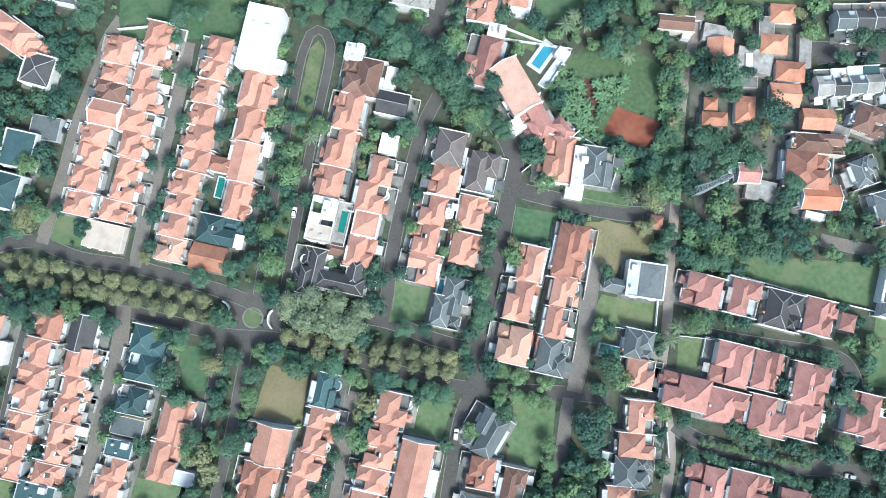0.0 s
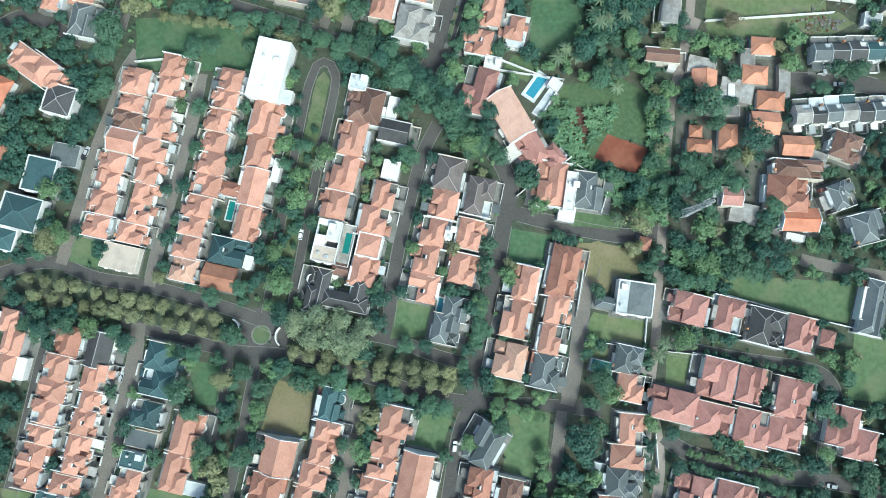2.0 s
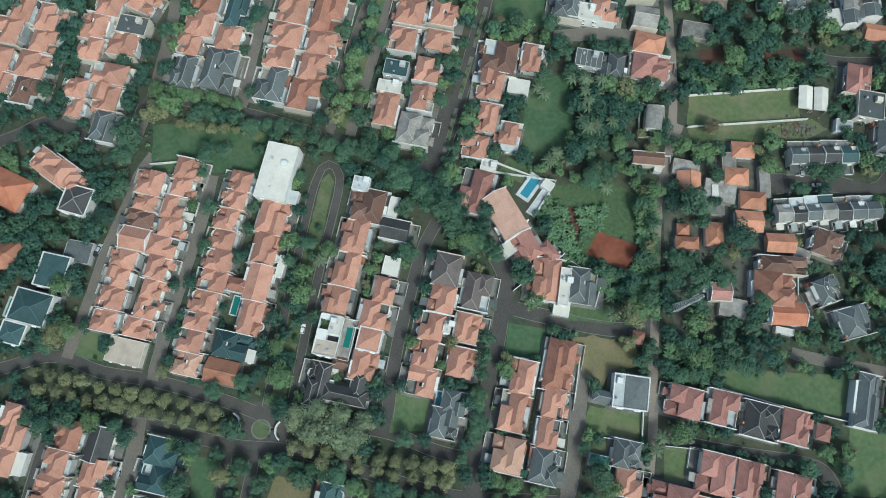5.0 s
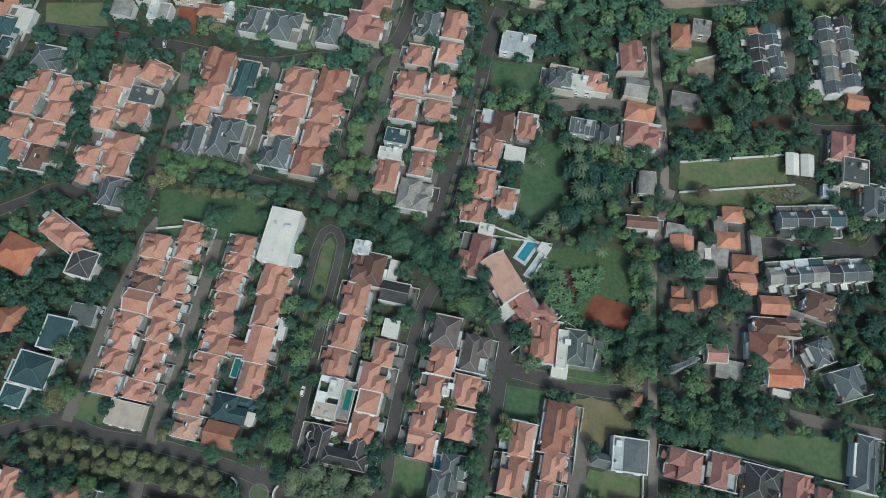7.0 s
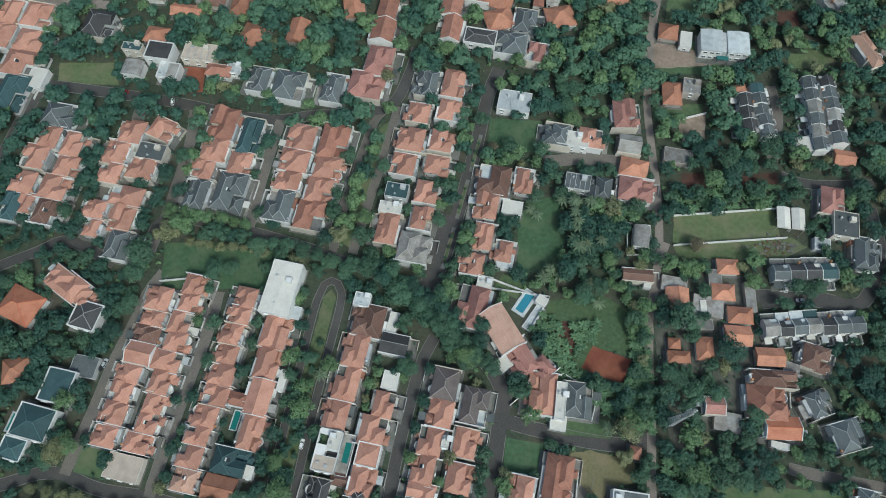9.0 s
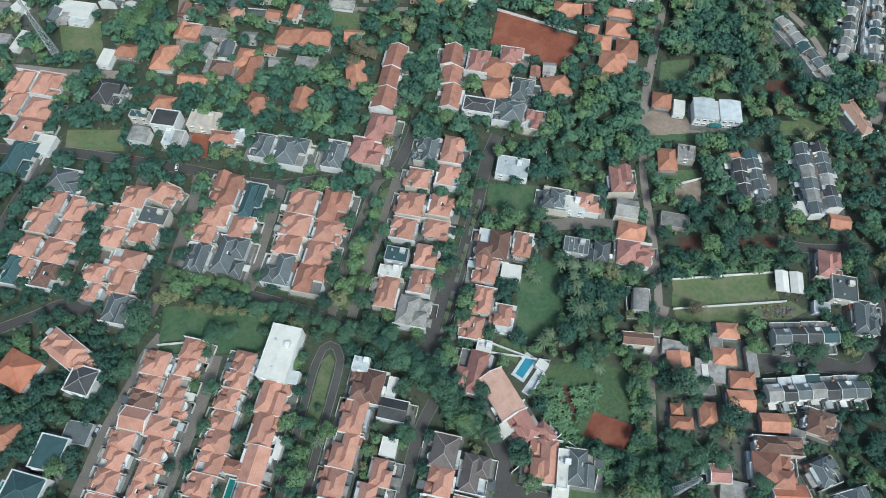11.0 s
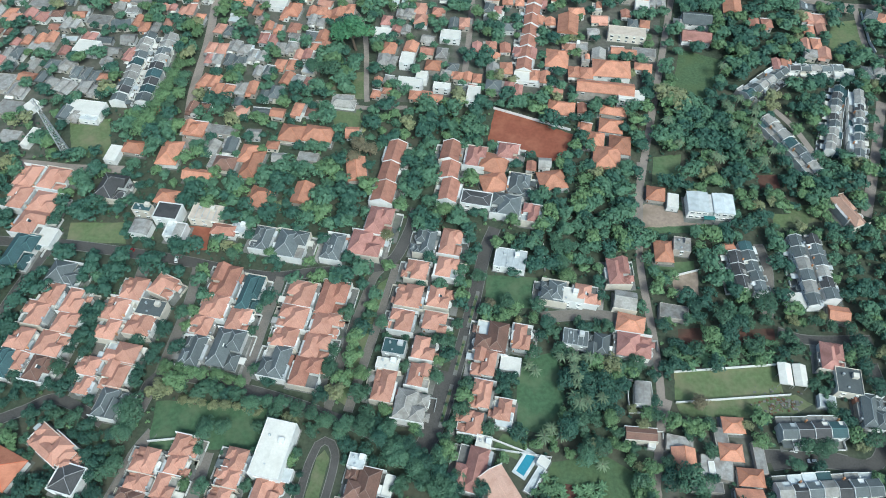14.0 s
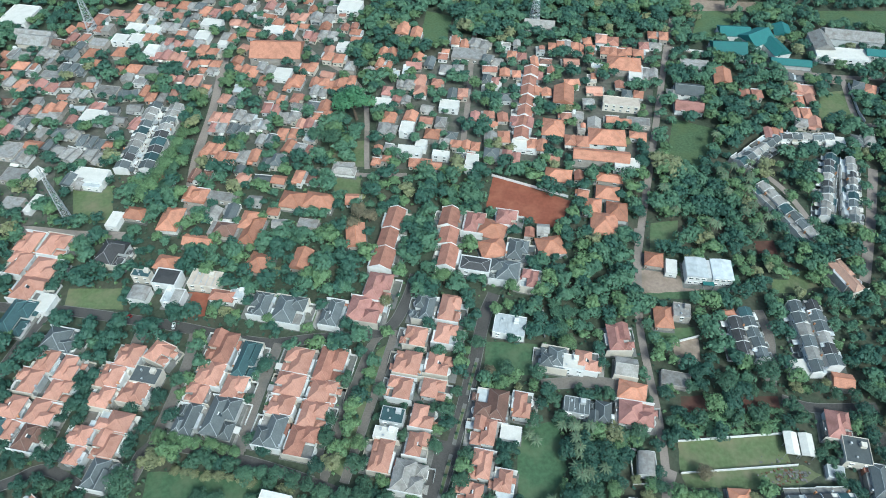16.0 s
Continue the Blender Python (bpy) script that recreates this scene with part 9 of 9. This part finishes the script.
for poly in banana_ground:
    xs, ys = [p[0] for p in poly], [p[1] for p in poly]
    for i in range(int((max(xs) - min(xs)) * (max(ys) - min(ys)) / 2)):
        x, y = dice.uniform(min(xs), max(xs)), dice.uniform(min(ys), max(ys))
        if bool(inside(poly, np.array(x), np.array(y))) and all((x - q[0]) ** 2 + (y - q[1]) ** 2 > 5.5 for q in TREES[-420:]):
            if all(k != "earth" or not inside(list(p), np.array(x + u), np.array(y + v)) for k, p in PLOTS for u, v in ((0, 0), (2, 0), (-2, 0), (0, 2), (0, -2))):
                banana(x, y, dice.uniform(0.75, 1.15))
palm_ground = [(133.0, 311.5), (164.2, 372.2), (191.8, 343.5), (209.6, 292.2), (206.3, 260.4), (170.8, 264.6), (133.1, 260.2)]
xs, ys = [p[0] for p in palm_ground], [p[1] for p in palm_ground]
for i in range(48):
    x, y = dice.uniform(min(xs), max(xs)), dice.uniform(min(ys), max(ys))
    if inside(palm_ground, np.array(x), np.array(y)) and not taken(busy, x, y):
        palm(x, y, dice.uniform(11, 16), dice.uniform(0.95, 1.25))
for x, y in ((72.1, 96.7), (50.6, 112.7), (46.9, 108.9), (54.9, 110.2), (42.7, 144.7), (45.4, 141.7), (65.5, 148.0), (69.2, 141.8), (62.5, 128.2), (71.5, 39.8), (-53.6, 63.0), (89.7, -10.8), (87.3, -15.5)):
    palm(x, y, dice.uniform(5, 8), dice.uniform(1.0, 1.25))
grove = [(57.9, 160.6), (80.5, 157.5), (79.9, 123.9), (59.2, 120.9), (56.6, 141.7)]
for i in range(16):
    x, y = dice.uniform(grove[0][0], grove[2][0]), dice.uniform(grove[3][1], grove[0][1])
    if inside(grove, np.array(x), np.array(y)) and not taken(busy, x, y):
        palm(x, y, dice.uniform(6, 10), dice.uniform(0.9, 1.2))

# everything else that is green, thick and uncounted
spots = {"dark": [], "mid": [], "fresh": [], "olive": []}
single = 0
y = -132.0
while y < 640:
    x = -450.0
    while x < 450:
        px, py = x + grow.uniform(-2.6, 2.6), y + grow.uniform(-2.6, 2.6)
        x += 6.2 if y < 175 else 7.4
        if not in_view(px, py) or taken(busy, px, py):
            continue
        if py > 150 and any(inside(q, np.array(px), np.array(py)) for q in CLOSE) and grow.random() < 0.3:
            continue
        if grow.random() < 0.42 and (inside([(98, 112), (170, 112), (175, 34), (98, 30)], np.array(px), np.array(py)) or inside([(-290, 335), (-252, 330), (-238, 284), (-290, 295)], np.array(px), np.array(py))):
            continue
        n1 = noise.noise((px * 0.02, py * 0.02, 3.3))
        r = grow.uniform(2.9, 5.6) * (1.12 + 0.5 * n1) * (1.0 if py < 175 else 1.22)
        free = [not taken(built, px + r * 0.7 * math.cos(k), py + r * 0.7 * math.sin(k)) for k in np.arange(0, 6.28, 0.785)]
        if sum(free) < 8:
            r *= 0.45 + 0.06 * sum(free)
        if min(((px - q[0]) ** 2 + (py - q[1]) ** 2) ** 0.5 - q[2] * 0.75 for q in TREES) < 0:
            continue
        n2 = noise.noise((px * 0.05, py * 0.05, 9.1)) + grow.uniform(-0.45, 0.45) - (0.55 if px < -138 and py < 250 else 0.0) + (0.22 if -25 < px < 95 and 15 < py < 135 else 0.0)
        kind = "dark" if n2 < -0.15 else "mid" if n2 < 0.28 else "fresh" if n2 < 0.62 else "olive"
        if r > 3.6 and single < 70 and py < 210 and grow.random() < 0.6:
            single += 1
            tree(px, py, r, kind)
        else:
            spots[kind].append((px, py, r))
    y += 6.2 if y < 175 else 7.4
# low growth between everything
low = {"dark": [], "mid": [], "fresh": []}
y = -132.0
while y < 330:
    x = -330.0
    while x < 330:
        px, py = x + grow.uniform(-1.4, 1.4), y + grow.uniform(-1.4, 1.4)
        x += 3.0
        if in_view(px, py) and grow.random() < 0.33 and not taken(busy, px, py) and not taken(built, px, py):
            low[grow.choice(("dark", "mid", "mid", "fresh"))].append((px, py, grow.uniform(0.7, 1.7)))
    y += 3.0
for kind in low:
    woods("shrubs", kind, low[kind], "low green shrubs and hedges along walls and kerbs", BUSHES)
for kind, label in (("dark", "thick dark green trees and shrubs"), ("mid", "thick green trees and shrubs"), ("fresh", "fresh green trees and shrubs"), ("olive", "olive-green trees and shrubs")):
    woods("trees", kind, [q for q in spots[kind] if q[1] < 175], label + " between houses and lanes")
    woods("woods", kind, [q for q in spots[kind] if 175 <= q[1] < 340], label + " round the near quarter", MIDDLE_FILL)
    woods("woods", kind, [q for q in spots[kind] if q[1] >= 340], label + " of the far quarter", FAR_FILL)
